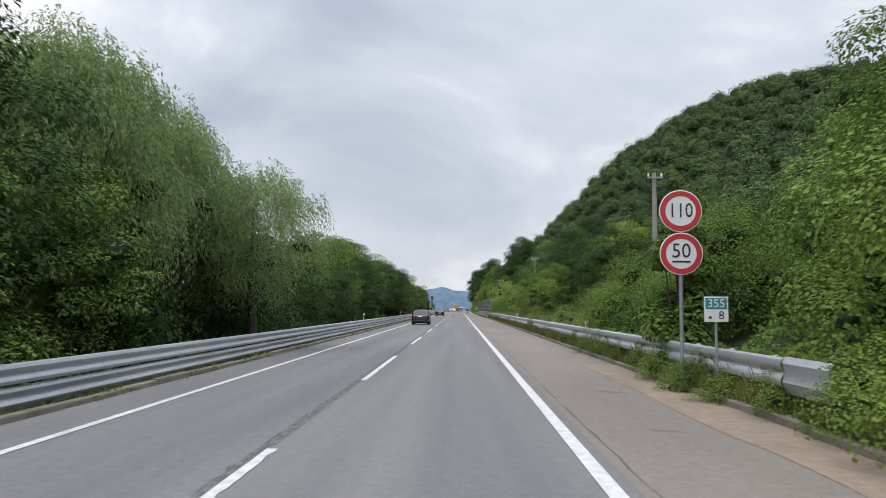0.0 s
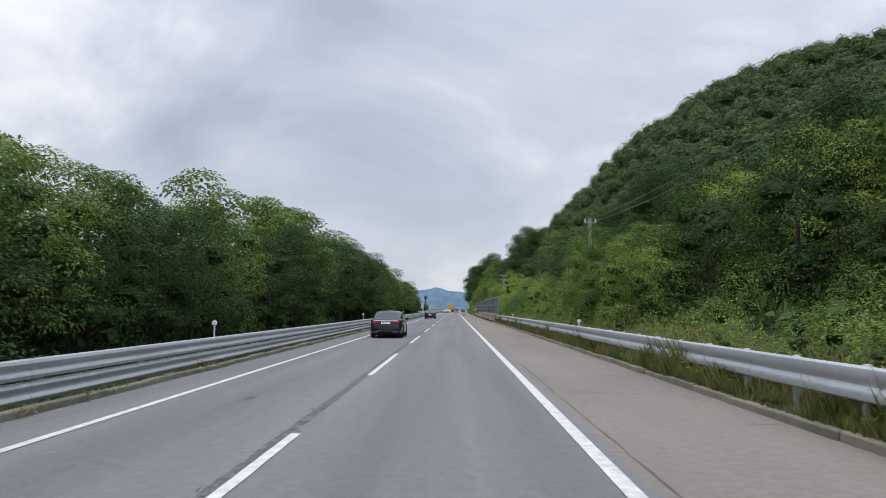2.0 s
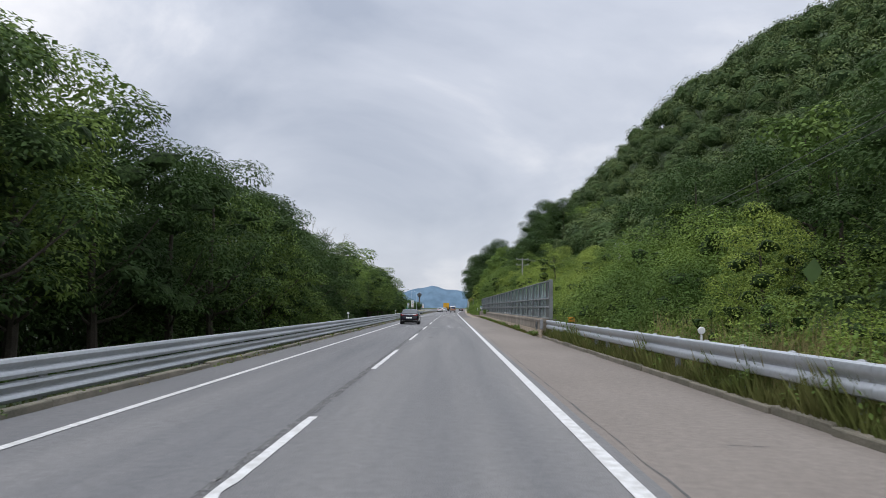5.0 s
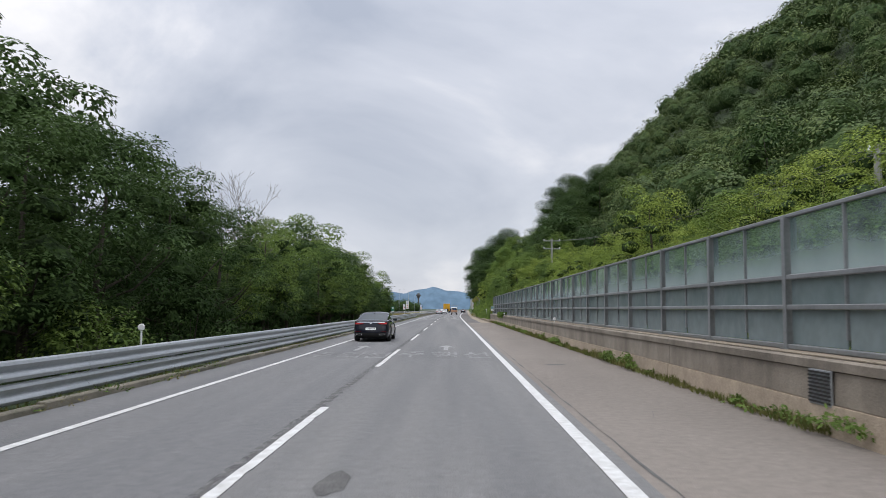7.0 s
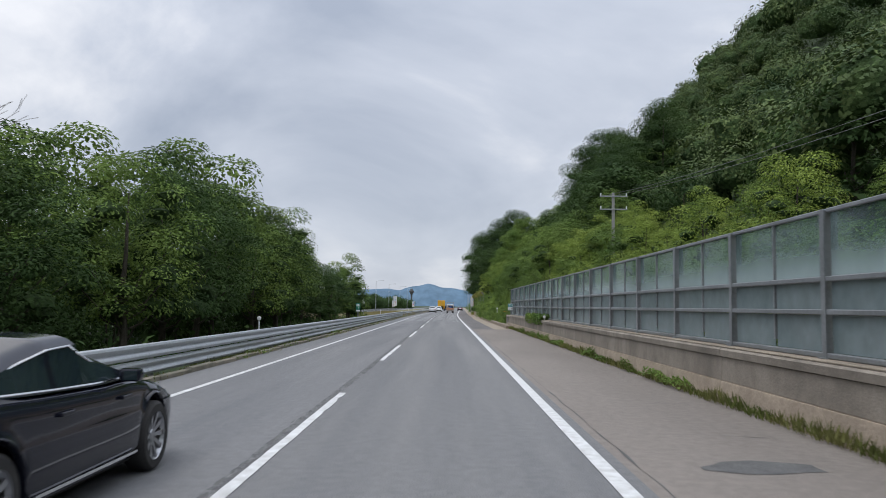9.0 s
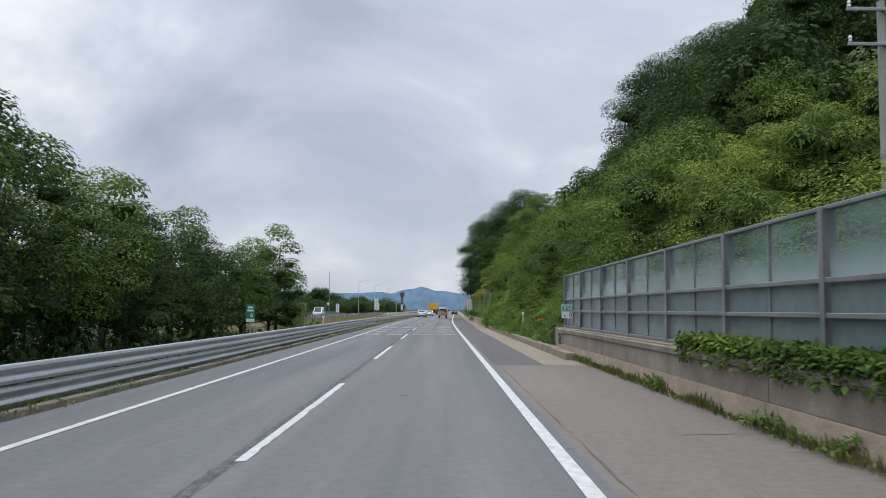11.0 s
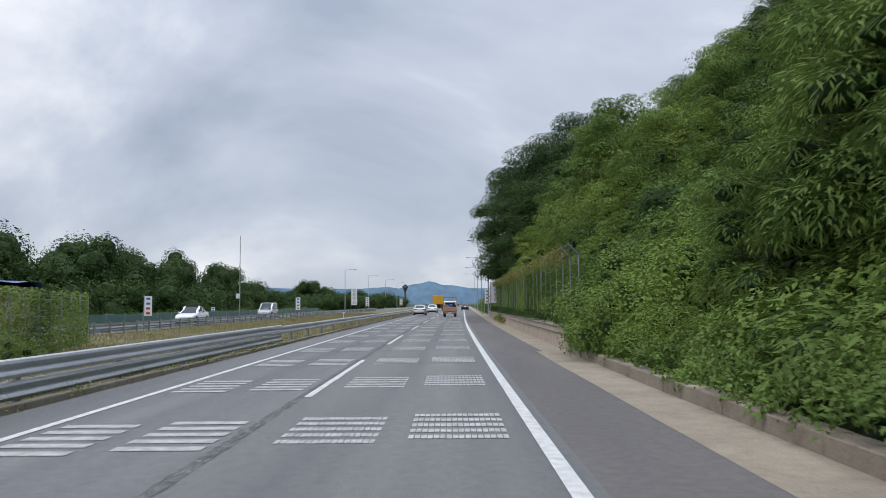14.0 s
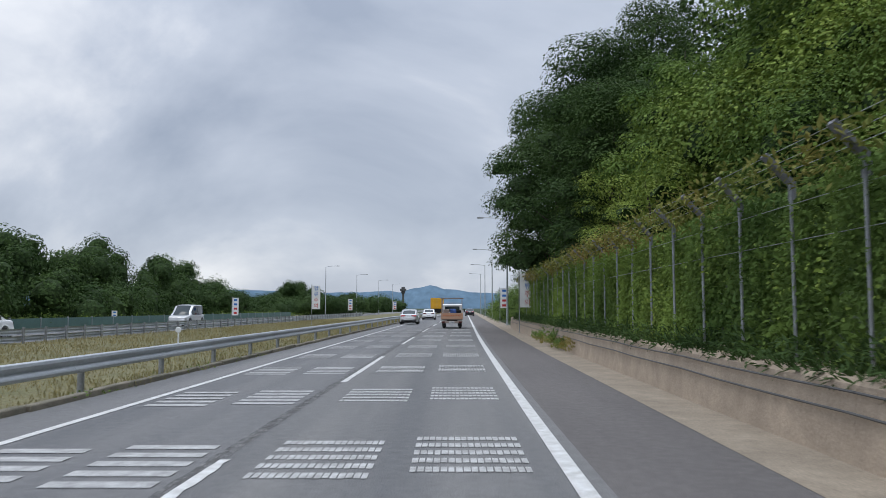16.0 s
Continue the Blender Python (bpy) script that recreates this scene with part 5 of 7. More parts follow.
plant(TR["dark"], row(11.5, 13.4, 46, 64, 4.2, 3.6, 5.2) + row(14, 18, 46, 64, 4.6, 4.5, 6.5) + row(10.6, 13.2, 66, 128, 4.6, 5.0, 7.2) + row(15, 19, 66, 130, 8, 6, 8.5) + [(10.4, 243.5, 5.6), (11.2, 254.0, 5.6), (12.4, 246.5, 6.6), (12.6, 260.0, 6.0)] + row(13.5, 19, 224, 262, 4.5, 6.5, 9.0) + row(18, 23, 50, 62, 5, 6, 8) + row(18, 24, 70, 130, 6, 6.5, 9) + row(15, 20, 138, 212, 7, 5, 7.5) + [(14.5, 222, 8.2), (15.5, 230, 8.4), (16.0, 238, 9.0), (13.2, 227, 9.4), (12.6, 234, 8.6), (9.8, 231.2, 4.4), (9.2, 240.4, 3.8), (10.2, 261, 5.0)]
      + [(12, 310, 11.5), (15, 305, 10.5), (8.2, 344, 8), (9.5, 352, 6.5)], 8.0, FAR["dark"])
plant(TR["tall"], [(7.6, 306, 10.5), (8.4, 313.5, 14.6), (6.9, 322, 15.2), (7.2, 329, 16.0), (13.5, 222.5, 8.6), (11.5, 82, 8.5), (15.5, 93, 10), (12.5, 101, 8.5), (19, 76, 10), (11.0, 325, 16), (13.5, 320, 15), (9.5, 337, 12), (13, 333, 14), (14.5, 225, 9.6), (16.0, 231, 10.6), (14.0, 237, 9.0), (18.0, 238, 11), (20, 230, 12), (18.0, 256, 13), (21.0, 261, 13.5), (20.5, 250, 12)], 13.0)
plant(TR["draped"], [(11.0, 293, 10.4), (13.5, 299, 11.0), (9.2, 301, 9.0), (13.0, 286, 7.6), (16.5, 292, 8.0), (10.2, 281, 6.0), (15.0, 279, 7.0), (18, 286, 8), (12.5, 272, 5.0), (14.8, 266, 5.0), (17.5, 273, 6.0), (21, 281, 8), (20, 268, 6)], 12.0)
plant(TR["droop"], [(8.4, 236.0, 5.0), (8.0, 238.5, 5.6), (7.5, 242.2, 5.4), (8.8, 245.8, 6.6), (7.3, 246.6, 4.8), (8.2, 251.0, 6.0), (9.6, 241.0, 6.8), (7.1, 254.0, 4.2), (9.6, 249.0, 7.0), (9.2, 232.0, 4.8), (10.2, 226.0, 5.5), (8.2, 240.0, 4.2), (9.4, 244.5, 5.4), (8.0, 248.5, 4.0), (10.4, 250.0, 6.0), (9.0, 254.5, 4.8), (8.8, 235.5, 4.2), (9.0, 215, 4.6), (9.4, 199.8, 4.4), (8.2, 209.6, 3.6), (10.8, 211.6, 4.8)], 6.0)
plant(TR["light"], [(7.0, 69.2, 4.1), (9.3, 160.5, 6.0), (9.2, 211.4, 4.2), (8.6, 213.6, 4.8), (11.6, 213.6, 4.8), (12.4, 208.4, 4.2), (9.9, 212.6, 4.8), (10.0, 215.6, 5.0), (12.6, 209.6, 4.8), (14, 78, 7.0), (17, 86, 8.0), (13.5, 108, 6.5), (15.5, 70, 7.5)] + row(8.6, 10.5, 141, 158, 5, 3.4, 4.6) + row(8.4, 10.2, 166, 199, 5.5, 3.3, 4.8) + row(7.5, 9.5, 84, 126, 10, 3.0, 4.0) + [(7.0, 296, 5.5), (7.4, 304, 6.5), (11.2, 246, 5.6), (12.6, 251, 6.2), (10.4, 253.5, 4.6), (13.2, 244, 6.6), (12.8, 257, 6.0)], 8.0)
plant(BU["big"], [(8.0, 122.0, 4.4), (9.6, 117.5, 4.2), (8.6, 127.0, 4.2), (7.6, 116.0, 3.0), (10.5, 124.0, 5.0), (7.0, 33.4, 3.3), (7.9, 37.0, 2.7), (8.2, 14.0, 4.4), (7.6, 25.5, 3.9), (8.6, 29.0, 3.9), (10.8, 21.5, 4.9), (10.6, 15.5, 5.8), (10.0, 33.5, 3.6), (10.5, 240, 4.2), (11.5, 229, 4.6), (12.0, 249, 4.2), (8.2, 226.5, 3.4), (9.0, 233.5, 3.0), (11.0, 235.0, 5.2), (8.4, 243.5, 3.2), (9.6, 250.0, 4.4), (13.5, 241.0, 5.4), (10.6, 256.0, 4.6), (8.0, 256.5, 2.8), (13.0, 260.0, 5.0), (10.6, 288.0, 5.4), (14.2, 294.5, 7.4), (12.0, 297.5, 7.6), (16.8, 288.5, 6.6), (13.4, 284.0, 5.0), (19.0, 283.0, 6.0)], 5.0)
plant(BU["kudzu"], [(4.95, 19.9, 1.0), (5.0, 17.9, 0.95), (5.3, 30.6, 1.05), (5.5, 33.4, 1.2), (5.25, 19.4, 1.0), (5.2, 22.0, 1.15), (5.25, 24.6, 1.0), (5.3, 27.4, 0.85), (5.5, 13.4, 1.5), (5.35, 15.6, 1.15), (5.9, 11.5, 2.0), (5.45, 17.6, 1.0), (5.4, 259.3, 2.4), (5.3, 261.4, 2.1), (5.05, 263.4, 1.3), (6.1, 262.4, 3.0), (6.4, 258.0, 2.8), (5.3, 256.5, 1.5), (7.2, 14.6, 2.6), (8.0, 18.4, 2.6), (6.8, 31, 2.0)] + row(6.4, 7.2, 224, 262, 4.5, 1.3, 2.3) + row(8.5, 11, 226, 262, 5, 2.0, 3.6) + row(7.5, 12, 264, 300, 5, 1.8, 3.2)
      + row(11, 14, 224, 268, 6, 2.5, 4.2) + row(5.8, 6.4, 222, 262, 5.0, 0.7, 1.3) + row(5.5, 5.9, 234, 262, 3.2, 0.9, 1.4) + [(5.7, 259, 1.3), (5.6, 262, 1.1), (5.6, 255.5, 1.1)], 2.8)
plant(BU["pale"], [(12.6, 291.0, 6.6), (15.4, 286.5, 6.0), (10.2, 297.0, 6.0), (17.5, 296.0, 8.0)], 5.0)
plant(BU["column"], [(5.45, 22.6, 4.7)], 4.7)
plant(BU["light"], [(6.5, 39.0, 1.9), (7.6, 42.0, 2.0), (6.6, 71.5, 1.8), (7.4, 123, 2.6), (8.4, 130, 2.8)] + row(6.4, 8.4, 76, 118, 4.5, 1.4, 2.6) + row(8.0, 9.4, 136, 206, 4.6, 2.8, 3.4) + row(7.6, 8.4, 205, 218, 4, 2.6, 3.2), 2.4)
plant(BU["mid"], [(7.2, 120.5, 3.0), (7.9, 126, 3.3), (6.9, 117, 2.4), (7.2, 129, 2.6), (9.0, 121, 3.6), (-12.6, 256.4, 1.5), (-14.3, 256.2, 1.2), (-10.9, 258.0, 1.3)] + row(6.2, 8.0, 38, 66, 3.6, 0.8, 1.7) + row(7.5, 11, 38, 66, 3.6, 1.6, 3.0) + row(6.3, 7.6, 72, 131, 4.5, 1.0, 2.0) + row(8.0, 10.5, 70, 131, 4.0, 2.0, 3.6) + row(7.6, 9.4, 134, 216, 4.8, 2.0, 2.6) + row(5.6, 6.4, 330, 400, 4, 1.2, 2.4) + row(7, 10, 336, 420, 5, 2.5, 4.5), 2.4)

# hillside woods
r = rand(21)
cp, cr = [], []
y = 40.0
while y < 372:
    x = 17.0 if y > 130 else 24.0
    while x < 210:
        close = x < 52 and 125 < y < 330
        px, py = x + r.uniform(-1.9, 1.9), y + r.uniform(-2.2, 2.2)
        if not (y < 110 and x > 130) and not (x < 31 and 234 < y < 298):
            rad = r.uniform(1.7, 2.9) if close else r.uniform(2.1, 3.7)
            cp.append((px, py, height(px, py) + rad * 0.8 + r.uniform(0.0, 3.0)))
            cr.append(rad)
        x += 4.2 if close else 5.2 + x * 0.014
    y += 5.2 if y > 125 else 6.2
cp, cr = np.asarray(cp), np.asarray(cr)
parts_ = []
near_ = (cp[:, 0] < 52) & (cp[:, 1] > 125)
for sel, per, ln_, w_l in ((near_, 1000, 0.25, 0.175), (~near_, 300, 0.52, 0.37)):
    cc, ca = cp[sel], cr[sel]
    n = len(cc) * per
    u = unit(r, n)
    u[:, 2] = np.where(u[:, 2] < -0.55, -u[:, 2], u[:, 2])
    ph = np.repeat(cc[:, :1], per, axis=0)
    lump = 0.92 + 0.20 * np.sin(u[:, :1] * 5 + ph * 3.0) * np.cos(u[:, 1:2] * 5 + ph) + 0.10 * np.sin(u[:, 2:] * 11 + ph * 2.0)
    p = np.repeat(cc, per, axis=0) + u * np.repeat(ca, per)[:, None] * lump * (1.05 - 0.16 * r.rand(n, 1)) * np.array([1, 1, 0.9])
    nn = norm(u + np.array([0, 0, 0.2]) + unit(r, n) * 0.5)
    parts_.append(leaf_quads(p, along(unit(r, n) + np.array([0, 0, -0.4]), nn) + u * 0.2, nn, ln_ * (0.6 + 0.7 * r.rand(n)), w_l * (0.6 + 0.7 * r.rand(n))))
q = np.concatenate(parts_)
# a core inside each crown, painted in the shaded green
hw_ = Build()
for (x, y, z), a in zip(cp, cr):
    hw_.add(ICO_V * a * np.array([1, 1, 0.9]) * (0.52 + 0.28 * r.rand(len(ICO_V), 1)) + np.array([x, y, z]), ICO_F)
tagged(new("hillside_woods_shade", hw_.mesh("hillside_woods_shade", M["leaf_core_shade"])), "inner foliage of the hillside woods, its shade put into the colour", "woods", kind="stuff")
tagged(new("hillside_woods", quads("hillside_woods", q, M["leaf_hill"])), "dense dark green broad-leaved woods covering the hillside", "woods", kind="stuff")


def sheet(name, label, category, mat, n, x0, x1, y0, y1, ln, w, seed, lift=0.35, patch=None, upright=False, power=1.4, where=None):
    """Leaves or blades strewn over the ground, denser towards x0."""
    r = rand(seed)
    x = x0 + (x1 - x0) * r.rand(n) ** power
    y = y0 + (y1 - y0) * r.rand(n)
    xb = x + bend(y)
    z = np.array([height(a, b_) if where is None else where for a, b_ in zip(xb, y)])
    if x0 > 0:
        z = np.where(x < 5.0, np.maximum(z, 0.03), z)
    mound = np.array([noise.noise((a * 0.7, b_ * 0.7, 5)) for a, b_ in zip(xb, y)])
    fine_ = np.array([noise.noise((a * 1.9, b_ * 1.9, 9)) for a, b_ in zip(xb, y)])
    p = np.stack([xb, y, z + lift * np.maximum(0, 0.45 + 1.1 * mound + 0.5 * fine_) * (0.55 + 0.45 * r.rand(n))], axis=1)
    keep = np.ones(n, dtype=bool)
    if patch is not None:
        keep &= np.array([noise.noise((a * 0.35, b_ * 0.35, patch)) for a, b_ in zip(xb, y)]) > 0.0
    if not upright:
        keep &= mound + 0.6 * fine_ > -0.30 + 0.25 * r.rand(n)
    p, z, mound, n = p[keep], z[keep], mound[keep], int(keep.sum())
    if upright:
        p[:, 2] = z - 0.02
        d = np.array([0, 0, 1.0]) + unit(r, n) * 0.45
        q = leaf_quads(p, d, unit(r, n), ln * (0.4 + 0.9 * r.rand(n)) * (0.75 + 0.7 * mound), w * np.ones(n))
    else:
        d = unit(r, n) + np.array([-0.3, 0, -0.2])
        q = leaf_quads(p, d, np.array([-0.5, -0.2, 0.9]) + unit(r, n) * 0.5, ln * (0.6 + 0.7 * r.rand(n)), w * (0.6 + 0.7 * r.rand(n)))
    return tagged(new(name, quads(name, q, M[mat])), label, category, kind="stuff")


def mounds(label, mat, count, x0, x1, y0, y1, r0, r1, per, ln, w, seed, power=1.0, droop=0.5, rise=0.5, step=0.0):
    """Creepers heaped over hidden shrubs: leafy domes crowding a slope, with dark hollows between them."""
    r = rand(seed)
    b, parts = Build(), []
    for k in range(count):
        t = r.rand() ** power
        x, y = x0 + (x1 - x0) * t, r.uniform(y0, y1)
        a = (r0 + (r1 - r0) * r.rand() ** 1.6) * (0.7 + 0.5 * t)
        a = min(a, 0.5 + (x - 4.6) * 0.8)
        c = np.array([x + bend(y), y, height(x + bend(y), y) + a * rise * r.uniform(0.3, 1.0)])
        n = int(per * a * a)
        u = unit(r, n)
        u[:, 2] = np.where(u[:, 2] < -0.35, -u[:, 2], u[:, 2])
        lump = 0.88 + 0.24 * np.sin(u[:, :1] * 6 + k) * np.cos(u[:, 1:2] * 6 + 2 * k) + 0.12 * np.sin(u[:, 2:] * 13 + k)
        p = c + u * a * lump * (1.08 - 0.3 * r.rand(n, 1) ** 2) * np.array([1, 1, 0.8])
        nn = norm(u + np.array([0, 0, 0.5]) + unit(r, n) * 0.5)
        parts.append(leaf_quads(p, along(unit(r, n) + np.array([-0.2, 0, -droop]), nn) + u * 0.2, nn, ln * (0.6 + 0.8 * r.rand(n)), w * (0.6 + 0.8 * r.rand(n))))
        # core in the shade colour, so hollows between leaves read dark
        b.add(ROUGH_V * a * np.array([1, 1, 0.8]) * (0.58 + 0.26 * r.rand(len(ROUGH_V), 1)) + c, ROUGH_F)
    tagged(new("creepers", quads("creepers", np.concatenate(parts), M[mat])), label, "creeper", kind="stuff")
    tagged(new("creepers_shade", b.mesh("creepers_shade", M["leaf_core_shade"])), "hollow growth under the creepers, its shade put into the colour", "creeper", kind="stuff")


mounds("heaped creeper leaves over the middle bank", "leaf_kudzu", 70, 8.0, 15.0, 222, 242, 0.9, 1.9, 330, 0.15, 0.12, 30)
mounds("heaped creeper leaves over the lower bank", "leaf_kudzu", 150, 5.4, 10.0, 223, 264, 0.5, 1.25, 620, 0.13, 0.105, 31, power=0.9)
mounds("darker long-leaved growth among the creepers", "leaf_mid", 110, 5.6, 13.0, 222, 266, 0.7, 1.8, 380, 0.24, 0.075, 52, droop=1.0)
mounds("dark shrubs half buried in creepers", "leaf_dark", 32, 7.0, 16.0, 236, 290, 1.0, 2.1, 330, 0.18, 0.10, 53, rise=0.9)
mounds("pale young creeper tops on the bank", "leaf_light", 70, 7.0, 15.0, 221, 290, 0.6, 1.5, 440, 0.14, 0.10, 51)
mounds("creepers blanketing the upper bank", "leaf_kudzu", 190, 9.5, 33.0, 222, 306, 1.2, 2.6, 130, 0.22, 0.17, 38)
mounds("pale leafy tops over the upper bank", "leaf_light", 80, 11.0, 33.0, 226, 306, 1.0, 2.2, 130, 0.22, 0.16, 57)
mounds("creepers over the bank above the fence", "leaf_kudzu", 150, 6.6, 13.0, 264, 310, 0.8, 2.0, 230, 0.16, 0.13, 58)
mounds("pale creeper tops on the bank above the fence", "leaf_light", 50, 7.0, 14.0, 264, 308, 0.7, 1.6, 260, 0.15, 0.12, 59, rise=0.8)
sheet("creepers", "broad creeper leaves carpeting the steep bank", "creeper", "leaf_kudzu", 50000, 5.0, 14, 221, 300, 0.12, 0.095, 31, lift=0.5, power=1.2)
sheet("creepers", "broad creeper leaves on the upper bank", "creeper", "leaf_mid", 30000, 10, 33, 221, 310, 0.24, 0.18, 38, lift=0.7, power=1.0)
sheet("creepers", "broad creeper leaves carpeting the bank behind the signs", "creeper", "leaf_kudzu", 26000, 5.0, 13, 8, 37, 0.125, 0.10, 32, lift=0.8)
sheet("undergrowth", "dark undergrowth on the lower hillside", "undergrowth", "leaf_dark", 20000, 8, 30, 36, 222, 0.6, 0.35, 33, lift=1.2, power=1.0)
sheet("undergrowth", "leafy undergrowth on the hillside above the fence", "undergrowth", "leaf_mid", 14000, 6, 24, 262, 350, 0.4, 0.28, 34, lift=0.9, power=1.0)
sheet("undergrowth", "dark leaf litter and undergrowth below the tree belt", "undergrowth", "leaf_dark", 12000, -8.0, -18, -12, 240, 0.35, 0.2, 35, lift=0.7, power=1.2)

# creepers hanging on the security fence in drapes
for mat_, n, s0, ln, w, cut, lab in (("leaf_kudzu", 105000, 36, 0.088, 0.046, -0.15, "climbing plants covering the security fence"), ("leaf_mid", 46000, 37, 0.13, 0.08, -2.0, "inner growth of the fence creepers"), ("leaf_light", 14000, 39, 0.085, 0.05, 0.5, "brighter young shoots on the security fence")):
    r = rand(s0)
    y = 265.6 + 62 * r.rand(n)
    z = 0.8 + 2.55 * r.rand(n) ** 0.9
    g = np.array([noise.noise((a * 1.1, c_ * 0.45, s0 * 0.3)) + 0.6 * noise.noise((a * 3.1, c_ * 1.2, 4.0)) for a, c_ in zip(y, z)])
    keep = g + r.normal(size=n) * 0.25 > cut
    x = 5.06 + bend(y) - 0.22 * np.maximum(g, -0.4) * (cut > -1) + (0.16 if cut < -1 else 0.0) + r.normal(size=n) * 0.07 - 0.14 * np.maximum(0, 1.5 - z)
    p = np.stack([x, y, z], axis=1)[keep]
    n = len(p)
    q = leaf_quads(p, unit(r, n) * 0.9 + np.array([-0.3, 0, -0.5]), np.array([-0.7, -0.35, 0.55]) + unit(r, n) * 0.6, ln * (0.6 + 0.8 * r.rand(n)), w * (0.6 + 0.8 * r.rand(n)))
    tagged(new("fence_creepers", quads("fence_creepers", q, M[mat_])), lab, "creeper", kind="stuff")
r = rand(58)
n = 5200
y = 266.5 + 60 * r.rand(n)
t = r.rand(n)
p = np.stack([4.9 - 0.42 * t + bend(y) + r.normal(size=n) * 0.08, y, 3.28 + 0.40 * t + r.normal(size=n) * 0.10], axis=1)
q = leaf_quads(p, unit(r, n) + np.array([-0.5, 0, 0.0]), unit(r, n) * 0.5 + np.array([0, 0, 1.0]), 0.13 * (0.6 + 0.8 * r.rand(n)), 0.06 * np.ones(n))
tagged(new("fence_creepers", quads("fence_creepers", q, M["leaf_rust"])), "yellow-brown creeper tips along the fence top", "creeper", kind="stuff")
n = 15000
y = 262 + 68 * r.rand(n)
p = np.stack([4.5 + 0.6 * r.rand(n) + bend(y), y, 0.82 + 0.45 * r.rand(n) ** 2 * (0.4 + 0.6 * np.sin(y * 1.7) ** 2)], axis=1)
q = leaf_quads(p, unit(r, n) + np.array([-0.6, 0, 0.3]), unit(r, n) * 0.5 + np.array([-0.4, 0, 0.8]), 0.17 * (0.6 + 0.8 * r.rand(n)), 0.045 * np.ones(n))
tagged(new("wall_plants", quads("wall_plants", q, M["leaf_dark"])), "dark green weeds and creepers along the top of the low wall", "weeds", kind="stuff")
n = 7500
y = 197.5 + 7.5 * r.rand(n)
p = np.stack([4.68 + 0.5 * r.rand(n), y, 1.0 + 0.22 * r.rand(n) - 0.25 * (r.rand(n) < 0.2)], axis=1)
q = leaf_quads(p, unit(r, n) + np.array([-0.5, 0, -0.1]), unit(r, n) * 0.4 + np.array([-0.3, 0, 0.9]), 0.11 * (0.6 + 0.8 * r.rand(n)), 0.085 * np.ones(n))
tagged(new("wall_plants", quads("wall_plants", q, M["leaf_kudzu"])), "creeper spilling over the concrete wall", "creeper", kind="stuff")

# creepers on the mesh fence beside the shed
r = rand(69)
n = 5200
t = r.rand(n)
p = np.stack([-11.8 - 3.4 * t + r.normal(size=n) * 0.12, 258.4 + 12.8 * t, 0.1 + 2.1 * r.rand(n) ** 1.3], axis=1)
q = leaf_quads(p, unit(r, n) + np.array([0.2, -0.2, -0.3]), unit(r, n) * 0.6 + np.array([0.5, -0.6, 0.5]), 0.12 * (0.6 + 0.8 * r.rand(n)), 0.06 * np.ones(n))
tagged(new("fence_creepers", quads("fence_creepers", q, M["leaf_mid"])), "climbing weeds on the mesh fence beside the shed", "creeper", kind="stuff")
# a heap of dry growth and litter against the wall
sheet("litter", "heap of dry weeds and litter against the wall", "weeds", "leaf_rust", 2200, 4.05, 5.0, 297, 309, 0.13, 0.06, 64, lift=0.5, power=0.8)
sheet("weeds", "green weeds hanging over the wall onto the gutter", "weeds", "leaf_mid", 3600, 4.15, 5.0, 299, 312, 0.13, 0.06, 65, lift=0.9, power=0.7)
sheet("weeds", "patchy weeds growing along the median kerb", "weeds", "leaf_mid", 9000, -6.12, -6.5, -6, 300, 0.09, 0.05, 66, lift=0.16, power=0.7, patch=4.0, where=0.0)
sheet("weeds", "dry litter blown against the median kerb", "weeds", "grass_dry", 9000, -6.10, -6.5, -6, 300, 0.10, 0.03, 67, lift=0.10, power=0.7, patch=8.0, where=0.0)
# broad weeds along the rail and over the kerb
sheet("weeds", "green weeds crowding under the guardrail", "weeds", "leaf_mid", 22000, 4.88, 5.6, 10, 132, 0.12, 0.055, 48, lift=0.7, power=1.0)
sheet("weeds", "weeds spilling over the raised kerb", "weeds", "leaf_mid", 24000, 4.5, 5.6, 221, 237, 0.10, 0.05, 49, lift=0.75, power=0.8)
sheet("weeds", "thick weeds hiding the kerb and spilling onto the gutter", "weeds", "leaf_mid", 34000, 4.22, 5.7, 235, 264, 0.115, 0.06, 59, lift=0.95, power=0.8)
sheet("weeds", "leafy weeds and young shrubs behind the guardrail", "weeds", "leaf_light", 26000, 5.2, 8.2, 36, 131, 0.11, 0.045, 60, lift=1.3, power=1.0, patch=3.0)
sheet("weeds", "low green weeds behind the guardrail", "weeds", "leaf_kudzu", 26000, 5.2, 8.0, 36, 131, 0.11, 0.06, 63, lift=0.9, power=1.0)
# grass
G = dict(category="grass", upright=True, lift=0.0)
sheet("grass", "green and yellow grass below the guardrail", mat="grass", n=44000, x0=4.84, x1=5.5, y0=8, y1=132, ln=0.6, w=0.035, seed=41, **G)
sheet("grass", "tall dry grass behind the guardrail", mat="grass_dry", n=26000, x0=5.0, x1=7.4, y0=34, y1=132, ln=0.95, w=0.022, seed=42, power=0.9, **G)
sheet("weeds", "clumps of green weeds at the foot of the concrete wall", "weeds", "leaf_mid", 9000, 4.42, 4.72, 133, 216, 0.10, 0.05, 71, lift=0.34, power=0.6, patch=6.0, where=0.0)
sheet("grass", "tufts of grass along the foot of the wall", mat="grass", n=9000, x0=4.48, x1=4.72, y0=134, y1=219, ln=0.26, w=0.025, seed=43, power=0.6, where=0.0, **G)
sheet("grass", "weeds along the median kerb", mat="grass", n=20000, x0=-6.36, x1=-6.9, y0=-8, y1=262, ln=0.26, w=0.024, seed=44, power=1.0, where=-0.05, **G)
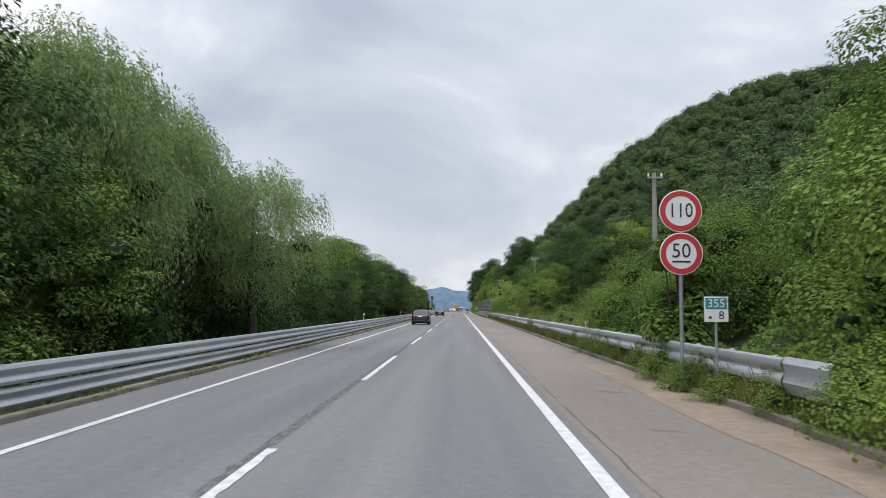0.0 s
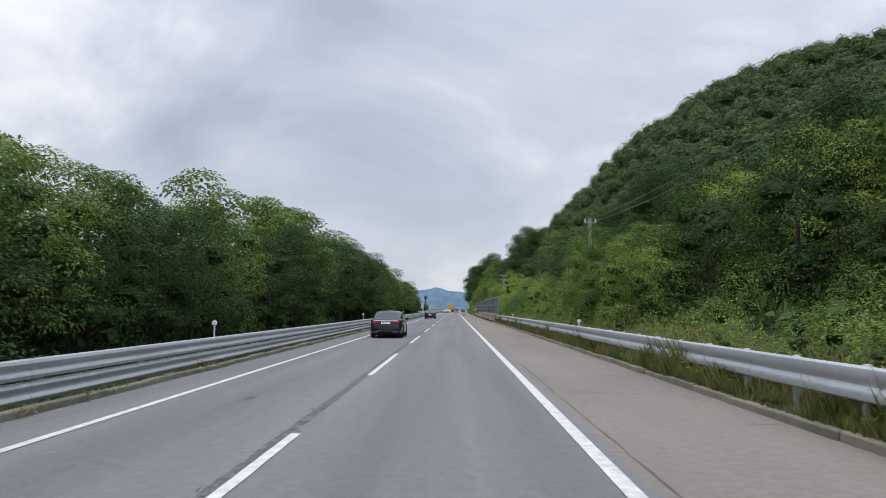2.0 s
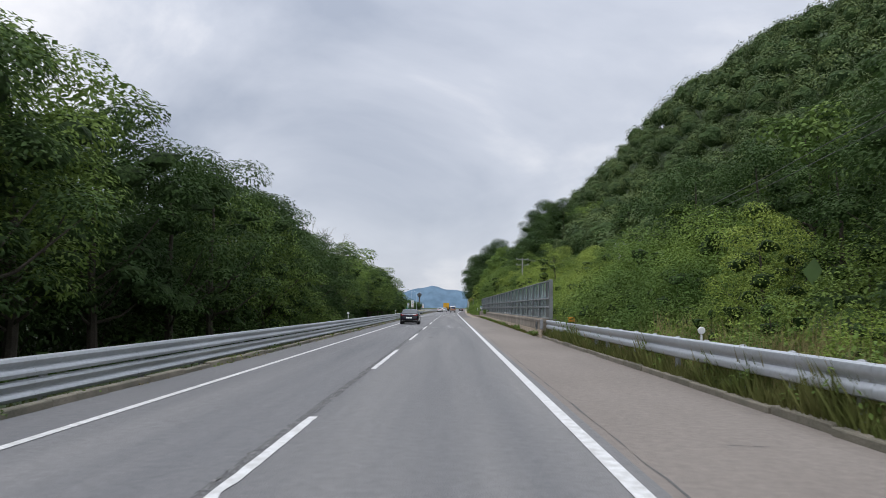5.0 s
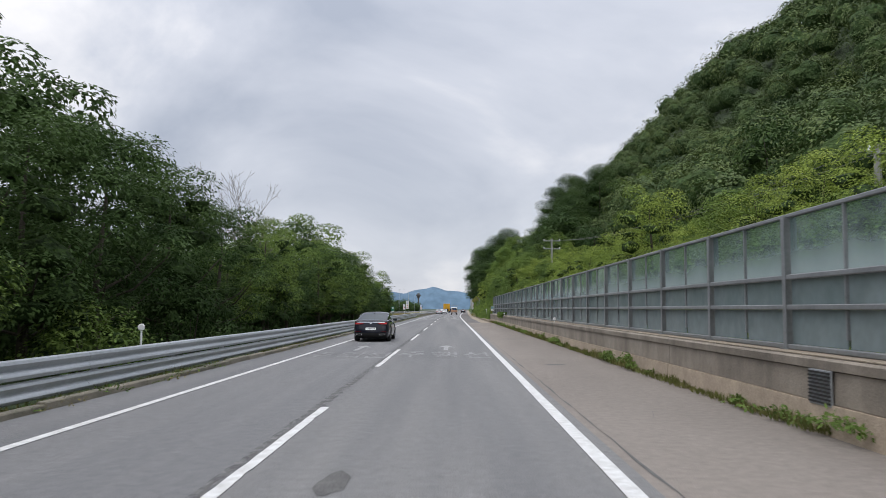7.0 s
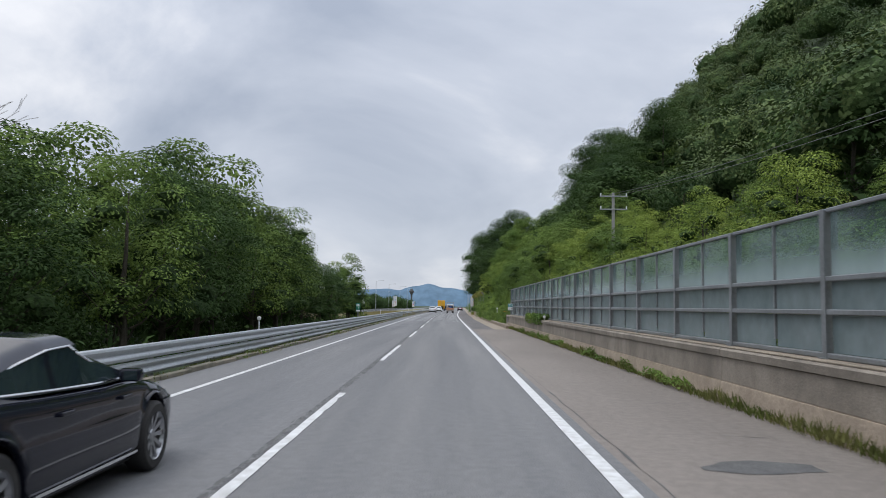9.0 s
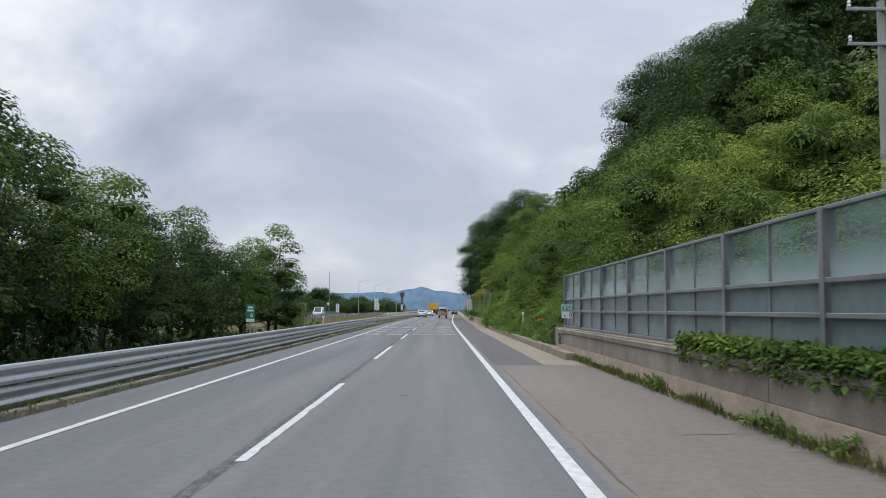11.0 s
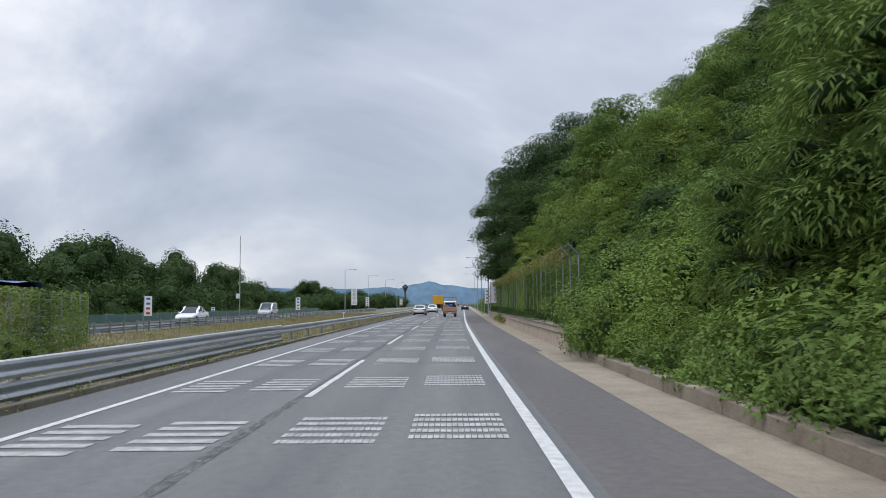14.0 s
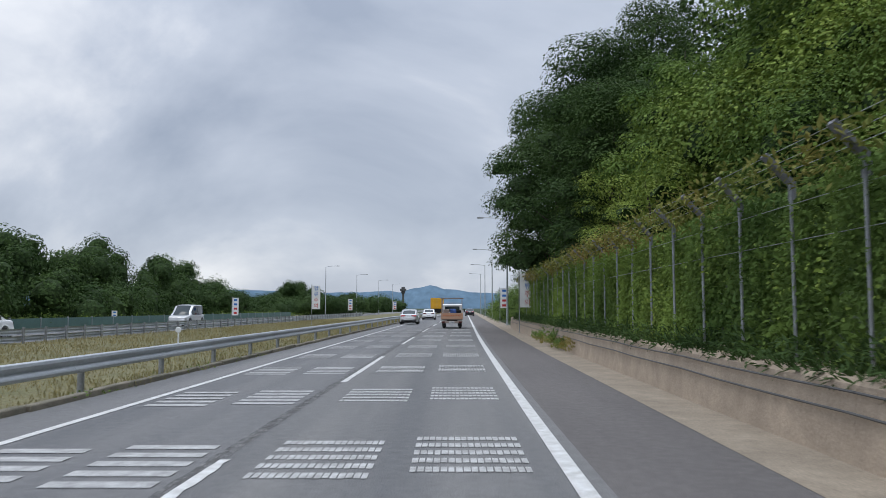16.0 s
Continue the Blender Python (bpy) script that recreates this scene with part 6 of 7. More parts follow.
sheet("grass", "dry mown grass of the open median", mat="grass_dry", n=60000, x0=-6.5, x1=-20.0, y0=244, y1=380, ln=0.24, w=0.022, seed=45, power=1.1, where=-0.06, **G)
sheet("grass", "green weeds among the dry median grass", mat="grass", n=22000, x0=-6.5, x1=-19.5, y0=226, y1=380, ln=0.26, w=0.022, seed=46, power=1.0, **G)
sheet("grass", "weeds on the raised kerb below the slope", mat="grass", n=6000, x0=5.0, x1=6.2, y0=221, y1=262, ln=0.5, w=0.03, seed=47, **G)

# far woods over the other carriageway
r = rand(61)
cp, cr = [], []
y = 226.0
while y < 470:
    for x0 in (-38, -42.5, -48):
        x, yy = x0 + r.uniform(-1.6, 1.6), y + r.uniform(-2.0, 2.0)
        top = float(np.interp(yy, [226, 390, 412, 426, 470], [10.8, 10.6, 9.0, 5.0, 4.6])) * float(np.interp(x, [-49, -47, -42, -37], [1.05, 1.0, 0.76, 0.42])) * r.uniform(0.75, 1.12)
        a = r.uniform(1.9, 3.0)
        for z in np.arange(0.8, max(1.0, top - a * 0.6), 1.9):
            cp.append((x + r.normal() * 0.7, yy + r.normal() * 0.7, z + r.uniform(-0.4, 0.4)))
            cr.append(a * r.uniform(0.75, 1.1))
    y += 4.2
for k in range(80):
    cp.append((-34 + r.normal() * 6, 440 + 60 * r.rand(), 1.0 + 2.4 * r.rand()))
    cr.append(r.uniform(1.6, 2.4))
for gx, gy, wide, high, count in ((-54.5, 546.0, 9.5, 12.4, 70), (-43.5, 612.0, 6.0, 9.4, 40), (-33.5, 640.0, 4.0, 6.0, 16)):
    for k in range(count):
        a, d = r.uniform(0, 2 * math.pi), wide * math.sqrt(r.rand())
        reach = high * (1.0 - 0.42 * (d / wide) ** 2.2) - 2.2
        cp.append((gx + d * math.cos(a), gy + d * math.sin(a), 1.0 + (reach - 1.0) * r.rand() ** 0.6))
        cr.append(r.uniform(1.6, 2.6))
for k in range(150):
    cp.append((r.uniform(-110, -20), 560 + 140 * r.rand(), 1.0 + 4.0 * r.rand()))
    cr.append(r.uniform(2.5, 4.0))
cp, cr = np.asarray(cp), np.asarray(cr)
per = 520
n = len(cp) * per
u = unit(r, n)
lump = 0.95 + 0.18 * np.sin(u[:, :1] * 6 + np.repeat(cp[:, 1:2], per, axis=0)) * np.cos(u[:, 2:] * 6)
p = np.repeat(cp, per, axis=0) + u * np.repeat(cr, per)[:, None] * lump * (1.05 - 0.2 * r.rand(n, 1))
p[:, 2] = np.maximum(p[:, 2], 0.1)
nn = norm(u + np.array([0, 0, 0.25]) + unit(r, n) * 0.45)
q = leaf_quads(p, along(unit(r, n) + np.array([0, 0, -0.3]), nn) + u * 0.2, nn, 0.36 * (0.6 + 0.7 * r.rand(n)), 0.25 * (0.6 + 0.7 * r.rand(n)))
tagged(new("far_woods", quads("far_woods", q, M["leaf_dark"])), "continuous dark woods beyond the far carriageway", "woods", kind="stuff")
# filler cores whose dark colour stands for shade within the far woods
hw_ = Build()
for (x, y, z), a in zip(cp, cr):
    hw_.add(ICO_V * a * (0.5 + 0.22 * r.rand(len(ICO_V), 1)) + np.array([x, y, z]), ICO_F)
tagged(new("far_woods_shade", hw_.mesh("far_woods_shade", M["leaf_inner_shade"])), "inner foliage of the far woods, its shade put into the colour", "woods", kind="stuff")
sheet("undergrowth", "rank green growth along the edge of the far woods", "undergrowth", "leaf_mid", 14000, -31.0, -39.0, 226, 430, 0.30, 0.16, 68, lift=1.1, power=0.8)
strip("verge", -38, -30.8, 226, 520, 0.02, M["grass_dry"], "green verge beyond the far carriageway", "verge")

# far mountains, with the haze painted on as blue
def ridge(name, y, pts, mat, label, seed):
    r = rand(seed)
    xs_ = np.linspace(pts[0][0], pts[-1][0], 400)
    zs = np.interp(xs_, [a for a, _ in pts], [c for _, c in pts])
    v, f = [], []
    for i, (x, z) in enumerate(zip(xs_, zs)):
        z = max(0, z + 2 * noise.noise((x * 0.02, seed, 0)) + 1.5 * noise.noise((x * 0.03, seed, 0)))
        v += [(x, y - z * 1.5, -30), (x, y - z * 0.6, z * 0.5), (x, y, z), (x, y + 300, -30)]
    f = [(4 * i + k, 4 * i + 4 + k, 4 * i + 5 + k, 4 * i + 1 + k) for i in range(399) for k in range(3)]
    tagged(new(name, Build().add(v, f).mesh(name, M[mat], smooth=True)), label, "mountain", kind="structure")


ridge("backdrop", 3600, [(-2600, 60), (-1500, 85), (-1130, 108), (-1020, 94), (-950, 80), (-790, 76), (-560, 66), (-420, 68), (-330, 71), (-255, 75), (-210, 68), (-150, 87), (-118, 90), (-84, 99), (-58, 93), (-28, 83), (30, 79), (96, 68), (420, 55), (700, 40), (2600, 40)], "mountain", "mountain range on the horizon, blue haze put into its colour", 3)

# ---- vehicles ----
def wheel_meshes(rad, width, dark):
    tyre = Build().lathe((0, 0, 0), [(rad * 0.68, -width / 2), (rad * 0.9, -width / 2), (rad * 0.985, -width * 0.38), (rad, -width * 0.2), (rad, width * 0.2), (rad * 0.985, width * 0.38), (rad * 0.9, width / 2), (rad * 0.68, width / 2)], "x", 28).mesh("tyre", M["rubber"], smooth=True)
    b = Build().lathe((0, 0, 0), [(0.0, width * 0.30), (0.06, width * 0.34), (0.07, width * 0.28)], "x", 16)
    b.lathe((0, 0, 0), [(rad * 0.62, width * 0.3), (rad * 0.70, width * 0.46), (rad * 0.72, width * 0.40), (rad * 0.66, 0), (rad * 0.66, -width * 0.4)], "x", 28)
    for k in range(10):
        a = 2 * math.pi * k / 10
        c, s = math.cos(a), math.sin(a)
        t, o = 0.018, rad * 0.67
        b.add([(width * 0.30, 0.05 * c - t * s, 0.05 * s + t * c), (width * 0.30, 0.05 * c + t * s, 0.05 * s - t * c), (width * 0.42, o * c + 1.5 * t * s, o * s - 1.5 * t * c), (width * 0.42, o * c - 1.5 * t * s, o * s + 1.5 * t * c),
               (width * 0.18, 0.05 * c - t * s, 0.05 * s + t * c), (width * 0.18, 0.05 * c + t * s, 0.05 * s - t * c), (width * 0.22, o * c + 1.5 * t * s, o * s - 1.5 * t * c), (width * 0.22, o * c - 1.5 * t * s, o * s + 1.5 * t * c)],
              [(0, 1, 2, 3), (4, 7, 6, 5), (0, 3, 7, 4), (1, 5, 6, 2)])
    rim = b.mesh("rim", M["rim_dark" if dark else "rim"], smooth=True)
    back = Build().lathe((0, 0, 0), [(0, 0), (rad * 0.66, 0.0)], "x", 20).mesh("brake_disc", M["underside"])
    return tyre, rim, back


def add_wheels(car, meshes, rad, track, ys_):
    for y in ys_:
        for s in (-1, 1):
            w = part("wheel", None, car, loc=(s * track, y, rad))
            if s < 0:
                w.rotation_euler.z = math.pi
            for nm, me in zip(("tyre", "rim", "brake_disc"), meshes):
                part(nm, me, w)


class Shell:
    """A car body lofted from its length, width and profile lines. The rear stands at y = 0."""

    def __init__(self, L, W, deck, roof, wheel_y, wheel_r, tail_slope=0.14, sill=0.22):
        self.L, self.w, self.deck, self.roof, self.wy, self.wr, self.ts, self.sill = L, W / 2, deck, roof, wheel_y, wheel_r, tail_slope, sill

    def half(self, y):
        L = self.L
        return self.w * float(np.interp(y, [0, 0.1, 0.3, 0.8, 1.8, L - 1.6, L - 0.8, L - 0.3, L - 0.08, L], [0.80, 0.885, 0.95, 0.985, 1.0, 0.99, 0.965, 0.90, 0.80, 0.70]))

    def top(self, y):
        return float(np.interp(y, [a for a, _ in self.deck], [c for _, c in self.deck]))

    def arch(self, y):
        z = 0.0
        for c in self.wy:
            R = self.wr + 0.055
            if abs(y - c) < R:
                z = max(z, self.wr + math.sqrt(R * R - (y - c) ** 2))
        return z

    def ring(self, y):
        w, zt, a = self.half(y), self.top(y), self.arch(y)
        zb = float(np.interp(y, [0, 0.25, 0.6, self.L - 0.6, self.L - 0.1, self.L], [0.30, 0.25, self.sill, self.sill, 0.22, 0.28]))
        pts = [(w * 0.93, zb), (w * 0.985, zb + 0.10), (w, 0.50), (w * 0.992, 0.66), (w * 0.965, zt - 0.20), (w * 0.975, zt - 0.13), (w * 0.945, zt - 0.05), (w * 0.86, zt - 0.005), (w * 0.5, zt + 0.015), (0, zt + 0.02)]
        out, low = [], a
        for x, z in pts:
            if a and z < low:
                z = low
                low += 0.012
            out.append((x, max(z, out[-1][1] + 0.004) if out and z <= out[-1][1] and x > 0.9 * w else z))
        return out

    def lean(self, z):
        return float(np.interp(z, [0.2, 0.45, 0.52, 0.62, 0.9, 1.1], [0.06, 0.0, 0.01, 0.05, self.ts, self.ts + 0.06]))

    def nose(self, z):
        return float(np.interp(z, [0.2, 0.5, 0.8, 1.0], [0.05, 0.0, 0.06, 0.2]))

    def tail(self, x, z):
        """The rear surface: y at a place across and up."""
        return self.lean(z) - 0.09 * (1 - min(1, (x / (0.9 * self.w)) ** 2))

    def body(self):
        L = self.L
        sy = {0.0, 0.05, 0.12, 0.22, 0.35, 0.5, L - 0.6, L - 0.4, L - 0.22, L - 0.1, L - 0.03, L}
        sy |= {0.7 + k * (L - 1.4) / 16 for k in range(17)}
        for c in self.wy:
            sy |= {c + (self.wr + 0.055) * math.cos(math.pi * k / 14) for k in range(15)}
        sy = sorted(y for y in sy if 0 <= y <= L)
        b, n, v, f = Build(), 10, [], []
        for y in sy:
            rg = self.ring(y)
            full = [(-x, z) for x, z in rg] + [(x, z) for x, z in reversed(rg[:-1])]
            for x, z in full:
                k = max(0, 1 - y / 0.5) * self.lean(z) - max(0, 1 - (L - y) / 0.5) * self.nose(z)
                v.append((x, y + k, z))
        m = 2 * n - 1
        for i in range(len(sy) - 1):
            f += [(i * m + k, i * m + k + 1, (i + 1) * m + k + 1, (i + 1) * m + k) for k in range(m - 1)]
        b.add(v, f)
        # rear and front faces
        for y, sgn in ((0.0, -1), (L, 1)):
            rg = self.ring(y)
            g, h = [], []
            for x, z in rg:
                for j in range(9):
                    u = -1 + j / 4
                    yy = y + (self.lean(z) if sgn < 0 else -self.nose(z)) + sgn * 0.09 * (1 - u * u)
                    g.append((u * max(x, rg[7][0] * 0.9 if x < 0.3 else x), yy, z))
            h = [(k * 9 + j, k * 9 + j + 1, (k + 1) * 9 + j + 1, (k + 1) * 9 + j) for k in range(len(rg) - 2) for j in range(8)]
            b.add(g, h)
        return b

    def cabin(self, rear, front, belt_in=0.90, roof_in=0.73):
        """Splits the upper part into roof and pillars, rear window, windscreen and side windows."""
        ry = [a for a, _ in self.roof]
        rz = [c for _, c in self.roof]
        y0, y1 = ry[0], ry[-1]
        sy = sorted({y0 + (y1 - y0) * k / 40 for k in range(41)} | set(ry))
        rows = []
        for y in sy:
            zr, w, zb = float(np.interp(y, ry, rz)), self.half(y), self.top(y) - 0.01
            q = max(0.0, min(1.0, (zr - zb) / 0.3))
            be = belt_in * float(np.interp(y, [y0, y0 + 1.1], [0.86, 1.0]))
            wb, wt = w * be, w * (be - (be - roof_in) * q)
            sec = [(wb, zb), (wb + (wt - wb) * 0.42, zb + (zr - zb) * 0.48), (wt + 0.05 * q, zr - 0.075 * q), (wt - 0.02, zr - 0.025 * q), (wt * 0.82, zr), (wt * 0.4, zr + 0.02 * q), (0, zr + 0.025 * q)]
            rows.append([(-x, y, z) for x, z in sec] + [(x, y, z) for x, z in reversed(sec[:-1])])
        groups = {k: Build() for k in ("roof", "rear_window", "windscreen", "side_l1", "side_l2", "side_r1", "side_r2")}
        mid = (rear[1] + front[0]) / 2 - 0.05
        for i in range(len(rows) - 1):
            y = (sy[i] + sy[i + 1]) / 2
            for k in range(12):
                quad = [rows[i][k], rows[i][k + 1], rows[i + 1][k + 1], rows[i + 1][k]]
                side = k in (0, 1) or k in (10, 11)
                g = "roof"
                if side:
                    s_ = "l" if k < 6 else "r"
                    if rear[1] - 0.42 < y < mid - 0.04:
                        g = "side_" + s_ + "1"
                    elif mid + 0.04 < y < front[0] + 0.55:
                        g = "side_" + s_ + "2"
                elif k not in (2, 9) and k not in (3, 8):
                    if y < rear[1]:
                        g = "rear_window"
                    elif y > front[0]:
                        g = "windscreen"
                groups[g].add(quad, [(0, 1, 2, 3)])
        return groups


def weld(b, name, mat):
    me = b.mesh(name, mat)
    bm = bmesh.new()
    bm.from_mesh(me)
    bmesh.ops.remove_doubles(bm, verts=bm.verts, dist=0.0008)
    bmesh.ops.recalc_face_normals(bm, faces=bm.faces)
    bm.to_mesh(me)
    bm.free()
    me.polygons.foreach_set("use_smooth", [True] * len(me.polygons))
    me.set_sharp_from_angle(angle=radians(38))
    return me


def tail_patch(sh, x0, x1, lo, hi, lift=0.012, n=8):
    """A raised plate on the rear surface between two lines."""
    b, v, kx = Build(), [], 0.9
    for i in range(n + 1):
        x = x0 + (x1 - x0) * i / n
        for z in (lo(x), (lo(x) + hi(x)) / 2, hi(x)):
            v.append((kx * x, sh.tail(kx * x, z) - lift, z))
    for i in range(n + 1):
        x = x0 + (x1 - x0) * i / n
        for z in (lo(x), hi(x)):
            v.append((kx * x, sh.tail(kx * x, z) + 0.02, z))
    f, o = [], 3 * (n + 1)
    for i in range(n):
        a = 3 * i
        f += [(a, a + 3, a + 4, a + 1), (a + 1, a + 4, a + 5, a + 2), (a, o + 2 * i, o + 2 * i + 2, a + 3), (a + 2, a + 5, o + 2 * i + 3, o + 2 * i + 1)]
    f += [(0, 1, 2, o + 1, o), (3 * n, 3 * n + 1, 3 * n + 2, o + 2 * n + 1, o + 2 * n)]
    return b.add(v, f)


def sedan(name, label, x, y, paint, style, L=5.05, W=1.9, H=1.48, rim_dark=False, rz=0.0):
    car = thing(name, label, "car", loc=(x, y, 0.0), rz=rz, group="cars")
    zb = 0.99
    deck = [(0, 0.93), (0.1, 1.0), (0.35, 1.02), (0.95, 1.03), (2.0, 0.985), (L - 2.0, 0.96), (L - 1.45, 0.97), (L - 0.8, 0.88), (L - 0.25, 0.76), (L, 0.66)]
    fast = 0.12 if style == "kia" else 0.0
    roof = [(0.62 - fast, 1.0), (1.62, H - 0.10), (2.05, H - 0.02), (2.5, H), (L - 2.35, H - 0.06), (L - 1.25, 0.95)]
    wr = 0.345
    sh = Shell(L, W, deck, roof, (1.12, L - 0.92), wr, tail_slope=0.16)
    body = part("body", weld(sh.body(), "body", paint), car)
    groups = sh.cabin((0.6, 1.58), (L - 2.3, L - 1.3))
    part("roof", weld(groups["roof"], "roof", paint), car)
    for k, nm in (("rear_window", "rear_window"), ("windscreen", "windscreen"), ("side_l1", "side_window"), ("side_l2", "side_window"), ("side_r1", "side_window"), ("side_r2", "side_window")):
        part(nm, weld(groups[k], nm, M["car_glass"]), car, "dark tinted glass")
    part("underbody", Build().box(-W * 0.43, W * 0.43, 0.25, L - 0.25, 0.16, 0.55, 0.05).mesh("underbody", M["underside"]), car)
    add_wheels(car, wheel_meshes(wr, 0.235, rim_dark), wr, W / 2 - 0.125, (1.12, L - 0.92))
    hw = W / 2
    # window trim, handles, mirrors, sill strip
    for s in (-1, 1):
        pts = [(s * (sh.half(yy) * 0.905 + 0.004), yy, sh.top(yy) + 0.012) for yy in np.linspace(0.95, L - 1.5, 9)]
        part("window_trim", Build().tube(pts, 0.012, 6).mesh("window_trim", M["chrome"]), car, "chrome strip")
        gy = np.linspace(1.15, L - 1.75, 12)
        pts = [(s * (sh.half(yy) * 0.73 + 0.055), yy, float(np.interp(yy, [a for a, _ in roof], [c for _, c in roof])) - 0.075) for yy in gy]
        part("window_trim", Build().tube(pts, 0.009, 6).mesh("window_trim", M["chrome"]), car, "chrome strip")
        part("sill_strip", Build().box(s * hw * 0.985 - 0.012, s * hw * 0.985 + 0.012, 1.62, L - 1.42, 0.27, 0.295).mesh("sill_strip", M["chrome"]), car, "chrome strip")
        for yy in (1.95, 3.05):
            part("door_handle", Build().box(s * hw * 0.985 - 0.02, s * hw * 0.985 + 0.02, yy, yy + 0.2, 0.80, 0.835, 0.008).mesh("door_handle", M["chrome"] if style == "merc" else paint), car)
        m_ = part("mirror", Build().box(min(s * hw * 0.93, s * (hw + 0.14)), max(s * hw * 0.93, s * (hw + 0.14)), L - 1.80, L - 1.66, 0.96, 1.07, 0.035).mesh("mirror", paint, smooth=True), car)
        part("mirror_glass", Build().box(min(s * (hw + 0.0), s * (hw + 0.12)), max(s * (hw + 0.0), s * (hw + 0.12)), L - 1.806, L - 1.80, 0.975, 1.055).mesh("mirror_glass", M["car_glass"]), m_)
        # lamps
        if style == "merc":
            lo, hi = (lambda q: 0.80 + 0.10 * max(0, (0.62 - abs(q)) / 0.35)), (lambda q: 0.925)
            a, c = 0.28, 0.84 * hw / 0.95
        elif style == "kia":
            lo, hi = (lambda q: 0.80 + 0.06 * max(0, (0.6 - abs(q)) / 0.3)), (lambda q: 0.91 + 0.03 * abs(q))
            a, c = 0.36, 0.86
        else:
            lo, hi = (lambda q: 0.80), (lambda q: 0.905)
            a, c = 0.40, 0.85
        part("tail_lamp", tail_patch(sh, s * a, s * c, lo, hi, 0.014).mesh("tail_lamp", M["lamp_lit" if style in ("merc", "silver") else "lamp_red"], smooth=True), car, "red tail lamp")
        if style in ("kia", "merc"):
            part("lamp_strip", tail_patch(sh, s * (a + 0.06), s * (c - 0.03), lambda q: lo(q) + 0.5 * (hi(q) - lo(q)) - 0.012, lambda q: lo(q) + 0.5 * (hi(q) - lo(q)) + 0.014, 0.017).mesh("lamp_strip", M["lamp_lit"]), car, "bright red light strip")
        part("reflector", tail_patch(sh, s * 0.52, s * 0.83, lambda q: 0.475, lambda q: 0.497, 0.010).mesh("reflector", M["lamp_red"]), car, "slim red reflector")
        ex = part("exhaust_trim", tail_patch(sh, s * 0.46, s * 0.76, lambda q: 0.315 + 0.03 * max(0, (abs(q) - 0.62) / 0.14), lambda q: 0.385, 0.022).mesh("exhaust_trim", M["chrome"], smooth=True), car, "chrome exhaust surround")
        part("exhaust_opening", tail_patch(sh, s * 0.49, s * 0.73, lambda q: 0.325 + 0.025 * max(0, (abs(q) - 0.62) / 0.11), lambda q: 0.375, 0.025).mesh("exhaust_opening", M["underside"]), ex)
    strip_z = 0.935 if style == "merc" else 0.925
    part("boot_strip", tail_patch(sh, -0.72, 0.72, lambda q: strip_z - 0.014, lambda q: strip_z + 0.014, 0.02).mesh("boot_strip", M["chrome"], smooth=True), car, "chrome strip across the boot lid")
    if style == "silver":
        part("light_bar", tail_patch(sh, -0.4, 0.4, lambda q: 0.855, lambda q: 0.89, 0.013).mesh("light_bar", M["lamp_red"]), car, "red light bar")
    if style == "merc":
        part("bumper_strip", tail_patch(sh, -0.46, 0.46, lambda q: 0.385, lambda q: 0.405, 0.025).mesh("bumper_strip", M["chrome"]), car, "chrome strip")
    part("diffuser", tail_patch(sh, -0.8, 0.8, lambda q: 0.30, lambda q: 0.42, 0.006).mesh("diffuser", M["underside"]), car, "black lower bumper")
    pz = 0.77 if style in ("merc", "silver") else 0.56
    pl = part("number_plate", tail_patch(sh, -0.27, 0.27, lambda q: pz, lambda q: pz + 0.115, 0.022, n=4).mesh("number_plate", M["white"]), car, "white plate")
    for k in range(7):
        u = -0.21 + 0.065 * k
        part("plate_bar", tail_patch(sh, u, u + 0.035, lambda q: pz + 0.03, lambda q: pz + 0.088, 0.026, n=1).mesh("plate_bar", M["black"]), pl)
    part("badge", tail_patch(sh, -0.055, 0.055, lambda q: 0.865 + 0.045 * (1 - math.sqrt(max(0, 1 - (q / 0.056) ** 2))) - 0.03, lambda q: 0.865 + 0.045 * math.sqrt(max(0, 1 - (q / 0.056) ** 2)) - 0.03 + 0.0, 0.024).mesh("badge", M["chrome"]), car, "plain round chrome badge")
    # boot lid gap and bumper gap
    part("boot_gap", tail_patch(sh, -0.60, 0.60, lambda q: 0.632 + 0.05 * (abs(q) / 0.6) ** 4, lambda q: 0.640 + 0.05 * (abs(q) / 0.6) ** 4, 0.003).mesh("boot_gap", M["underside"]), car)
    part("antenna_fin", Build().add([(-0.025, 1.62, H - 0.10), (0.025, 1.62, H - 0.10), (0.0, 1.66, H - 0.0), (-0.025, 1.86, H - 0.03), (0.025, 1.86, H - 0.03)], [(0, 1, 2), (0, 2, 3), (1, 4, 2), (2, 4, 3), (0, 3, 4, 1)]).mesh("antenna_fin", paint), car)
    return car


sedan("luxury_saloon", "blue-black saloon with chrome trim and lit red tail lamps", -3.77, 80.0, M["car_navy"], "merc", L=5.1, W=1.80, H=1.45, rim_dark=True)
sedan("saloon", "glossy black fastback saloon with chrome boot strip", -3.92, 161.1, M["car_black"], "kia", L=4.85, W=1.77, H=1.39)
sedan("saloon", "silver saloon with a full-width red light bar", -4.75 + bend(346), 346.0, M["car_silver"], "silver", L=4.95, W=1.86, H=1.47)
sedan("saloon", "plain white saloon driving ahead", -4.15 + bend(376), 376.0, M["car_white"], "plain", L=4.85, W=1.85, H=1.46)
sedan("saloon", "white car on the far carriageway", -22.3, 309.0, M["car_white"], "plain", L=4.7, W=1.85, H=1.6, rz=math.pi)
sedan("saloon", "small dark red-lit car far ahead", 1.8 + bend(425), 425.0, M["car_black"], "silver", L=4.6, W=1.8, H=1.48)


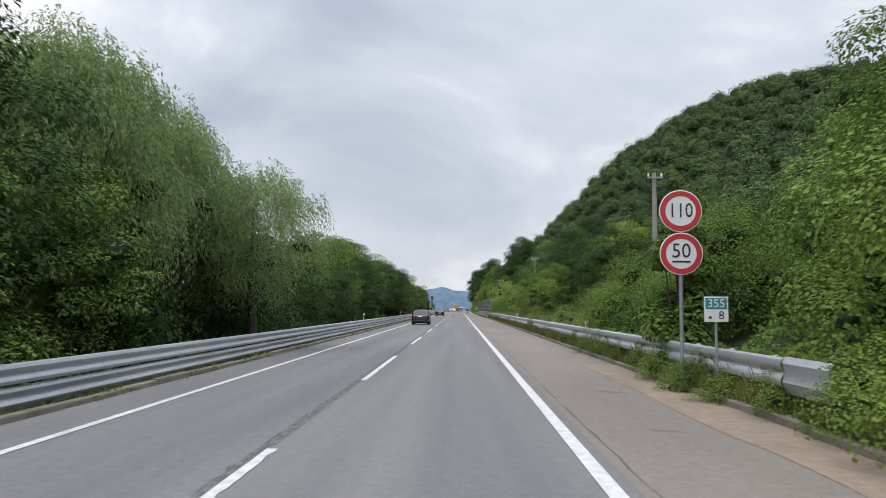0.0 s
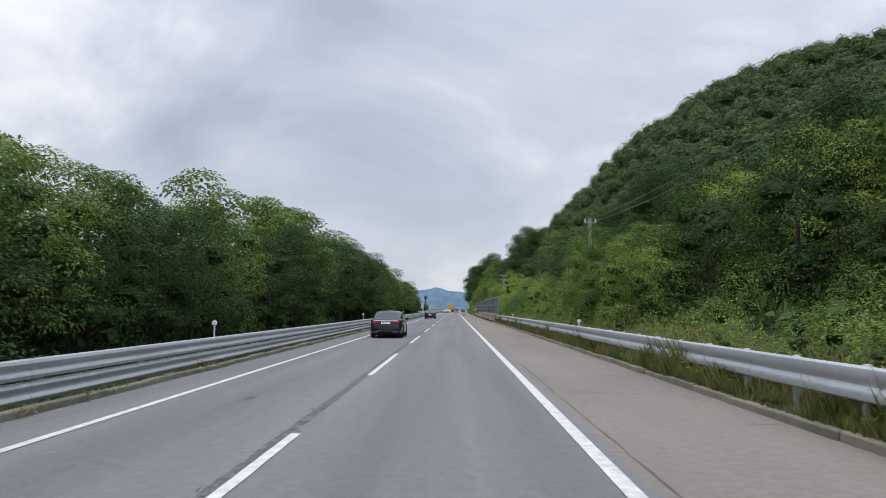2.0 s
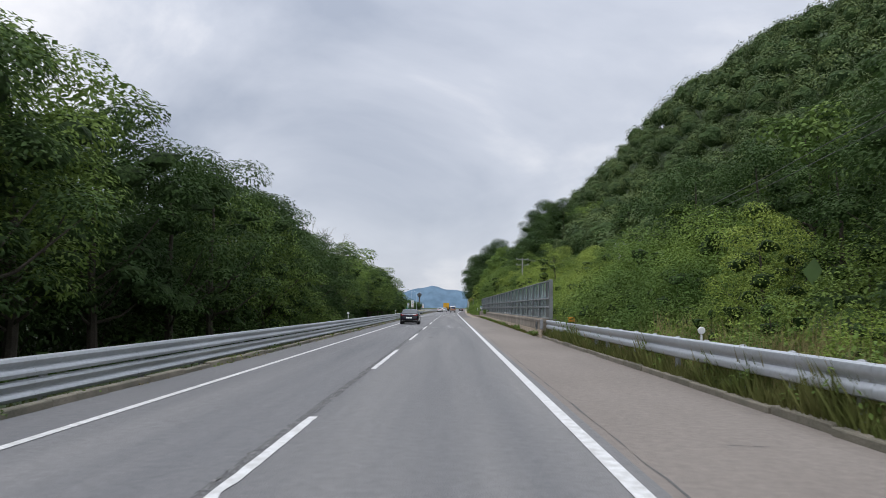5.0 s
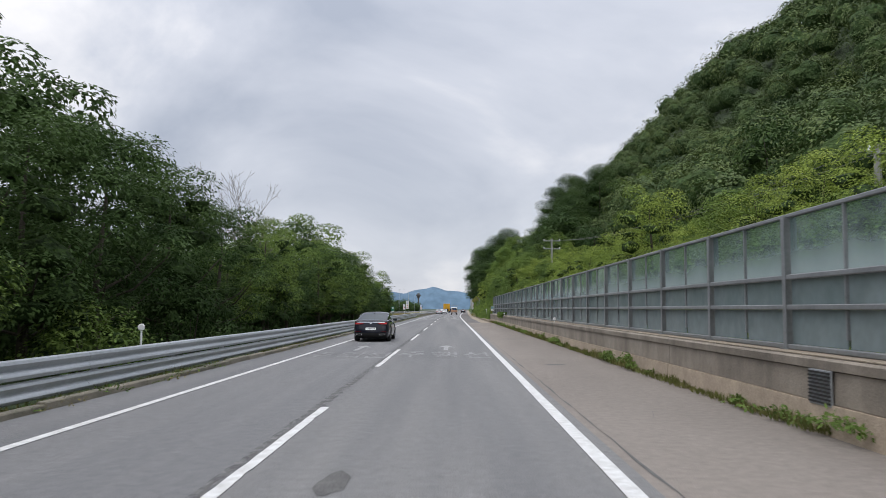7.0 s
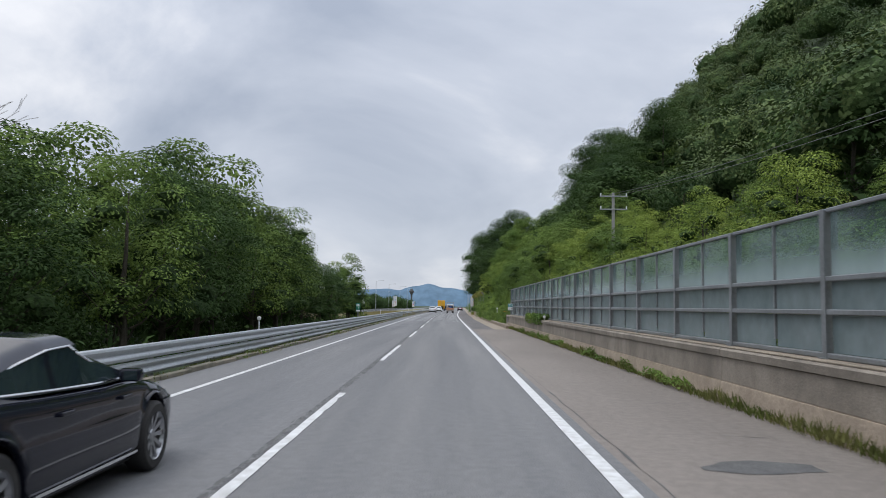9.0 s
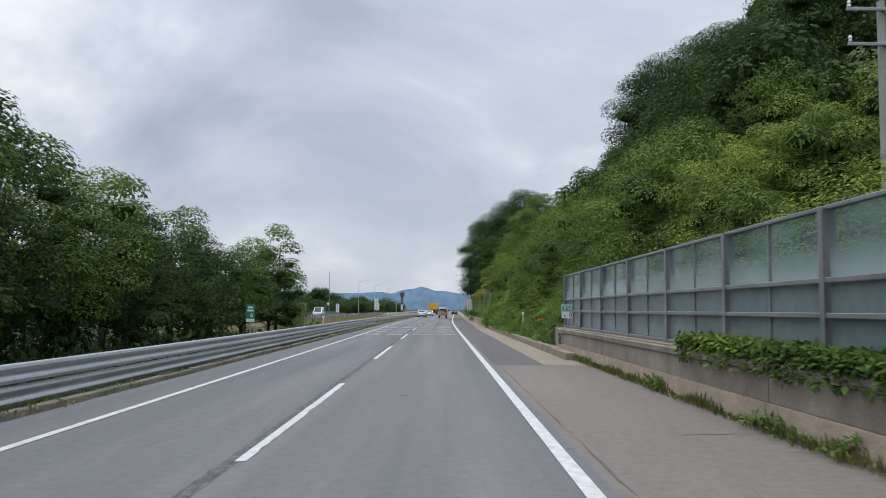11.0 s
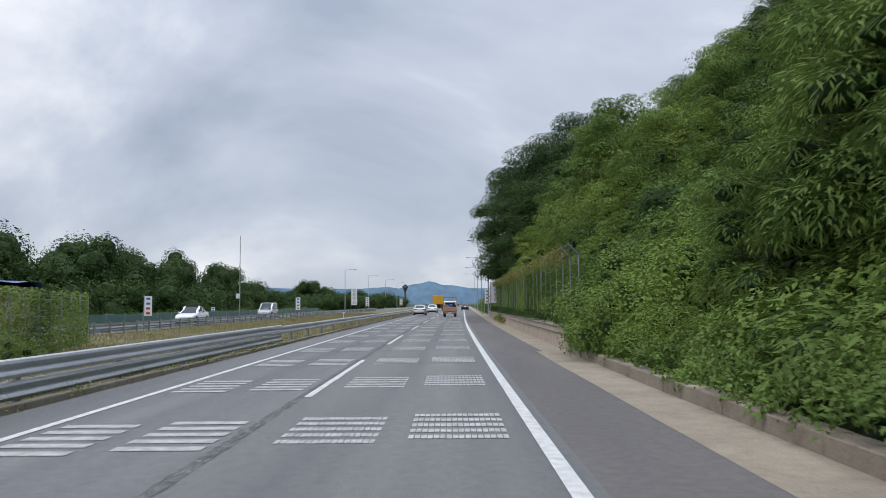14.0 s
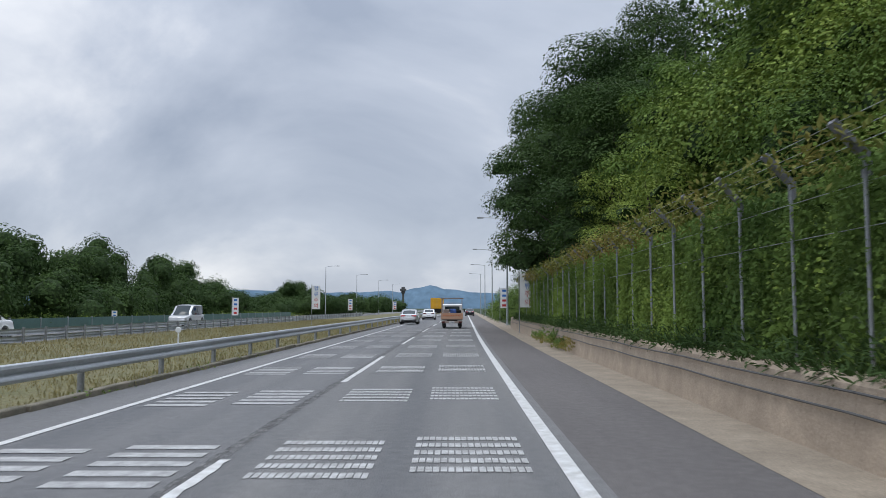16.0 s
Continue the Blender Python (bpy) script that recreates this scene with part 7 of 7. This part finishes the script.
def tall_car(name, label, x, y, paint, L, W, H, rz=0.0):
    """A box-shaped car: an estate, van or off-roader."""
    car = thing(name, label, "car", loc=(x, y, 0), rz=rz, group="cars")
    deck = [(0, 1.0), (0.2, 1.06), (L - 1.5, 1.04), (L - 1.1, 1.02), (L - 0.3, 0.9), (L, 0.8)]
    roof = [(0.12, 1.03), (0.32, H - 0.12), (0.6, H - 0.02), (L * 0.5, H), (L - 1.9, H - 0.08), (L - 1.0, 1.0)]
    sh = Shell(L, W, deck, roof, (0.95, L - 0.85), 0.36, tail_slope=0.08, sill=0.28)
    part("body", weld(sh.body(), "body", paint), car)
    groups = sh.cabin((0.1, 0.34), (L - 1.9, L - 1.05), 0.95, 0.80)
    part("roof", weld(groups["roof"], "roof", paint), car)
    for k in ("rear_window", "windscreen", "side_l1", "side_l2", "side_r1", "side_r2"):
        part("window", weld(groups[k], "window", M["car_glass"]), car, "dark tinted glass")
    add_wheels(car, wheel_meshes(0.36, 0.23, False), 0.36, W / 2 - 0.13, (0.95, L - 0.85))
    part("underbody", Build().box(-W * 0.42, W * 0.42, 0.3, L - 0.3, 0.2, 0.6, 0.05).mesh("underbody", M["underside"]), car)
    for s in (-1, 1):
        part("tail_lamp", tail_patch(sh, s * 0.62 * W / 1.9, s * 0.86 * W / 1.9, lambda q: 0.78, lambda q: 1.0, 0.014).mesh("tail_lamp", M["lamp_red"]), car, "red tail lamp")
    pl = part("number_plate", tail_patch(sh, -0.26, 0.26, lambda q: 0.62, lambda q: 0.73, 0.02, n=4).mesh("number_plate", M["white"]), car, "white plate")
    for k in range(6):
        u = -0.2 + 0.07 * k
        part("plate_bar", tail_patch(sh, u, u + 0.035, lambda q: 0.645, lambda q: 0.705, 0.024, n=1).mesh("plate_bar", M["black"]), pl)
    return car


tall_car("off_roader", "dark grey off-roader far ahead in the fast lane", -3.6 + bend(450), 450.0, M["car_navy"], 4.7, 1.9, 1.75)
tall_car("minivan", "silver minivan on the far carriageway", -23.2, 342.0, M["car_silver"], 5.0, 1.92, 1.9, rz=math.pi)


def rack_truck(x, y):
    t = thing("flatbed_truck", "dusty small flatbed truck with an orange-striped tailgate and a steel rack", "truck", loc=(x, y, 0), rz=-0.012)
    part("chassis", Build().box(-0.45, 0.45, 0.3, 4.6, 0.42, 0.62, 0.03).mesh("chassis", M["underside"]), t)
    part("bed", Build().box(-0.84, 0.84, 0.06, 3.0, 0.66, 0.78, 0.02).mesh("bed", M["truck_grey"]), t)
    part("rear_bumper", Build().box(-0.82, 0.82, -0.03, 0.08, 0.42, 0.60, 0.03).mesh("rear_bumper", M["truck_grey"]), t)
    tg = part("tailgate", Build().box(-0.84, 0.84, 0.0, 0.05, 0.74, 1.22, 0.012).mesh("tailgate", M["truck_wood"]), t, "worn orange-brown tailgate")
    for k in range(11):
        u = -0.72 + 0.13 * k
        part("stripe", Build().add([(u, -0.006, 0.98), (u + 0.07, -0.006, 0.98), (u + 0.12, -0.006, 1.09), (u + 0.05, -0.006, 1.09), (u, 0.0, 0.98), (u + 0.07, 0.0, 0.98), (u + 0.12, 0.0, 1.09), (u + 0.05, 0.0, 1.09)], [(0, 1, 2, 3), (4, 7, 6, 5), (0, 4, 5, 1), (2, 6, 7, 3)]).mesh("stripe", M["stripe"]), tg, "orange warning stripe")
    for s in (-1, 1):
        part("sideboard", Build().box(s * 0.84 - 0.025, s * 0.84 + 0.025, 0.06, 3.0, 0.78, 1.22, 0.01).mesh("sideboard", M["truck_wood"]), t)
        for yy in (0.08, 1.5, 2.9):
            part("rack_post", Build().box(s * 0.80 - 0.022, s * 0.80 + 0.022, yy, yy + 0.045, 1.2, 2.32, 0.006).mesh("rack_post", M["truck_grey"]), t)
        for zz in (1.72, 2.32):
            part("rack_side", Build().box(s * 0.80 - 0.018, s * 0.80 + 0.018, 0.1, 2.95, zz, zz + 0.045).mesh("rack_side", M["truck_grey"]), t)
        part("tail_lamp", Build().box(s * 0.68 - 0.12, s * 0.68 + 0.12, -0.045, -0.03, 0.46, 0.56, 0.01).mesh("tail_lamp", M["lamp_red"]), t, "red tail lamp")
        part("mud_flap", Build().box(s * 0.62 - 0.16, s * 0.62 + 0.16, 0.32, 0.34, 0.16, 0.45).mesh("mud_flap", M["rubber"]), t)
        part("mirror", Build().box(s * 1.0 - 0.06, s * 1.0 + 0.06, 4.3, 4.36, 1.25, 1.55, 0.02).mesh("mirror", M["underside"]), t)
    for yy in (0.06, 0.75, 1.5, 2.2, 2.92):
        part("rack_bar", Build().box(-0.92, 0.92, yy, yy + 0.05, 2.36, 2.41, 0.006).mesh("rack_bar", M["truck_grey"]), t)
    part("rack_bar", Build().box(-0.80, 0.80, 0.09, 0.12, 1.98, 2.02).mesh("rack_bar", M["truck_grey"]), t)
    cab = part("cab", Build().sweep([(3.1, 0.55), (3.1, 1.85), (3.3, 1.95), (4.3, 1.93), (4.75, 1.2), (4.85, 0.5)], -0.83, 0.83).mesh("cab", M["car_white"]), t, "white cab")
    cab.data.transform(Matrix(((0, 1, 0, 0), (1, 0, 0, 0), (0, 0, 1, 0), (0, 0, 0, 1))))
    cab.data.flip_normals()
    part("rear_glass", Build().box(-0.6, 0.6, 3.08, 3.095, 1.32, 1.75).mesh("rear_glass", M["car_glass"]), t)
    for k, (u, v_, m_) in enumerate(((-0.45, 0.3, "truck_grey"), (0.1, 0.35, "tarp"), (0.5, 0.25, "underside"))):
        part("load", Build().box(u - 0.24, u + 0.24, 0.6 + 0.3 * k, 1.3 + 0.3 * k, 0.78, 1.2 + v_, 0.05).mesh("load", M[m_]), t, "stacked crate on the bed")
    pl = part("number_plate", Build().box(-0.2, 0.2, -0.05, -0.035, 0.44, 0.58, 0.005).mesh("number_plate", M["white"]), t)
    for k in range(5):
        part("plate_bar", Build().box(-0.15 + 0.062 * k, -0.115 + 0.062 * k, -0.055, -0.05, 0.47, 0.55).mesh("plate_bar", M["black"]), pl)
    add_wheels(t, wheel_meshes(0.3, 0.2, False), 0.3, 0.64, (0.85, 3.95))
    return t


rack_truck(-0.27 + bend(331), 331.0)
yt = thing("box_truck", "tall bright yellow-orange truck far ahead in the fast lane", "truck", loc=(-4.35 + bend(414), 414.0, 0))
part("box_body", Build().box(-1.2, 1.2, 0, 6.0, 1.5, 3.45, 0.06).mesh("box_body", M["yellow"]), yt)
part("cab", Build().box(-1.15, 1.15, 6.2, 8.0, 0.6, 2.9, 0.15).mesh("cab", M["yellow"]), yt)
part("chassis", Build().box(-0.5, 0.5, 0.2, 8.0, 0.6, 1.48, 0.03).mesh("chassis", M["underside"]), yt)
part("door_bar", Build().box(-0.02, 0.02, -0.03, 0, 1.6, 3.3).mesh("door_bar", M["galv_dull"]), yt)
for s in (-1, 1):
    part("tail_lamp", Build().box(s * 0.9 - 0.15, s * 0.9 + 0.15, -0.02, 0, 0.75, 0.9).mesh("tail_lamp", M["lamp_red"]), yt)
add_wheels(yt, wheel_meshes(0.45, 0.28, False), 0.45, 1.0, (1.3, 6.9))
